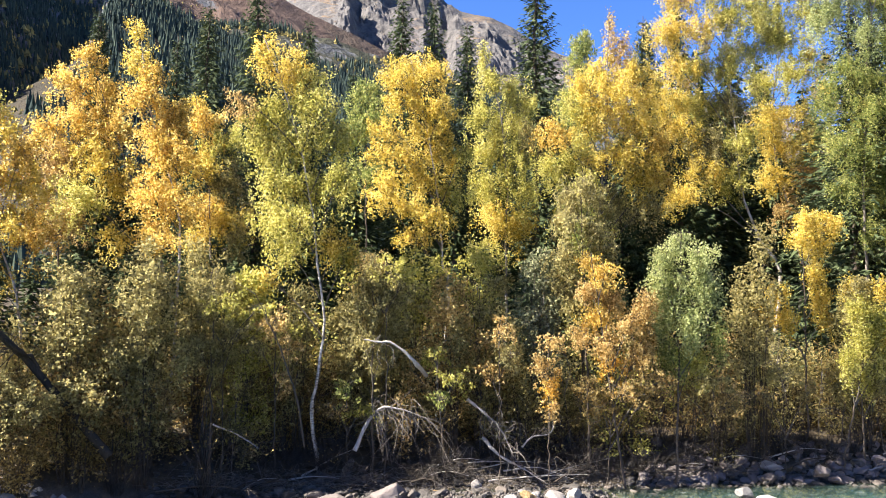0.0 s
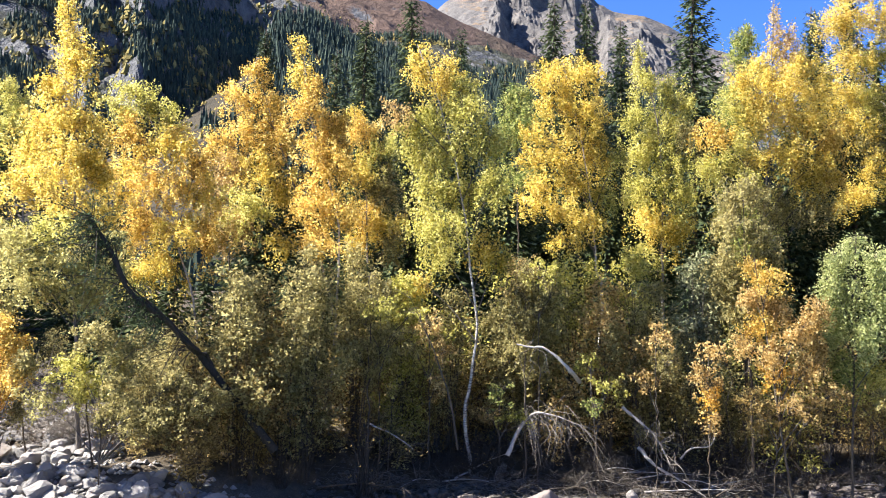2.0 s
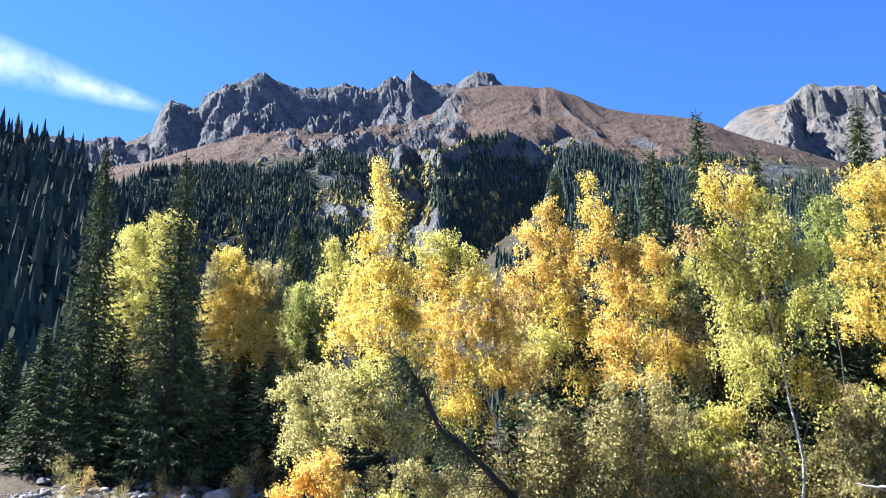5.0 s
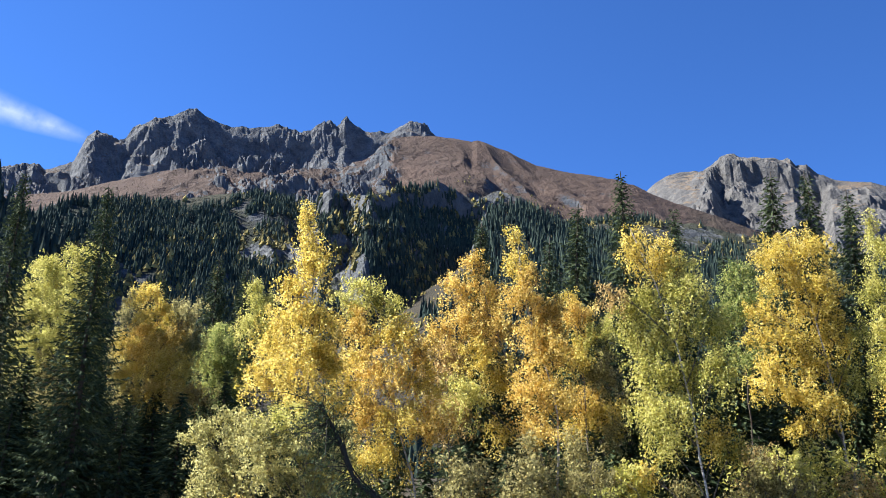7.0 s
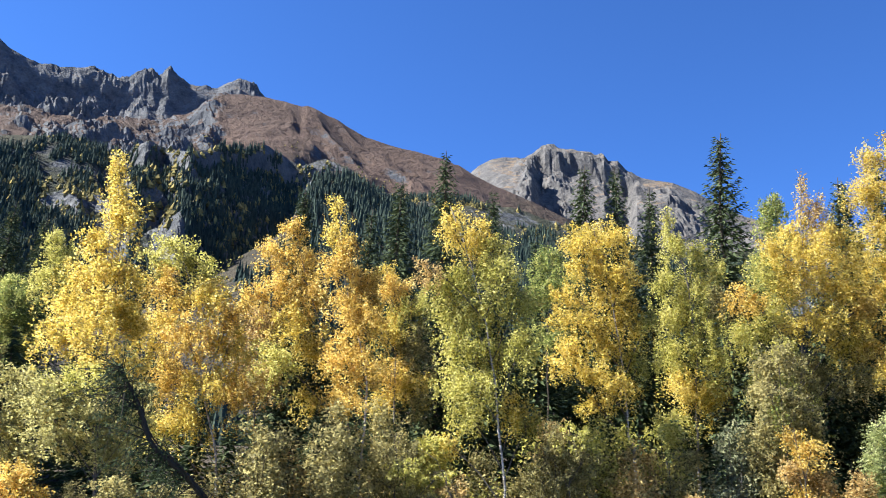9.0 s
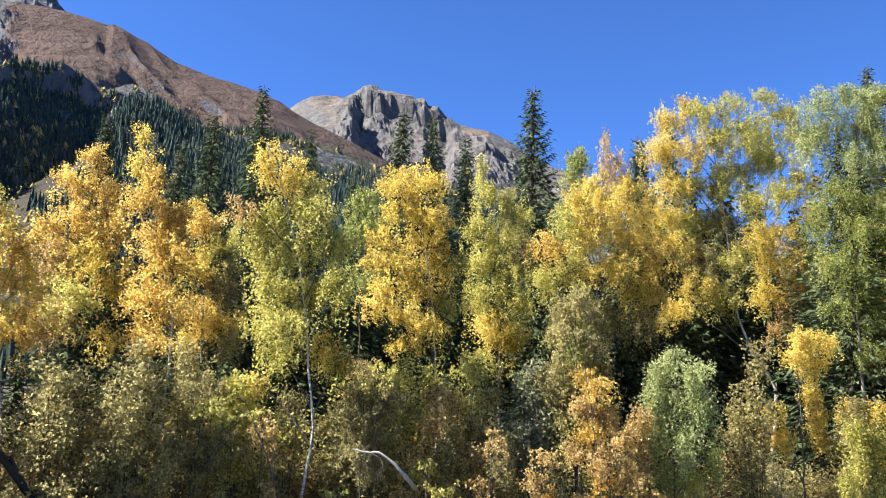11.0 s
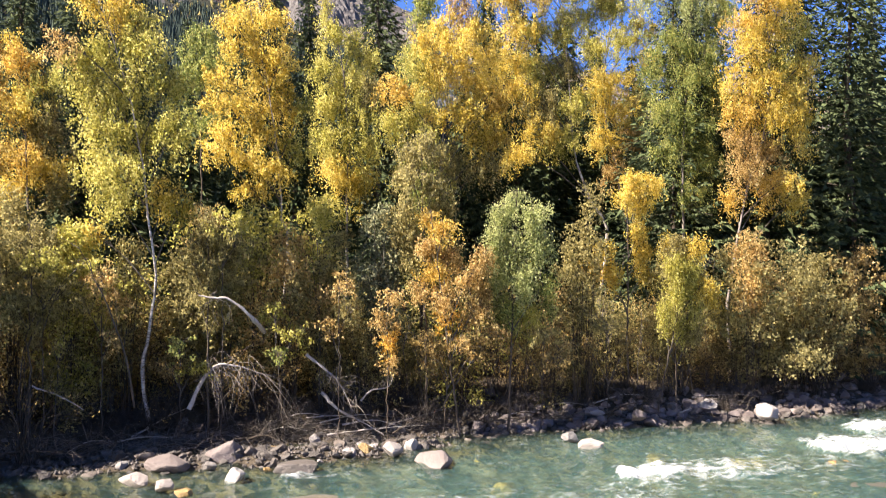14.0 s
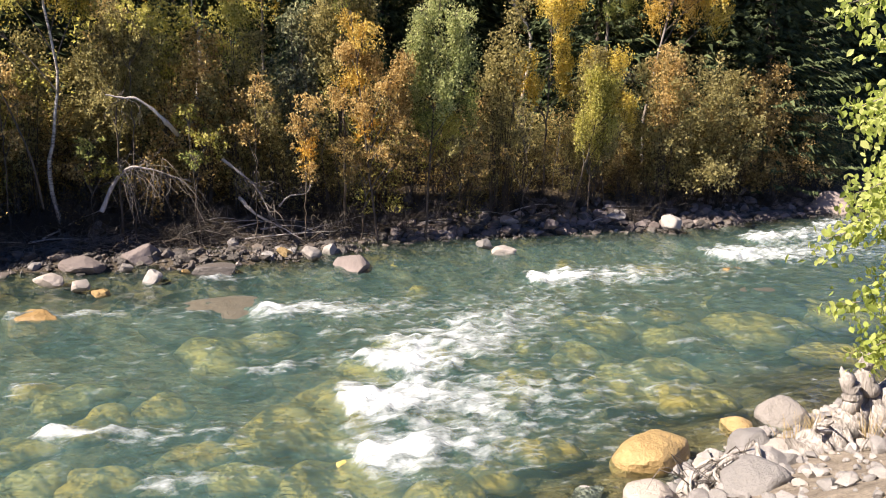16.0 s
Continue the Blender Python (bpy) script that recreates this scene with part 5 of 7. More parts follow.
for k in range(30):  # young spruces in the shade behind the birches
    a = radians(-33 + 66 * (k + rng.uniform(0, 1)) / 30)
    d = rng.uniform(29.5, 35)
    x, y = d * math.sin(a), d * math.cos(a)
    if y - np.interp(x, FAR_X, FAR_Y) < 6.0:
        continue
    src = inner[k % 2]
    s = src.scale.copy()
    src.scale = (1, 1, 1)
    w = rng.uniform(0.65, 0.9)
    copy_thing(src, Matrix.LocRotScale((x, y, ground_at(x, y) - 0.1), Euler((0, 0, k * 1.1)), (w, w, rng.uniform(4.5, 6.5) / 14.0)))
    src.scale = s

for k, (x, y, t, w) in enumerate([(-37.5, 25.5, 7.0, 0.9), (-35.0, 28.0, 7.5, 0.9), (-33.6, 26.4, 5.6, 0.8), (-32.0, 29.5, 7.4, 0.9), (-29.4, 29.0, 6.2, 0.8), (-28.0, 31.0, 6.4, 0.9), (-27.6, 33.5, 7.5, 0.9), (-30.4, 31.8, 6.4, 0.9), (-25.8, 32.0, 5.6, 0.8), (-25.0, 36.0, 7.5, 0.9), (-22.5, 33.0, 6.0, 0.8), (-36.8, 30.5, 8.0, 0.9), (-23.0, 37.5, 8.0, 0.9), (10.4, 39.0, 13.0, 1.2), (12.9, 39.6, 13.5, 1.3), (15.2, 38.4, 13.0, 1.2), (17.2, 39.5, 14.0, 1.3), (8.2, 38.4, 12.0, 1.1), (0.5, 35.5, 10.5, 1.0), (-3.6, 34.6, 10.0, 1.0), (-6.0, 34.2, 10.5, 1.1), (5.2, 36.5, 11.5, 1.1), (19.5, 37.5, 13.5, 1.3), (2.6, 37.0, 11.0, 1.0), (13.6, 44.0, 17.0, 1.4), (15.6, 45.0, 17.5, 1.4), (17.6, 46.0, 17.0, 1.4), (11.6, 44.5, 16.0, 1.3), (16.4, 42.0, 15.0, 1.3), (14.2, 41.0, 14.5, 1.3), (26.3, 33.2, 13.0, 1.3), (28.2, 34.0, 14.0, 1.3), (30.4, 35.2, 14.0, 1.4), (32.6, 36.2, 14.0, 1.4), (35.0, 37.6, 15.0, 1.4), (29.4, 38.0, 15.0, 1.4), (33.5, 40.5, 15.5, 1.4), (37.5, 41.0, 16.0, 1.5), (27.0, 36.5, 14.0, 1.4)]):
    src = inner[k % 2]
    s = src.scale.copy()
    src.scale = (1, 1, 1)
    copy_thing(src, Matrix.LocRotScale((x, y, ground_at(x, y) - 0.1), Euler((0, 0, k * 0.9)), (w, w, t / 14.0)))
    src.scale = s

# ---- bushes ----


def bush(x, y, ztop, zlow, rad, leaf, seed, n=420, weep=0.25, size=0.075, label="", stems=14, lean=(0, 0), name="willow_bush", category="bush", tall=None, group="bushes on the far bank", fill=10):
    """A many-stemmed shrub with leaves from zlow to ztop."""
    rng = np.random.default_rng(seed)
    z0 = ground_at(x, y) - 0.05
    ob = base_at(name, x, y, z0, label, category, group)
    top, low = ztop - z0, max(zlow - z0, 0.1)
    n = int(n * 1.5)
    rad = rad * 1.12
    u, th = rng.beta(1.15, 1.15, n), rng.uniform(0, 6.28, n)
    ph = rng.uniform(0, 6.28, 4)
    rho = rng.uniform(0.05, 1, n) ** 0.55
    lob = 0.85 + 0.22 * np.sin(3 * th + ph[0] + 4 * u) + 0.16 * np.sin(9 * u + 2 * th + ph[1])
    rr = rad * np.clip(0.55 + u * 1.3, 0, 1) * np.sqrt(np.clip(1.03 - u**2.4, 0, 1)) * lob * rho
    z = low + u * (top - low)
    c = np.stack([rr * np.cos(th) + lean[0] * z, rr * np.sin(th) + lean[1] * z, z], -1)
    wood = Tubes()
    m = int(stems * 1.3)
    curves = []
    for k in range(m):
        end = c[k]
        a = rng.uniform(0, 6.28)
        s = np.array([0.12 * rad * math.cos(a), 0.12 * rad * math.sin(a), 0])
        sag = 0.12 * math.hypot(end[0], end[1])
        curve = bent([s, s * 0.6 + end * 0.4 + (0, 0, 0.22 * end[2] + sag), end + (0, 0, sag), end * (1.12, 1.12, 1.0) - (0, 0, 0.25 * weep + 0.5 * sag)], 8)
        curves.append(curve)
        wood.add(curve[::2] if k % 2 else curve[[0, 3, 7]], rng.uniform(0.007, 0.020), 0.003, 3)
    curves = np.array(curves)
    own = rng.integers(0, m, n)
    t = rng.uniform(0.22, 1, n) ** 0.75 * 7
    i = np.minimum(t.astype(int), 6)
    along = curves[own, i] + (curves[own, i + 1] - curves[own, i]) * (t - i)[:, None] + rng.standard_normal((n, 3)) * (0.10 + 0.05 * rad)
    c = np.where(rng.uniform(0, 1, n)[:, None] < 0.85, along, c)
    c[:, 2] = np.maximum(c[:, 2], 0.12)
    for k in rng.choice(n, min(n, 36), replace=False):
        wood.add([c[k] - (0, 0, 0.3), c[k] + rng.normal(0, 0.25, 3)], 0.005, 0.002, 3)
    tagged(part("stem", wood.mesh("bush_stem", SHADED_BRUSH if name == "thicket" else BARK_DARK), ob, "thin grey-brown stems"), kind="stuff")
    f = rng.uniform(0, 1, (n, fill))
    p = c[:, None, :] + np.zeros((1, fill, 1))
    p[..., 2] -= f * (weep * rng.uniform(0.4, 1.2, n))[:, None]
    p += rng.standard_normal(p.shape) * 0.085
    p = p.reshape(-1, 3)
    p = p[p[:, 2] > 0.02]
    part("leaves", leaf_mesh("bush_leaves", p, 1.22 * size, LEAF[leaf], rng, 0.4 if weep > 0.4 else 0.1), ob)
    return ob


for x, y, top, low, rad, leaf, words in [
    (-6.4, 23.4, 6.2, 2.9, 0.8, "olive", "young birch in yellow-green leaf"),
    (-2.0, 24.0, 6.4, 3.2, 0.9, "olive", "young birch with yellow-green leaves"),
    (12.81, 25.9, 6.0, 2.3, 0.95, "olive", "young birch with thin olive leaves"),
]:
    birch(words, x, y, leaf, [], stacked(top, low, rad, 0.0, int(abs(y) * 10)), 0.5, 0.06, BARK_DARK, "young_birch", YOUNG, leaves=2200)
bush(16.02, 26.38, 5.80, 1.00, 1.72, "olive", 205, 480, 0.2, 0.08, "olive and orange willow bush on the far bank")
bush(17.90, 26.96, 5.90, 1.00, 1.98, "olive", 206, 560, 0.2, 0.08, "wide olive-brown willow bush on the far bank")
bush(19.65, 27.48, 5.50, 1.00, 1.62, "brown", 207, 480, 0.2, 0.08, "low brown willow bush by the water")
bush(21.50, 28.60, 5.50, 1.10, 1.90, "rust", 208, 420, 0.2, 0.08, "rusty brown bush by the water")
bush(23.50, 29.30, 4.20, 0.80, 1.70, "rust", 209, 420, 0.2, 0.075, "low spreading rust-coloured bush above the stones")
birch("large pale olive willow domed over the bank", -12.9, 20.3, "willow", [], [
    (-1.13, 6.96, 0.91, 0.38, "lime"), (-2.05, 6.65, 0.86, 0.45), (-0.12, 6.63, 0.75, 0.5), (-2.79, 6.17, 0.76, 0.49), (-1.47, 6.16, 0.99, 0.51), (-0.45, 5.92, 0.79, 0.5),
    (-2.28, 5.52, 0.82, 0.48), (-1.25, 5.37, 0.84, 0.44), (0.27, 5.77, 0.46, 0.56), (-0.33, 5.06, 0.61, 0.47),
], 0.3, 0.062, BARK_DARK, "willow_tree", "willows on the far bank", 0.7, 2300, category="willow")
birch("rounded pale olive willow beside the gravel bar", -15.8, 21.6, "willow", [], [
    (-1.55, 7.12, 0.74, 0.46), (-2.36, 6.6, 0.67, 0.53), (-1.21, 6.42, 0.73, 0.52), (-2.75, 5.81, 0.59, 0.56), (-1.79, 5.64, 0.78, 0.59), (-2.6, 5.02, 0.55, 0.49),
    (-1.34, 4.86, 0.69, 0.52),
], 0.3, 0.062, BARK_DARK, "willow_tree", "willows on the far bank", 0.7, 2300, category="willow")
birch("low yellow-green willow at the edge of the gravel", -12.3, 19.6, "willow", [], [
    (-0.1, 4.24, 0.58, 0.45, "olive"), (0.76, 3.96, 0.5, 0.5, "olive"), (-0.85, 3.47, 0.52, 0.36, "lime"), (0.01, 3.5, 0.57, 0.42), (-0.65, 2.81, 0.72, 0.42, "lime"),
    (-1.6, 2.62, 0.49, 0.36), (0.46, 2.93, 0.57, 0.44, "olive"), (0.98, 2.29, 0.69, 0.44, "olive"), (0.07, 2.1, 0.61, 0.35, "olive"), (1.78, 2.98, 0.58, 0.52, "olive"),
    (1.88, 2.12, 0.67, 0.49, "olive"), (2.59, 2.58, 0.5, 0.51, "olive"), (1.25, 1.59, 0.55, 0.32, "brown"), (2.46, 1.73, 0.54, 0.34, "brown"),
], 0.25, 0.062, BARK_DARK, "willow_tree", "willows on the far bank", 0.7, 2300, category="willow")
bush(-5.64, 24.66, 6.01, 1.67, 1.35, "lime", 212, 460, 0.2, 0.075, "yellow-green willow bush on the far bank")
bush(-2.79, 25.67, 5.19, 1.69, 0.98, "olive", 213, 330, 0.2, 0.075, "olive-yellow willow bush on the far bank")
bush(2.82, 25.56, 6.43, 2.37, 0.96, "juniper", 214, 300, 0.1, 0.065, "dense grey-green young spruce shrub", name="juniper_shrub", category="shrub")
bush(-10.25, 20.4, 3.38, 0.76, 0.86, "brown", 219, 240, 0.2, 0.06, "low brown willow at the foot of a birch")
bush(-9.1, 21.27, 3.49, 0.63, 0.94, "brown", 220, 300, 0.2, 0.055, "low brown willow under a fallen tree")
bush(-9.47, 21.34, 6.11, 1.55, 1.07, "olive", 215, 420, 0.2, 0.07, "grey-olive willow bush on the far bank")
bush(-7.85, 22.12, 6.17, 1.57, 1.01, "olive", 216, 400, 0.2, 0.07, "grey-olive willow bush on the far bank")
bush(1.5, 25.43, 6.46, 1.52, 1.14, "olive", 217, 380, 0.2, 0.075, "olive-yellow willow bush on the far bank")
bush(-1.6, 25.46, 5.93, 1.79, 1.35, "olive", 218, 480, 0.2, 0.075, "dark olive willow bush with bent stems")

bush(-5.73, 24.49, 5.73, 3.3, 0.81, "lime", 620, 199, 0.22, 0.068, "yellow-green willow bush on the far bank")
bush(-4.23, 24.74, 5.69, 2.94, 0.64, "olive", 621, 200, 0.22, 0.068, "olive willow bush behind a white birch")
bush(-7.06, 24.40, 6.97, 4.28, 0.74, "olive", 622, 247, 0.22, 0.068, "grey-olive willow bush below the birches")
bush(-8.40, 23.60, 6.80, 4.04, 0.73, "olive", 623, 253, 0.22, 0.068, "dull olive willow bush below the birches")
bush(-0.72, 25.46, 6.86, 4.59, 0.91, "lime", 624, 213, 0.22, 0.068, "green-yellow willow bush below a birch")
bush(1.06, 25.87, 6.94, 4.52, 0.73, "lime", 625, 189, 0.22, 0.068, "yellow-green willow bush under the birches")
bush(0.32, 25.23, 5.83, 3.04, 0.88, "rust", 626, 268, 0.22, 0.068, "thin rusty willow bush on the far bank")
bush(9.75, 25.83, 7.42, 4.69, 0.67, "olive", 627, 201, 0.22, 0.068, "olive willow bush under leaning birches")
bush(9.29, 25.65, 5.93, 2.96, 0.66, "olive", 628, 218, 0.22, 0.068, "grey-olive willow bush on the far bank")
bush(2.95, 25.54, 6.96, 4.03, 0.73, "juniper", 629, 242, 0.22, 0.068, "dark grey-green spruce shrub with dead twigs", name="juniper_shrub", category="shrub")
bush(15.61, 26.11, 6.13, 3.46, 0.78, "rust", 630, 242, 0.22, 0.068, "half-leafless rusty bush by the water")
bush(-2.26, 26.08, 6.71, 3.82, 0.71, "brown", 631, 243, 0.22, 0.068, "brown half-leafless willow under the birches")
bush(4.28, 25.80, 8.06, 5.47, 0.76, "green", 632, 237, 0.22, 0.068, "green-leaved shrub between the birches")
bush(-9.64, 22.60, 6.35, 3.58, 0.86, "olive", 633, 300, 0.22, 0.068, "pale olive willow with bare stems")
bush(-7.92, 22.90, 6.12, 3.36, 0.84, "olive", 634, 287, 0.22, 0.068, "grey-olive willow with bare stems")

# leafy low bushes that lean out over the bank
for x, y, leaf, words, tufts in [
    (2.95, 23.75, "rust", "thin hanging rust-orange bush over the roots", [(0.0, 3.9, 0.42, 0.42), (-0.15, 3.2, 0.36, 0.4), (0.15, 2.6, 0.36, 0.42, "amber"), (0.0, 2.05, 0.3, 0.35)]),
    (4.6, 24.0, "rust", "low spreading rusty brown bush above the stones", [(0.3, 3.3, 0.55, 0.4, "amber"), (-0.5, 2.75, 0.5, 0.35, "brown"), (0.5, 2.6, 0.6, 0.35), (-0.2, 2.15, 0.55, 0.3, "brown"), (1.3, 2.45, 0.6, 0.35, "brown"), (1.6, 2.95, 0.5, 0.3)]),
    (7.7, 24.35, "olive", "low olive and brown bush above the stones", [(0.0, 2.8, 0.55, 0.35), (-0.7, 2.5, 0.5, 0.3, "brown"), (0.7, 2.45, 0.5, 0.35, "rust"), (0.2, 2.05, 0.6, 0.3, "brown")]),
    (10.0, 24.9, "brown", "low brown bush at the shaded waterline", [(0.0, 2.9, 0.6, 0.4, "olive"), (-0.7, 2.4, 0.5, 0.3), (0.8, 2.4, 0.5, 0.35)]),
    (-6.1, 23.5, "lime", "spreading yellow-green willow beside a birch", [(0.0, 5.1, 0.6, 0.32), (0.9, 4.85, 0.5, 0.3), (-0.5, 4.65, 0.5, 0.28, "olive"), (0.5, 4.3, 0.5, 0.3, "olive")]),
    (-4.7, 23.7, "olive", "olive and rusty willow beside a birch", [(0.0, 4.5, 0.45, 0.4, "rust"), (0.3, 3.8, 0.4, 0.35, "rust"), (-0.5, 3.9, 0.45, 0.35), (0.25, 3.0, 0.4, 0.3, "rust")]),
    (-2.7, 23.8, "green", "low green-leaved bush at the foot of a birch", [(0.0, 2.7, 0.4, 0.35), (-0.35, 2.2, 0.35, 0.28, "brown"), (0.35, 2.0, 0.4, 0.25, "lime")]),
    (-1.6, 23.9, "olive", "rounded dark olive willow above a fallen trunk", [(0.0, 6.1, 0.6, 0.35, "lime"), (-0.55, 5.6, 0.5, 0.35), (0.5, 5.6, 0.5, 0.35), (0.0, 5.05, 0.55, 0.3)]),
    (0.1, 23.7, "green", "young yellow-green bush over the bare roots", [(-0.3, 3.5, 0.4, 0.35, "lime"), (0.3, 2.95, 0.4, 0.35, "lime"), (-0.1, 2.45, 0.3, 0.25)]),
    (1.6, 23.9, "rust", "thin rusty bush beside a spruce shrub", [(0.0, 4.3, 0.4, 0.4), (0.3, 3.6, 0.4, 0.4, "olive"), (-0.3, 3.1, 0.4, 0.35)]),
    (-8.2, 22.0, "brown", "brown half-leafless bush under a leaning trunk", [(0.0, 3.5, 0.55, 0.4, "olive"), (-0.6, 2.9, 0.5, 0.35), (0.6, 2.8, 0.5, 0.35), (0.0, 2.2, 0.6, 0.3, "rust")]),
]:
    birch(words, x, y, leaf, [], tufts, 0.3, 0.068, BARK_DARK, "willow_bush", "bushes on the far bank", 0.6, 1300, category="bush")

# tangled low thicket along the bank
thick_kinds = []
for k, (leaf, n, words) in enumerate([("brown", 210, "brown half-leafless thicket"), ("olive", 220, "low olive thicket"), ("rust", 190, "low rusty thicket"), ("olive", 230, "dry olive-brown thicket"), ("lime", 190, "low yellow-green thicket"), ("olive", 220, "dull olive thicket")]):
    thick_kinds.append(bush((-7.0, -5.4, -0.8, 2.3, 5.4, 8.5)[k], 24.6 + 0.25 * k, 4.0, 0.35, 1.45, leaf, 230 + k, int(1.5 * n), 0.15, 0.062, words + " on the dark bank", 20, name="thicket", group="thicket along the bank", fill=6))
rng = np.random.default_rng(77)
for k in range(72):
    x = rng.uniform(-12.5, 27)
    row = 1 + k % 3
    y = float(np.interp(x, FAR_X, FAR_Y)) + (rng.uniform(0.7, 1.5), rng.uniform(1.5, 2.6), rng.uniform(2.4, 4.0), rng.uniform(4.0, 8.0))[row]
    s = (rng.uniform(0.32, 0.5), rng.uniform(0.55, 0.85), rng.uniform(0.8, 1.2), rng.uniform(1.0, 1.5))[row]
    if abs(math.degrees(math.atan2(x, y)) + 8.4) < 1.1 and y < 24.4:
        continue  # the white trunk stands clear here
    if -3.2 < x < 3.4 and row == 1:
        continue
    if x < -8.5 and row < 2:
        continue
    kind = int(rng.choice([[0, 3], [0, 3, 0, 3, 5], [0, 1, 2, 3, 5], [1, 4, 5, 0]][row]))
    copy_thing(thick_kinds[kind], Matrix.LocRotScale((x, y, ground_at(x, y) - 0.05), Euler((0, 0, k * 1.3)), (s * 1.15, s * 1.15, s * rng.uniform(0.75, 1.1))))

for k in range(16):
    x, y = rng.uniform(-14.5, -8.5), rng.uniform(21.6, 27)
    s = rng.uniform(0.6, 1.05)
    copy_thing(thick_kinds[(0, 1, 3, 5)[k % 4]], Matrix.LocRotScale((x, y, ground_at(x, y) - 0.05), Euler((0, 0, k)), (s, s, s)))

tangle = bush(-6.1, 22.0, 2.6, 0.75, 1.2, "brown", 260, 90, 0.1, 0.055, "low brown leafless tangle at the foot of the bank", 32, name="thicket", group="thicket along the bank", fill=1)
for k in range(44):
    x = -8.6 + 34 * (k + rng.uniform(0, 1)) / 44
    y = float(np.interp(x, FAR_X, FAR_Y)) + rng.uniform(0.9, 1.9)
    s = rng.uniform(0.5, 0.95) * (0.5 if -3 < x < 3 else 0.85)
    copy_thing(tangle, Matrix.LocRotScale((x, y, ground_at(x, y) - 0.05), Euler((0, 0, k * 1.9)), (s * 1.25, s * 1.1, s * rng.uniform(0.7, 1.1))))

# ---- stones ----


def stone_mesh(name, seed, mat, detail=2, flat=0.62, round_off=0.0):
    bm = bmesh.new()
    bmesh.ops.create_icosphere(bm, subdivisions=detail, radius=0.5)
    rng = np.random.default_rng(seed)
    cuts = rng.standard_normal((15, 3))
    cuts /= np.linalg.norm(cuts, axis=1, keepdims=True)
    deep = rng.uniform(0.22, 0.40, 15)
    sx, sy = rng.uniform(0.75, 1.2, 2)
    for v in bm.verts:
        p = v.co.copy()
        for c, d in zip(cuts, deep):
            over = p.dot(Vector(c)) - d
            if over > 0:
                p -= Vector(c) * over * 0.95
        p = p.lerp(v.co, round_off)
        p *= 1 + 0.10 * noise.noise(p * 3 + Vector((seed, 0, 0)))
        if detail > 3:
            p *= 1 + 0.035 * noise.noise(p * 9 + Vector((0, seed, 0))) + 0.018 * noise.noise(p * 22 + Vector((0, 0, seed)))
        v.co = (p.x * sx, p.y * sy, p.z * flat)
    me = bpy.data.meshes.new(name)
    bm.to_mesh(me)
    bm.free()
    me.materials.append(mat)
    for f in me.polygons:
        f.use_smooth = False
    return me


BOULDER_SHAPES = {}


def boulder(x, y, size, mat, seed, label, z=None, turn=0.0, flat=0.62, group="", detail=4):
    worn = 0.75 if mat is STONE_BROWN else 0.40 if y < 12 else 0.14
    key = (seed, mat.name, flat, detail)
    if key not in BOULDER_SHAPES:
        BOULDER_SHAPES[key] = stone_mesh("boulder", seed, mat, detail, flat, worn if detail > 3 else 0.4)
    ob = new("boulder", BOULDER_SHAPES[key])
    z = max(ground_at(x, y), -0.9) if z is None else z
    ob.matrix_basis = Matrix.LocRotScale((x, y, z + 0.18 * size * flat), Euler((0, 0, turn)), (size, size, size))
    return tagged(ob, label, "boulder", group)


def mound(seed):
    """A low boulder bedded in the river floor; its crown value drives the painted fade towards the foot."""
    rng = np.random.default_rng(seed)
    rings, n = 11, 30
    t = np.arange(n) * 2 * np.pi / n
    p1, p2, p3 = rng.uniform(0, 6.28, 3)
    lobe = 1 + 0.20 * np.sin(2 * t + p1) + 0.13 * np.sin(3 * t + p2) + 0.08 * np.sin(5 * t + p3)
    v, c = [], []
    for k in range(rings):
        u = k / (rings - 1)
        hh = (1 - u**3.2) ** 1.1
        r = 0.72 * u * lobe
        h = hh * (1 + 0.16 * np.sin(3 * t + p3 + 5 * u) * min(u * 3, 1)) * 0.36
        v += list(np.stack([r * np.cos(t), r * np.sin(t) * 0.85, h], -1))
        c += [hh] * n
    v += list(np.stack([0.5 * lobe * np.cos(t), 0.42 * lobe * np.sin(t), np.full(n, -0.2)], -1))
    c += [0.0] * n
    f = [(k * n + i, (k + 1) * n + i, (k + 1) * n + (i + 1) % n, k * n + (i + 1) % n) for k in range(rings) for i in range(n)]
    me = mesh_of("boulder", np.array(v), np.array(f), STONE_SUNKEN)
    at = me.attributes.new("crown", "FLOAT", "POINT")
    at.data.foreach_set("value", np.array(c, np.float32))
    return me


MOUNDS = [mound(800 + k) for k in range(8)]


def sunken(x, y, size, top, seed, label):
    ob = new("boulder", MOUNDS[seed % 8])
    ob.matrix_basis = Matrix.LocRotScale((x, y, top - 0.27 * size), Euler((0, 0, seed * 1.3)), (size * 1.15, size * 1.0, size * 0.75))
    return tagged(ob, label, "boulder", "sunken boulders")


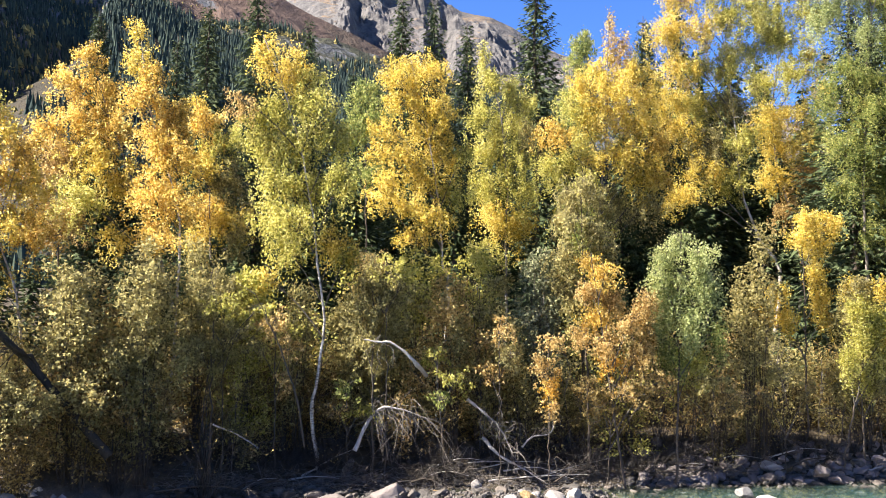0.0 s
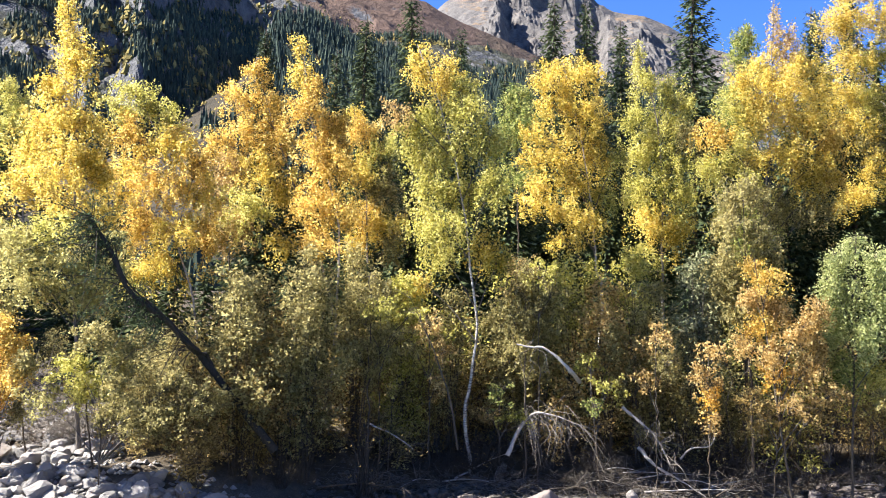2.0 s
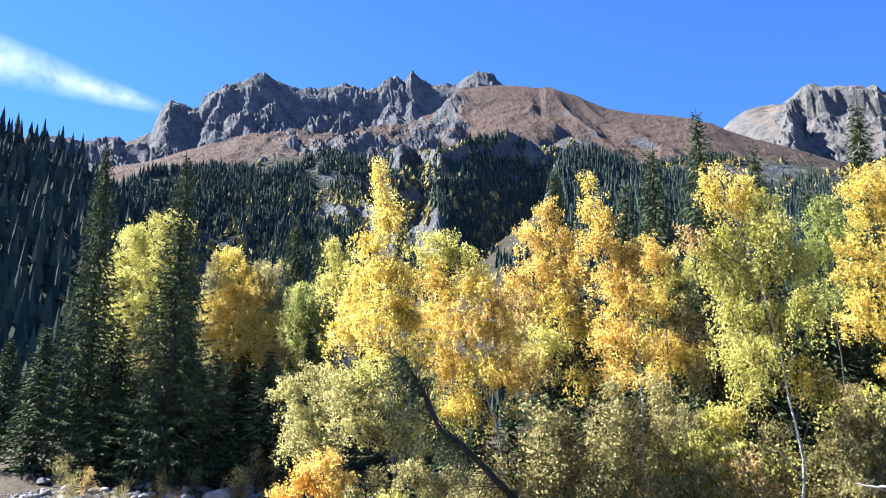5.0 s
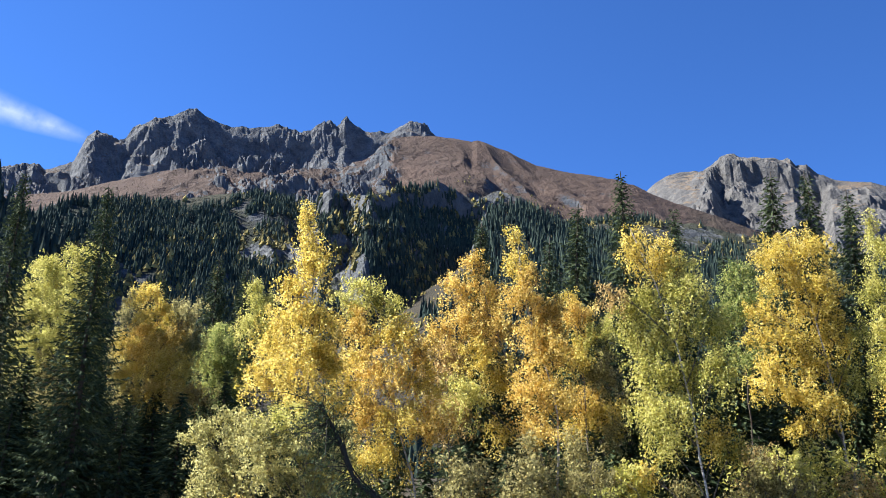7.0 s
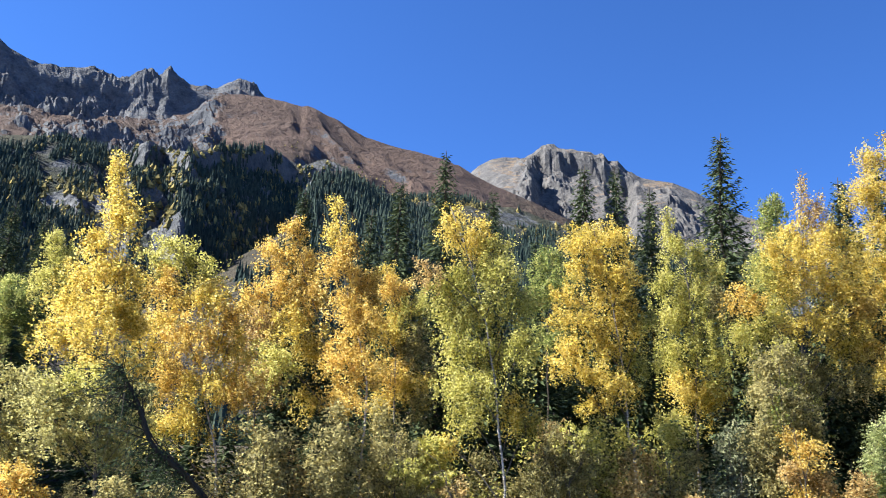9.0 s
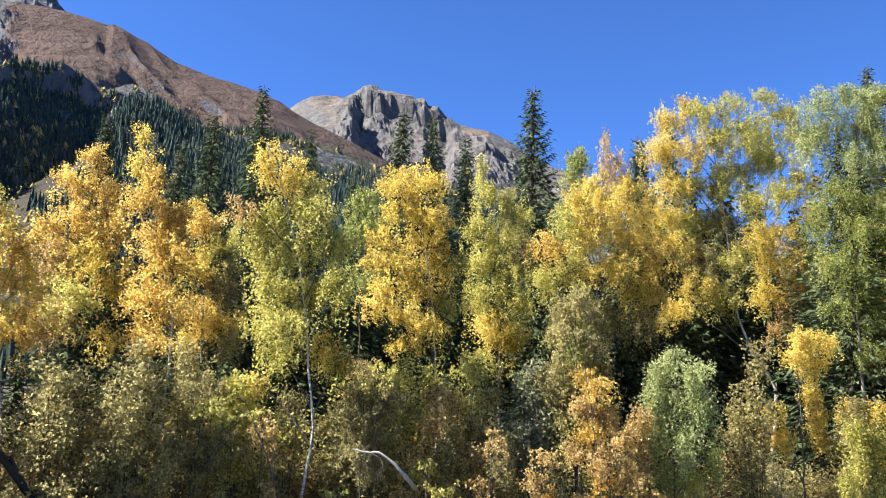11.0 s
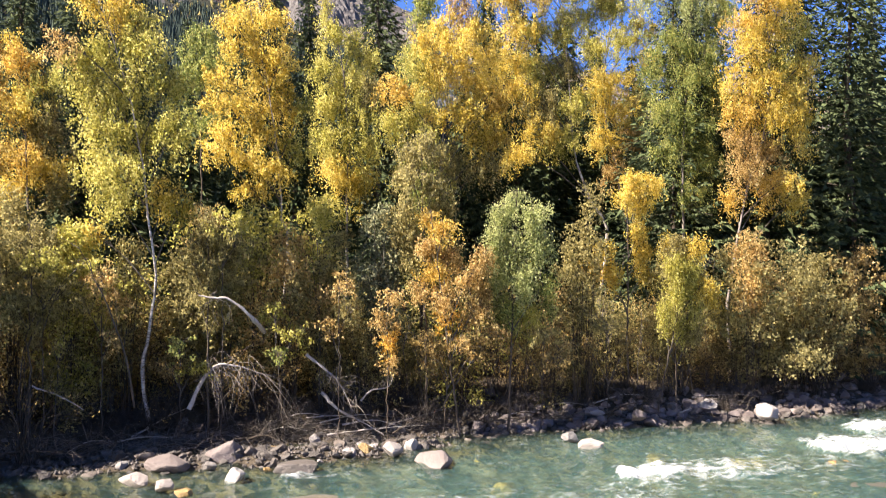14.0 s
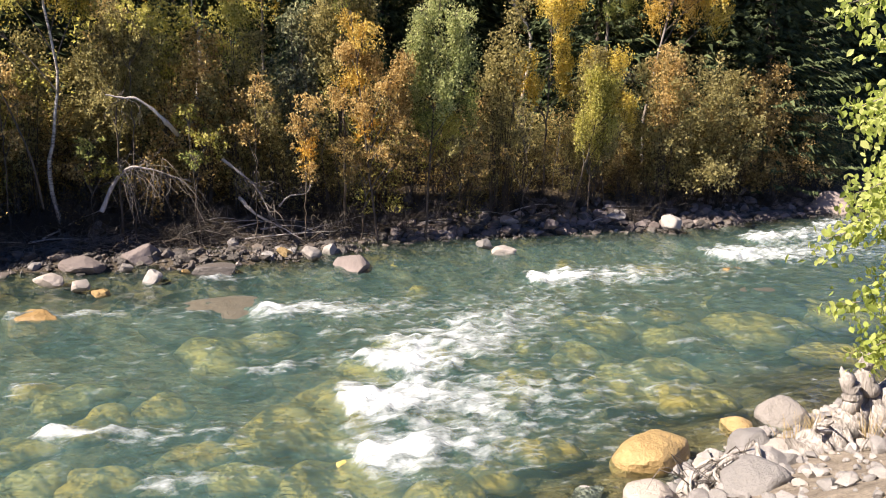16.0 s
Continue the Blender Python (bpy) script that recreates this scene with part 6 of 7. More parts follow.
FAR_BOULDERS = [  # x, y, size, stone, height of its foot (or None), flatness
    (-3.27, 23.86, 0.83, STONE_DARK, 0.01, 0.80, "dark reddish rounded boulder at the far bank"),
    (-2.73, 21.62, 1.85, STONE_RED, -0.07, 0.32, "flat reddish slab at the water's edge"),
    (-3.26, 19.97, 0.77, STONE_PALE, 0.01, 0.60, "whitish boulder in the shallows"),
    (-2.51, 19.44, 0.74, STONE_PALE, 0.02, 0.60, "pale boulder in the shallows"),
    (-2.04, 18.73, 0.52, STONE_OCHRE, 0.03, 0.50, "rusty ochre stone in the shallows"),
    (-1.34, 21.99, 1.2, STONE_RED, -0.04, 0.80, "tall reddish grey boulder at the water's edge"),
    (-1.69, 21.12, 0.41, STONE_PALE, 0.04, 0.70, "small white boulder in the shallows"),
    (-1.03, 19.90, 0.52, STONE, 0.03, 0.90, "grey upright boulder in the shallows"),
    (0.34, 20.64, 1.3, STONE_DARK, -0.06, 0.45, "long dark grey boulder in the shallows"),
    (0.92, 23.51, 0.51, STONE_PALE, 0.03, 0.90, "pale pointed boulder on the dark bank"),
    (1.75, 22.07, 0.42, STONE, 0.04, 0.70, "small grey boulder at the bank"),
    (2.90, 21.92, 0.58, STONE_PALE, 0.03, 0.80, "whitish boulder at the bank"),
    (3.44, 22.50, 0.66, STONE, 0.02, 0.70, "grey rounded boulder at the bank"),
    (3.84, 20.85, 1.75, STONE_RED, -0.07, 0.34, "pinkish flat boulder at the water's edge"),
    (8.21, 21.78, 0.77, STONE_PALE, 0.01, 0.50, "pale flat boulder at the water's edge"),
]
BANK_BOULDERS = [
    (8.02, 22.69, 0.55, STONE, 0.03, 0.70, "grey boulder at the water's edge"),
    (9.47, 27.31, 1.28, STONE, 0.22, 0.50, "broad grey boulder under the bushes"),
    (10.89, 28.50, 0.74, STONE, 0.26, 0.70, "grey boulder under the bushes"),
    (11.68, 28.45, 0.61, STONE_RED, 0.26, 0.80, "reddish boulder under the bushes"),
    (10.78, 24.28, 0.61, STONE_RED, 0.26, 0.70, "low reddish boulder at the bank"),
    (9.68, 25.28, 0.85, STONE_PALE, 0.25, 0.40, "flat pale boulder at the bank"),
    (13.86, 25.76, 0.84, STONE, 0.25, 0.60, "grey boulder in the shade of the bank"),
    (16.85, 27.39, 1.01, STONE_DARK, 0.24, 0.70, "dark boulder in the shade of the bank"),
    (15.10, 24.24, 0.98, STONE, 0.24, 0.60, "grey boulder at the shaded waterline"),
    (-3.79, 21.49, 0.47, STONE, 0.03, 0.70, "grey boulder at the far bank"),
    (-0.46, 21.95, 0.48, STONE_DARK, 0.03, 0.60, "dark wet boulder in the shallows"),
    (2.35, 22.41, 0.42, STONE, 0.03, 0.70, "small grey boulder at the bank"),
    (12.56, 25.76, 0.61, STONE_DARK, 0.26, 0.60, "dark boulder at the shaded bank"),
    (20.31, 29.22, 0.86, STONE_RED, 0.25, 0.70, "reddish boulder on the far bank"),
]
BOULDERS = [
    (-3.03, 17.35, 1.45, STONE_OCHRE, -0.33, 0.5, "wet ochre boulder in the river"),
    (0.45, 17.75, 3.3, STONE_BROWN, -0.555, 0.28, "broad brown-grey slab washed over by the river"),
    (13.2, 16.9, 2.6, STONE_BROWN, -0.56, 0.34, "wide brown boulder just under the water"),
    (13.7, 18.9, 0.8, STONE_OCHRE, -0.18, 0.6, "small ochre boulder in the rapids"),
    (5.8, 9.2, 1.15, STONE_OCHRE, -0.15, 0.75, "ochre boulder by the near bank"),
    (7.5, 9.75, 0.68, STONE_OCHRE, -0.1, 0.7, "orange boulder by the near bank"),
    (8.4, 9.95, 1.0, STONE_PALE, -0.05, 0.6, "white boulder by the near bank"),
    (7.2, 9.0, 0.8, STONE, 0.0, 0.7, "grey boulder by the near bank"),
    (6.6, 8.1, 1.1, STONE, 0.1, 0.7, "grey boulder on the near bank"),
    (5.0, 7.9, 0.95, STONE_PALE, 0.05, 0.6, "white boulder on the near bank"),
    (24.2, 27.7, 1.8, STONE_RED, 0.05, 0.7, "large reddish boulder on the far bank"),
    (6.05, 7.45, 0.8, STONE, 0.34, 0.75, "grey rounded boulder on the near bank"),
    (7.35, 8.75, 0.9, STONE_PALE, 0.02, 0.45, "flat whitish boulder by the near bank"),
    (9.7, 8.8, 0.8, STONE_PALE, 0.35, 0.7, "white boulder beside the stump"),
    (9.9, 9.9, 0.7, STONE_PALE, 0.1, 0.7, "pale boulder beside the stump"),
    (8.1, 8.1, 0.7, STONE, 0.35, 0.6, "grey boulder in dry grass"),
    (-13.4, 18.1, 0.9, STONE_PALE, None, 0.8, "pale angular boulder on the gravel bar"),
    (-12.3, 19.8, 0.8, STONE, None, 0.6, "grey boulder on the gravel bar"),
    (-19, 24, 1.3, STONE, None, 0.7, "grey boulder on the gravel bar"),
]
for k, (x, y, s, mat, z, fl, words) in enumerate(FAR_BOULDERS + BANK_BOULDERS + BOULDERS):
    boulder(x, y, s, mat, 300 + k, words, z, k * 1.1, fl)
rng = np.random.default_rng(5)
for k in range(16):  # sunken stones seen through the water
    x = rng.uniform(-4, 17)
    lo, hi = float(np.interp(x, NEAR_X, NEAR_Y)) + 0.6, float(np.interp(x, FAR_X, FAR_Y)) - 1.2
    y = rng.uniform(lo, hi)
    sunken(x, y, rng.uniform(0.5, 1.3), rng.uniform(-0.48, -0.28), k, "sunken ochre boulder on the river bed")
SUNKEN = [(1.69, 12.09, 1.66), (1.69, 9.95, 1.23), (-1.95, 13.66, 0.86), (-1.43, 12.64, 0.8), (-0.56, 13.01, 0.7), (7.86, 11.92, 0.9), (8.36, 13.13, 0.85), (5.46, 12.95, 1.0), (-2.05, 10.78, 0.81), (-1.3, 10.61, 0.79), (3.64, 15.2, 0.83), (2.74, 13.92, 0.76), (2.2, 13.07, 1.07), (0.26, 15.49, 1.23), (1.23, 16.0, 0.85), (8.34, 15.89, 1.1), (6.96, 12.24, 0.88), (11.77, 15.28, 1.51), (14.19, 16.03, 1.29), (15.13, 15.62, 1.5), (8.2, 11.59, 0.76), (4.61, 10.35, 0.73), (3.18, 9.31, 0.65), (0.5, 10.37, 0.68), (-0.06, 11.17, 0.62), (-2.58, 14.03, 0.64), (-2.48, 11.69, 0.65), (7.02, 14.21, 0.84), (3.68, 9.66, 0.58), (9.4, 14.88, 0.92), (12.26, 13.22, 0.94), (2.72, 9.26, 0.73)]
for k, (x, y, s) in enumerate(SUNKEN):
    sunken(x, y, s, -0.12 if s > 1.1 else -0.17, k + 3, "ochre boulder just under the water surface")

loose = [stone_mesh("stone", 400 + k, STONE, 2, 0.68) for k in range(9)]
loose_ochre = [stone_mesh("stone", 430 + k, STONE_OCHRE, 2, 0.5) for k in range(2)]
loose_dark = [stone_mesh("stone", 420 + k, STONE_DARK, 2, 0.68) for k in range(5)]


def stone(x, y, s, me, turn, words, group):
    ob = new("stone", me)
    ob.matrix_basis = Matrix.LocRotScale((x, y, ground_at(x, y) + 0.14 * s), Euler((rng.normal(0, 0.25), rng.normal(0, 0.25), turn)), (s, s, s * rng.uniform(0.8, 1.15)))
    tagged(ob, words, "stone", group)


for k in range(175):  # gravel bar upstream
    d = rng.uniform(0, 1) ** 1.4
    x = -8.5 - 20 * d + rng.normal(0, 1.5)
    y = float(np.interp(x, FAR_X, FAR_Y)) + rng.uniform(-0.6, 3.2 + 12 * d)
    if x > -13 and y > 20.5:
        continue
    stone(x, y, rng.uniform(0.4, 0.95) * (1 + 0.5 * d), loose[k % 9], k * 0.9, "rounded pale grey river stone on the gravel bar", "stones of the gravel bar")
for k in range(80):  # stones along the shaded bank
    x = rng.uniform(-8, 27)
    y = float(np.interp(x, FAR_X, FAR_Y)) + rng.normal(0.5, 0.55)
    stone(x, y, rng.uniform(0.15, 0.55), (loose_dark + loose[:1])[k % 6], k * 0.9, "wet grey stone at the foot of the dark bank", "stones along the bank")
for k in range(36):  # shallows off the far bank
    x, y = rng.normal(0.8, 4.0), rng.uniform(19.6, 23.2)
    stone(x, y, rng.uniform(0.18, 0.6), (loose_dark + loose[:2] + loose_ochre[:1])[k % 8], k * 0.9, "stone standing in the shallows", "stones in the shallows")
for k in range(28):
    x = rng.uniform(4.2, 13)
    y = float(np.interp(x, NEAR_X, NEAR_Y)) + rng.normal(-0.7, 0.6)
    stone(x, y, rng.uniform(0.12, 0.5), loose[k % 9], k * 0.9, "pale stone on the near bank", "stones on the near bank")


def stone_field(name, label, x, y, size, kinds, mat, seed):
    """Uncountable loose stones joined into one mesh."""
    rng = np.random.default_rng(seed)
    shapes = []
    for me in kinds:
        v = np.empty(len(me.vertices) * 3, np.float32)
        me.vertices.foreach_get("co", v)
        shapes.append((v.reshape(-1, 3), np.array([p.vertices[:] for p in me.polygons])))
    z = land(x, y)
    vs, fs, off = [], [], 0
    for k in range(len(x)):
        v, f = shapes[k % len(shapes)]
        a = rng.uniform(0, 6.28)
        c, q = math.cos(a), math.sin(a)
        w = v @ np.array([(c, -q, 0), (q, c, 0.15), (0.1, 0, 1)]) * size[k] + (x[k], y[k], z[k] + 0.15 * size[k])
        vs.append(w), fs.append(f + off)
        off += len(v)
    tagged(new(name, mesh_of(name, np.vstack(vs), np.vstack(fs), mat, False)), label, "stones", kind="stuff")


n = 2600
d = rng.uniform(0, 1, n) ** 1.3
x = -8.5 - 24 * d + rng.normal(0, 1.5, n)
y = np.interp(x, FAR_X, FAR_Y) + rng.uniform(-0.7, 1, n) * (3 + 15 * d)
ok = ((x < -13.5) | (y < 20.3)) & (y > np.interp(x, FAR_X, FAR_Y) - 0.8)
stone_field("loose_stones", "rounded grey stones heaped on the gravel bar", x[ok], y[ok], (rng.uniform(0.18, 0.58, n) * (1 + 0.5 * d))[ok], loose, STONE_LOOSE, 31)
n = 900
x = rng.uniform(-8, 28, n)
y = np.interp(x, FAR_X, FAR_Y) + rng.normal(-0.1, 0.9, n)
ok = (np.abs(x + 0.5) > 5.5) | (rng.uniform(0, 1, n) < 0.35)
x, y, n = x[ok], y[ok], int(ok.sum())
stone_field("bank_stones", "wet stones heaped along the bank, toned dark for its shade", x, y, rng.uniform(0.12, 0.5, n), loose_dark, STONE_LOOSE_DARK, 32)
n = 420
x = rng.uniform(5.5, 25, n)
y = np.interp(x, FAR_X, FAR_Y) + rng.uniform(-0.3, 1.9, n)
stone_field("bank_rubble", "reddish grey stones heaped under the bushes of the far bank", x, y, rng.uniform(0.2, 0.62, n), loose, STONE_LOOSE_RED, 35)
n = 300
x, y = rng.normal(-0.6, 3.6, n), rng.uniform(18.4, 23.2, n)
stone_field("shallow_stones", "small wet brown stones lying in the shallows", x, y, rng.uniform(0.10, 0.42, n), loose_dark + loose[:2], STONE_LOOSE_DARK, 34)
n = 1500
x = rng.uniform(4.0, 12, n)
y = np.interp(x, NEAR_X, NEAR_Y) - np.abs(rng.normal(0.3, 1.3, n)) + 0.3
stone_field("near_stones", "pale stones on the near bank", x, y, 0.04 + 0.26 * rng.uniform(0, 1, n) ** 2, loose, STONE_LOOSE, 33)


def pebbles(name, label, spots, mat, seed):
    """Uncountable small stones as one mesh of squashed octahedra."""
    rng = np.random.default_rng(seed)
    n = len(spots)
    o = np.array([(1, 0, 0), (0, 1, 0), (-1, 0, 0), (0, -1, 0), (0, 0, 0.7), (0, 0, -0.5)], float) * 0.5
    v = spots[:, None, :3] + o[None] * spots[:, 3][:, None, None] * rng.uniform(0.6, 1.3, (n, 6, 1))
    f = np.array([(0, 1, 4), (1, 2, 4), (2, 3, 4), (3, 0, 4), (1, 0, 5), (2, 1, 5), (3, 2, 5), (0, 3, 5)])
    tagged(new(name, mesh_of(name, v.reshape(-1, 3), (np.arange(n)[:, None, None] * 6 + f).reshape(-1, 3), mat, False)), label, "gravel", kind="stuff")


n = 6500
x = rng.uniform(-34, -7.5, n)
y = np.interp(x, FAR_X, FAR_Y) + rng.uniform(-0.8, 16, n) * rng.uniform(0.2, 1, n)
pebbles("gravel", "grey river gravel on the bar", np.stack([x, y, land(x, y) + 0.02, rng.uniform(0.08, 0.30, n)], -1)[(x < -13) | (y < 21)], STONE_LOOSE, 1)
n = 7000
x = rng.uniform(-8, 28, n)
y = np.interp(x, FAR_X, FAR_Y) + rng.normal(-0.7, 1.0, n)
pebbles("gravel", "wet gravel along the bank, toned dark for its shade", np.stack([x, y, land(x, y) + 0.01, rng.uniform(0.05, 0.2, n)], -1), STONE_LOOSE_DARK, 2)

# ---- driftwood ----


def log(points, r0, r1, mat, label, name="driftwood_log", category="driftwood", twigs=0, drop=(0, 0, -1), length=0.8, seed=0, sides=8):
    rng = np.random.default_rng(seed)
    p = np.asarray(points, float)
    t = Tubes()
    line = bent(p - p[0], 16)
    line[1:] += np.cumsum(rng.normal(0, 0.16 * r0 + 0.004, (15, 3)), 0) * 0.6
    t.add(line, r0 * 0.8, r1 * 0.6, sides, 0.16, rng)
    ob = base_at(name, *p[0], label, category)
    part("stem", t.mesh("log", mat), ob)
    if twigs:
        w = Tubes()
        for k in range(twigs):
            q = line[rng.integers(5, 16)]
            d = np.array(drop) + rng.normal(0, 0.55, 3)
            d = d / np.linalg.norm(d) * length * rng.uniform(0.4, 1.25)
            side = rng.normal(0, 0.16, 3)
            e = q + d
            w.add(bent([q, q + d * 0.5 + side + (0, 0, 0.14), e], 6), 0.011, 0.003, 3)
            if k % 2:
                w.add([q + d * 0.5 + side + (0, 0, 0.14), e + rng.normal(0, 0.22, 3)], 0.006, 0.002, 3)
        tagged(part("twig", w.mesh("dead_twig", BARK_GREY if twigs > 30 else BARK_TWIG), ob, "bare grey dead twigs"), kind="stuff")
    return ob


log([(-2.44, 23.53, 1.06), (-2.11, 23.7, 1.76), (-1.72, 23.8, 2.17), (-1.22, 23.83, 2.15), (-0.44, 23.87, 1.89)], 0.085, 0.02, DRIFTWOOD, "bleached bent birch stem with hanging dead twigs", twigs=64, drop=(0.35, -0.2, -0.8), length=1.25, seed=1)
log([(0.69, 24.19, 2.4), (1.25, 24.05, 1.98), (1.65, 24.02, 1.58), (1.99, 23.86, 0.91)], 0.065, 0.02, DRIFTWOOD, "bleached fallen branch with dead twigs", twigs=40, drop=(0.5, -0.2, -0.8), length=0.9, seed=2)
log([(1.15, 24.5, 1.26), (1.5, 24.1, 0.92), (2.06, 24.06, 0.57), (2.88, 23.92, 0.11)], 0.07, 0.03, DRIFTWOOD, "bleached log lying down the bank", twigs=8, seed=3)
log([(-0.48, 24.18, 3.07), (-0.71, 23.10, 3.45), (-1.04, 22.99, 3.78), (-1.47, 22.99, 4.07), (-1.81, 22.99, 4.10), (-2.18, 22.99, 4.17)], 0.085, 0.03, DRIFTWOOD, "broken white birch stem leaning out of the bushes", twigs=6, seed=4)
log([(2.26, 24.3, 1.04), (2.54, 24.16, 1.35), (3.02, 24.1, 1.47), (3.22, 24.09, 1.78)], 0.045, 0.015, DRIFTWOOD, "short bleached forked branch", twigs=8, drop=(0.4, 0, 0.6), length=0.4, seed=5)


def leaning_spruce():
    """A half-fallen spruce top, dark and shaggy, propped in the willow."""
    rng = np.random.default_rng(66)
    pts = np.array([(-8.35, 21.3, 1.3), (-10.07, 20.60, 3.66), (-10.11, 20.00, 4.01), (-10.41, 19.00, 4.79), (-10.97, 18.40, 5.41), (-11.35, 18.20, 6.32), (-11.63, 18.10, 6.80), (-11.85, 18.10, 7.16)])
    tree = base_at("leaning_spruce", *pts[0], "dark half-fallen dead spruce leaning into the willow", "dead tree")
    line = bent(pts - pts[0], 30)
    t = Tubes()
    t.add(line, 0.12, 0.03, 8, 0.12, rng)
    t.add(line[4:24] + (0.16, 0.1, -0.12) + 0.05 * np.sin(np.arange(20) * 0.7)[:, None], 0.045, 0.012, 6, 0.1, rng)
    part("trunk", t.mesh("leaning_trunk", BARK_BLACK), tree)
    w, at = Tubes(), []
    for k in range(170):
        q = line[rng.integers(7, 30)]
        d = np.array((-0.6, -0.1, -0.35)) + rng.normal(0, 0.6, 3)
        d = d / np.linalg.norm(d) * (rng.uniform(0.3, 1.0) if k % 5 else rng.uniform(1.0, 2.4))
        c = bent([q, q + d * 0.5 + (0, 0, 0.1), q + d - (0, 0, 0.1)], 7)
        w.add(c, 0.016, 0.004, 3)
        if q[2] > 3.4:
            at += [c[rng.integers(2, 7)] + rng.normal(0, 0.08, 3) for _ in range(36)]
    tagged(part("branch", w.mesh("dead_branch", BARK_BLACK), tree, "bare dark branches"), kind="stuff")
    part("needles", leaf_mesh("leaning_needles", np.array(at), 0.075, LEAF["needle"], rng, 0.6, 0.5), tree, "sparse dark needles")


leaning_spruce()
for k in range(34):  # thin bare stems standing in the thicket
    x = rng.uniform(-8, 16)
    y = float(np.interp(x, FAR_X, FAR_Y)) + rng.uniform(1.2, 2.6)
    z, tall, a = ground_at(x, y), rng.uniform(2.0, 5.0), rng.normal(0, 0.7)
    log([(x, y, z - 0.05), (x + 0.2 * a, y, z + 0.5 * tall), (x + 0.6 * a, y + 0.1, z + tall)], rng.uniform(0.016, 0.032), 0.008, BARK_TWIG, "thin bare grey sapling standing in the thicket", "bare_sapling", "sapling", 9, (0.1 * a, -0.1, 0.8), 0.8, 900 + k, 5)
log([(-3.81, 23.38, 1.19), (-3.98, 23.35, 2.36), (-4.28, 23.3, 3.39), (-4.59, 23.24, 4.29), (-5.1, 23.14, 5.41)], 0.045, 0.012, BARK_DARK, "thin dark leaning dead sapling", "dead_sapling", "sapling", twigs=10, drop=(-0.3, 0, 0.8), length=0.6, seed=7)
log([(-6.27, 23.16, 1.84), (-5.67, 23.29, 1.56), (-5.01, 23.22, 1.18)], 0.035, 0.02, DRIFTWOOD, "bleached stick on the bank", twigs=5, seed=8)
for k in range(46):  # tangle of flood wood at the foot of the bank
    x = rng.uniform(-8.5, 3.2) if k < 30 else rng.uniform(2.5, 16)
    y = float(np.interp(x, FAR_X, FAR_Y)) + rng.uniform(0.1, 1.3)
    z = ground_at(x, y) + 0.10
    ln, a = rng.uniform(1.0, 2.8), rng.normal(0, 0.4)
    q = (x + ln * math.cos(a), y + ln * math.sin(a) * 0.5)
    zz = ground_at(*q) + rng.uniform(0.05, 0.4)
    log([(x, y, z), ((x + q[0]) / 2, (y + q[1]) / 2, (z + zz) / 2 + rng.uniform(0, 0.2)), (*q, zz)], rng.uniform(0.018, 0.045), 0.008, BARK_DARK if k % 3 else DRIFTWOOD, "thin grey flood-swept branch", twigs=7, drop=(0.3, -0.2, 0.2), length=0.5, seed=20 + k, sides=5)



def brush_heap(seed, n=120, wide=0.9, tall=1.0, mat=SHADED_BRUSH):
    """A heap of thin dead twigs swept against the bank."""
    rng = np.random.default_rng(seed)
    t = Tubes()
    for _ in range(n):
        a, b = rng.uniform(0, 6.28), rng.uniform(0, 6.28)
        p = np.array([wide * math.cos(a) * rng.uniform(0, 1), 0.6 * wide * math.sin(a) * rng.uniform(0, 1), rng.uniform(0, 0.45 * tall)])
        d = np.array([math.cos(b), 0.6 * math.sin(b), rng.normal(0.25, 0.4)]) * rng.uniform(0.4, 1.3) * tall
        q = p + d * 0.5 + rng.normal(0, 0.10, 3) + (0, 0, 0.12)
        e = p + d + (0, 0, -0.15)
        q[2], e[2] = max(q[2], 0.03), max(e[2], 0.02)
        t.add(bent([p, q, e], 4), rng.uniform(0.005, 0.013), 0.002, 3)
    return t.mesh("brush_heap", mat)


heaps = [brush_heap(700 + k) for k in range(5)]
heaps_grey = [brush_heap(710 + k, 170, 1.0, 1.0, BARK_GREY) for k in range(2)]
for k in range(34):
    x = rng.uniform(-9.5, 26) if k < 20 else rng.uniform(-4.5, 4.5)
    y = float(np.interp(x, FAR_X, FAR_Y)) + rng.uniform(0.5, 1.8)
    ob = new("brushwood", heaps[k % 5])
    s = rng.uniform(0.5, 1.0)
    ob.matrix_basis = Matrix.LocRotScale((x, y, ground_at(x, y) - 0.02), Euler((0, 0, rng.uniform(0, 6.28))), (s, s, s))
    tagged(ob, "heap of thin dead twigs toned dark for the bank's shade", "brushwood", kind="stuff")

for k, (x, y) in enumerate([(-16.0, 22.7), (-15.9, 23.8), (-17.8, 24.3), (-14.4, 23.3), (-20.6, 27.4), (-66.3, 70.5), (-42.3, 48.2)]):  # grey dead brush where the gravel meets the willows
    ob = new("brushwood", heaps_grey[k % 2])
    ob.matrix_basis = Matrix.LocRotScale((x, y, ground_at(x, y) - 0.02), Euler((0, 0, k * 1.7)), (1.25, 1.25, 1.15))
    tagged(ob, "heap of grey dead twigs on the gravel", "brushwood", kind="stuff")

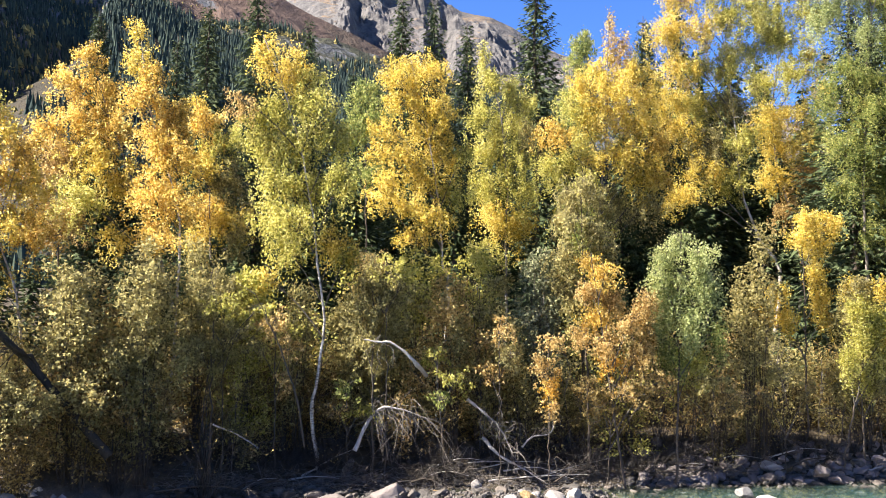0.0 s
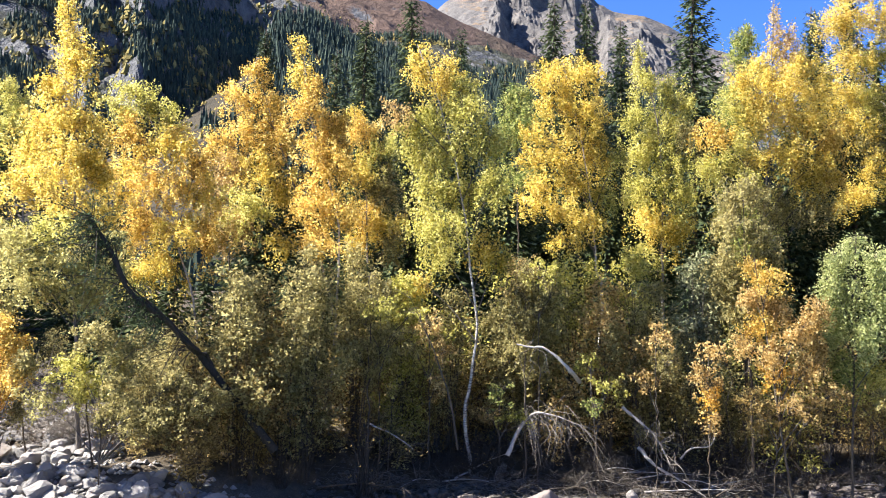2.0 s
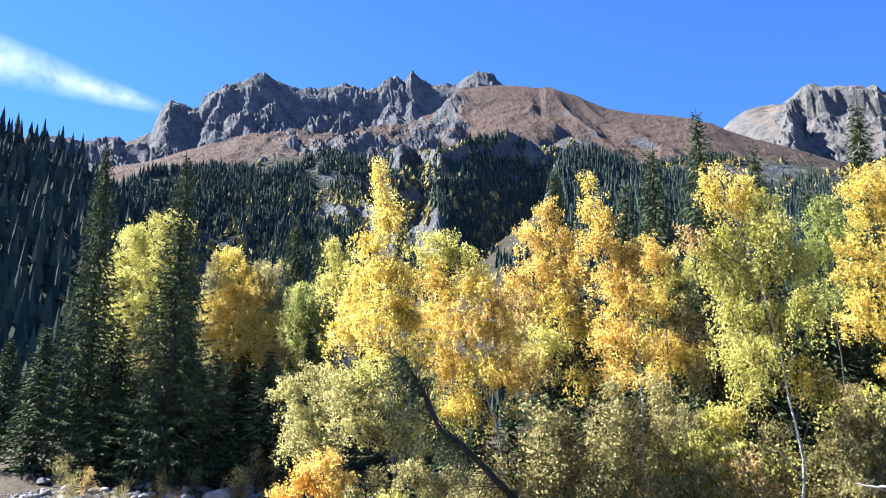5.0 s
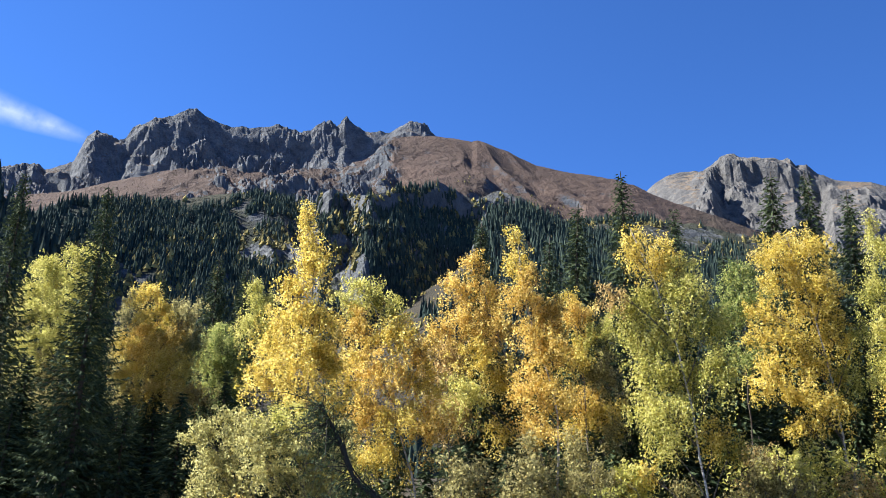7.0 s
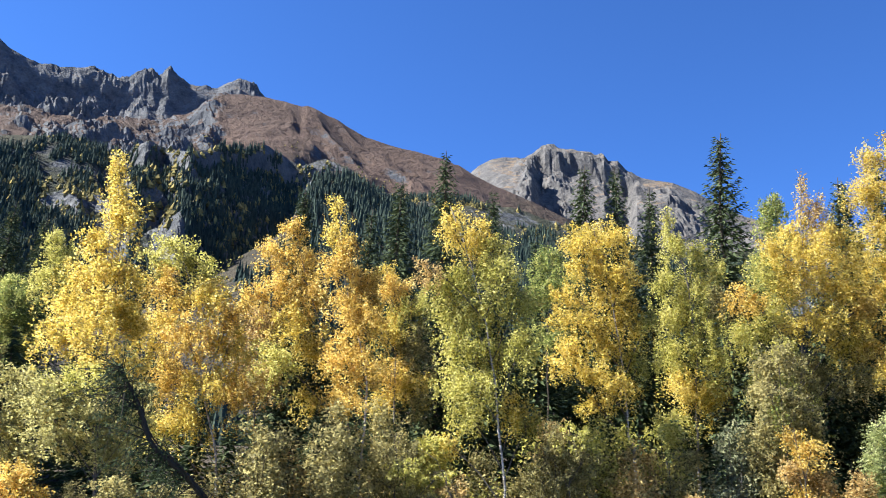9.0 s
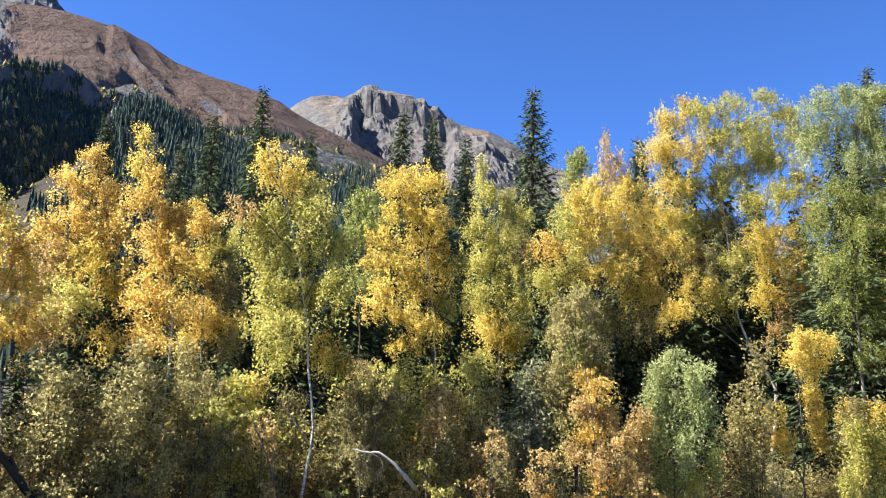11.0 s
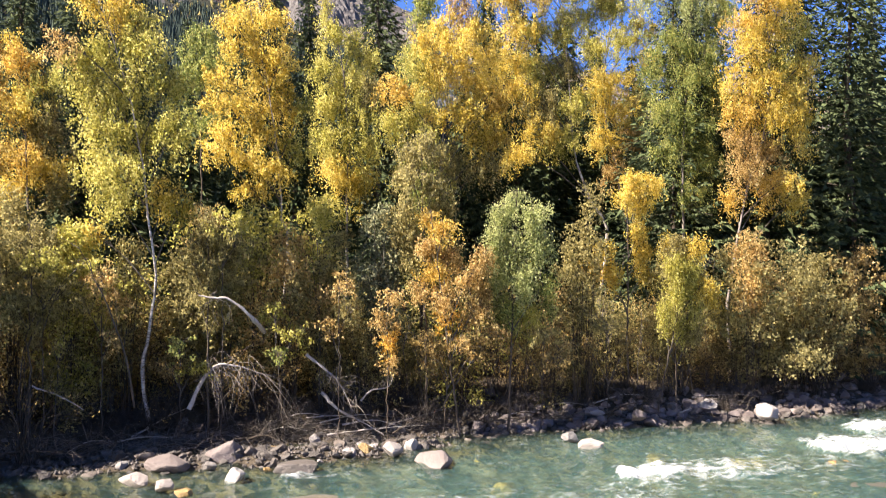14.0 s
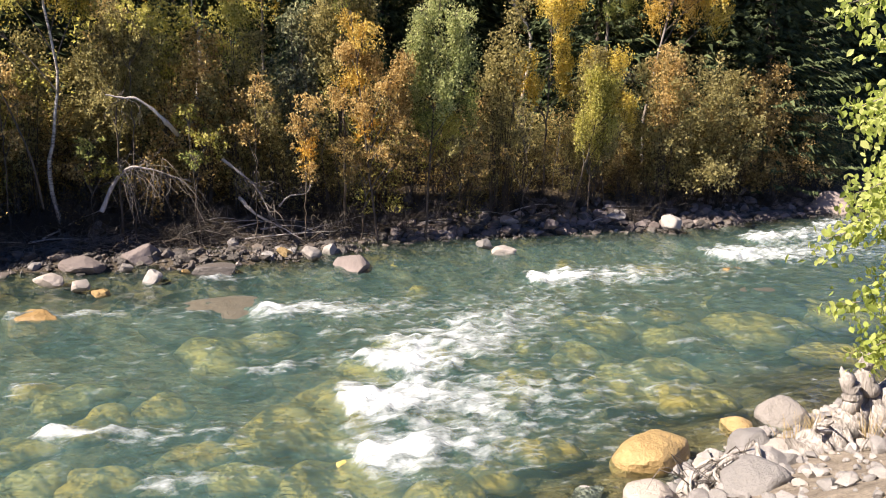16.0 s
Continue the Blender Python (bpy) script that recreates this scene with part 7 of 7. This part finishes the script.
heaps_flood = [brush_heap(720 + k, 34, 1.0, 1.0, BARK_GREY) for k in range(3)]
for k in range(18):  # thin sticks that the flood laid along the waterline
    x = -7.5 + 11.5 * (k + rng.uniform(0, 1)) / 18
    y = float(np.interp(x, FAR_X, FAR_Y)) + rng.uniform(-0.1, 1.0)
    ob = new("brushwood", heaps_flood[k % 3])
    ob.matrix_basis = Matrix.LocRotScale((x, y, ground_at(x, y) - 0.02), Euler((0, 0, rng.normal(0, 0.25) + 3.14 * (k % 2))), (rng.uniform(1.1, 1.7), 0.7, rng.uniform(0.35, 0.75)))
    tagged(ob, "flat tangle of grey flood twigs along the waterline", "brushwood", kind="stuff")

# ---- near bank ----
def root_stump():
    """A bleached root plate washed ashore: thick broken stems, knobs and twisted roots."""
    rng = np.random.default_rng(91)
    ob = base_at("driftwood_stump", 8.27, 8.25, 0.34, "bleached gnarled driftwood stump with broken stems", "driftwood")
    ob.scale = (1.3, 1.3, 1.3)
    for pts, r0, r1 in (([(-0.68, -0.06, 0.02), (-0.4, 0.0, 0.10), (-0.05, 0.06, 0.30)], 0.20, 0.15),
                        ([(-0.08, 0.02, 0.05), (-0.12, 0.04, 0.30), (-0.15, 0.05, 0.50), (-0.24, 0.05, 0.74)], 0.15, 0.07),
                        ([(-0.05, 0.05, 0.06), (0.3, 0.1, 0.38), (0.6, 0.15, 0.60), (1.0, 0.25, 0.92)], 0.20, 0.15),
                        ([(0.12, 0.10, 0.10), (0.14, 0.12, 0.45), (0.06, 0.12, 0.66), (0.02, 0.12, 0.94)], 0.14, 0.06),
                        ([(0.12, -0.12, -0.12), (0.2, -0.06, 0.12), (0.38, -0.02, 0.28), (0.7, 0.02, 0.36)], 0.13, 0.09)):
        t = Tubes()
        line = bent(pts, 20)
        line += rng.normal(0, 0.012, line.shape)
        t.add(line, r0, r1, 12, 0.15, rng)
        for a, d, r in ((line[-1], line[-1] - line[-2], r1), (line[0], line[0] - line[1], r0)):
            d = d / np.linalg.norm(d)
            t.add([a - d * 0.005, a + d * r * 0.4, a + d * r * 0.8 + rng.normal(0, 0.25 * r, 3), a + d * r * 1.1 + rng.normal(0, 0.25 * r, 3)], r * 1.0, 0.002, 12, 0.2, rng)
        part("stem", t.mesh("stump_stem", BLEACHED), ob)
    for k in range(20):
        a = rng.uniform(0.6, 5.2)
        r = Tubes()
        e = np.array([math.cos(a), math.sin(a) * 0.7, rng.uniform(-0.2, 0.5)]) * rng.uniform(0.25, 0.6)
        q = np.array([rng.uniform(-0.5, 0.5), rng.uniform(-0.15, 0.1), rng.uniform(0.05, 0.3)])
        r.add(bent([q, q + e * 0.35 + rng.normal(0, 0.09, 3), q + e * 0.7 + rng.normal(0, 0.12, 3), q + e + rng.normal(0, 0.10, 3)], 16), rng.uniform(0.03, 0.07), 0.006, 6, 0.22, rng)
        part("root", r.mesh("stump_root", BLEACHED), ob)


root_stump()
log([(8.9, 8.2, 0.55), (9.6, 8.5, 0.95), (10.4, 8.9, 1.35)], 0.20, 0.12, BLEACHED, "bleached driftwood trunk on the near bank", seed=61)
for k in range(9):
    x, y = 5.35 + 0.13 * k, 7.9 + rng.normal(0, 0.12)
    z = ground_at(x, y)
    a = rng.uniform(0, 6.28)
    log([(x, y, z + 0.02), (x + 0.2 * math.cos(a), y + 0.15 * math.sin(a), z + 0.28), (x + 0.5 * math.cos(a), y + 0.3 * math.sin(a), z + 0.16), (x + 0.75 * math.cos(a + 0.6), y + 0.4 * math.sin(a + 0.6), z + 0.04)], rng.uniform(0.05, 0.10), 0.015, DRIFTWOOD if k % 2 else BLEACHED, "twisted grey root wood on the near bank", twigs=3, seed=62 + k)


def grass_tuft(x, y, seed, tall=0.6, n=70):
    rng = np.random.default_rng(seed)
    t = Tubes()
    for _ in range(n):
        a, b = rng.uniform(0, 6.28), rng.uniform(0, 0.14)
        s = np.array([b * math.cos(a), b * math.sin(a), 0])
        h = tall * rng.uniform(0.5, 1.2)
        o = np.array([math.cos(a), math.sin(a), 0]) * h * rng.uniform(0.1, 0.6)
        t.add([s, s + o * 0.35 + (0, 0, h * 0.6), s + o + (0, 0, h)], 0.005, 0.001, 3)
    ob = new("grass_tuft", t.mesh("grass_tuft", DRY_GRASS))
    ob.location = (x, y, ground_at(x, y) - 0.02)
    tagged(ob, "tuft of dry straw-coloured grass", "grass", "dry grass tufts")


for k in range(20):
    x = rng.uniform(6.6, 11.5)
    grass_tuft(x, float(np.interp(x, NEAR_X, NEAR_Y)) - rng.uniform(0.4, 1.8), 500 + k, 0.42, 36)
for k in range(30):
    a, d = radians(rng.uniform(-54, -33)), rng.uniform(33, 45)
    grass_tuft(d * math.sin(a), d * math.cos(a), 540 + k, 0.9, 60)
for k in range(16):
    a, d = radians(rng.uniform(-55, -33)), rng.uniform(36, 46)
    x, y = d * math.sin(a), d * math.cos(a)
    s = rng.uniform(0.3, 0.6)
    copy_thing(thick_kinds[(1, 3, 5, 2)[k % 4]], Matrix.LocRotScale((x, y, ground_at(x, y) - 0.05), Euler((0, 0, k)), (s, s, s)))


def oval_leaves(name, at, size, mat, rng, hang):
    """Six-cornered, slightly folded leaves for a tree close by."""
    n = len(at)
    d = rng.standard_normal((n, 3)) * 0.7
    d[:, 2] -= hang
    d /= np.linalg.norm(d, axis=1, keepdims=True)
    s = np.cross(d, rng.standard_normal((n, 3)))
    s /= np.linalg.norm(s, axis=1, keepdims=True)
    u = np.cross(d, s)
    z = (size * rng.uniform(0.65, 1.25, n))[:, None]
    v = np.empty((n, 6, 3))
    for k, (a, b, c) in enumerate([(-0.5, 0, 0), (-0.2, 0.33, 0.07), (0.15, 0.28, 0.07), (0.55, 0, 0), (0.15, -0.28, 0.07), (-0.2, -0.33, 0.07)]):
        v[:, k] = at + d * z * a + s * z * b + u * z * c
    f = np.arange(n)[:, None, None] * 6 + np.array([(0, 1, 2, 3), (0, 3, 4, 5)])[None]
    return mesh_of(name, v.reshape(-1, 3), f.reshape(-1, 4), mat, False)


def near_tree():
    """The near willow whose leafy branch hangs into view on the right."""
    rng = np.random.default_rng(70)
    x, y = 6.63, 4.75
    z0 = ground_at(x, y) - 0.05
    tree = base_at("willow_tree", x, y, z0, "young willow with fresh green leaves on the near bank", "tree")
    wood = Tubes()
    wood.add(bent([(0, 0, 0), (-0.1, 0.05, 1.4), (-0.3, 0.2, 2.8), (-0.3, 0.3, 4.6)], 12), 0.09, 0.02, 7)
    pts = []
    for k in range(92):
        zb = rng.uniform(0.7, 4.3)
        a = rng.uniform(0, 6.28) if k > 40 else rng.uniform(1.7, 3.3)
        ln = rng.uniform(0.5, 1.65)
        s = np.array([-0.28 * zb / 3, 0.25 * zb / 4, zb])
        e = s + (ln * math.cos(a), ln * math.sin(a), rng.uniform(-0.25, 0.4))
        line = bent([s, (s + e) / 2 + (0, 0, 0.2), e], 9)
        wood.add(line, 0.016, 0.004, 4)
        for _ in range(270):
            q = line[rng.integers(2, 9)]
            pts.append(q + rng.normal(0, 0.085, 3) - (0, 0, 0.05))
    part("trunk", wood.mesh("willow_trunk", BARK_GREY), tree)
    part("crown", oval_leaves("willow_crown", np.array(pts), 0.068, LEAF["fresh"], rng, 0.9), tree)


near_tree()
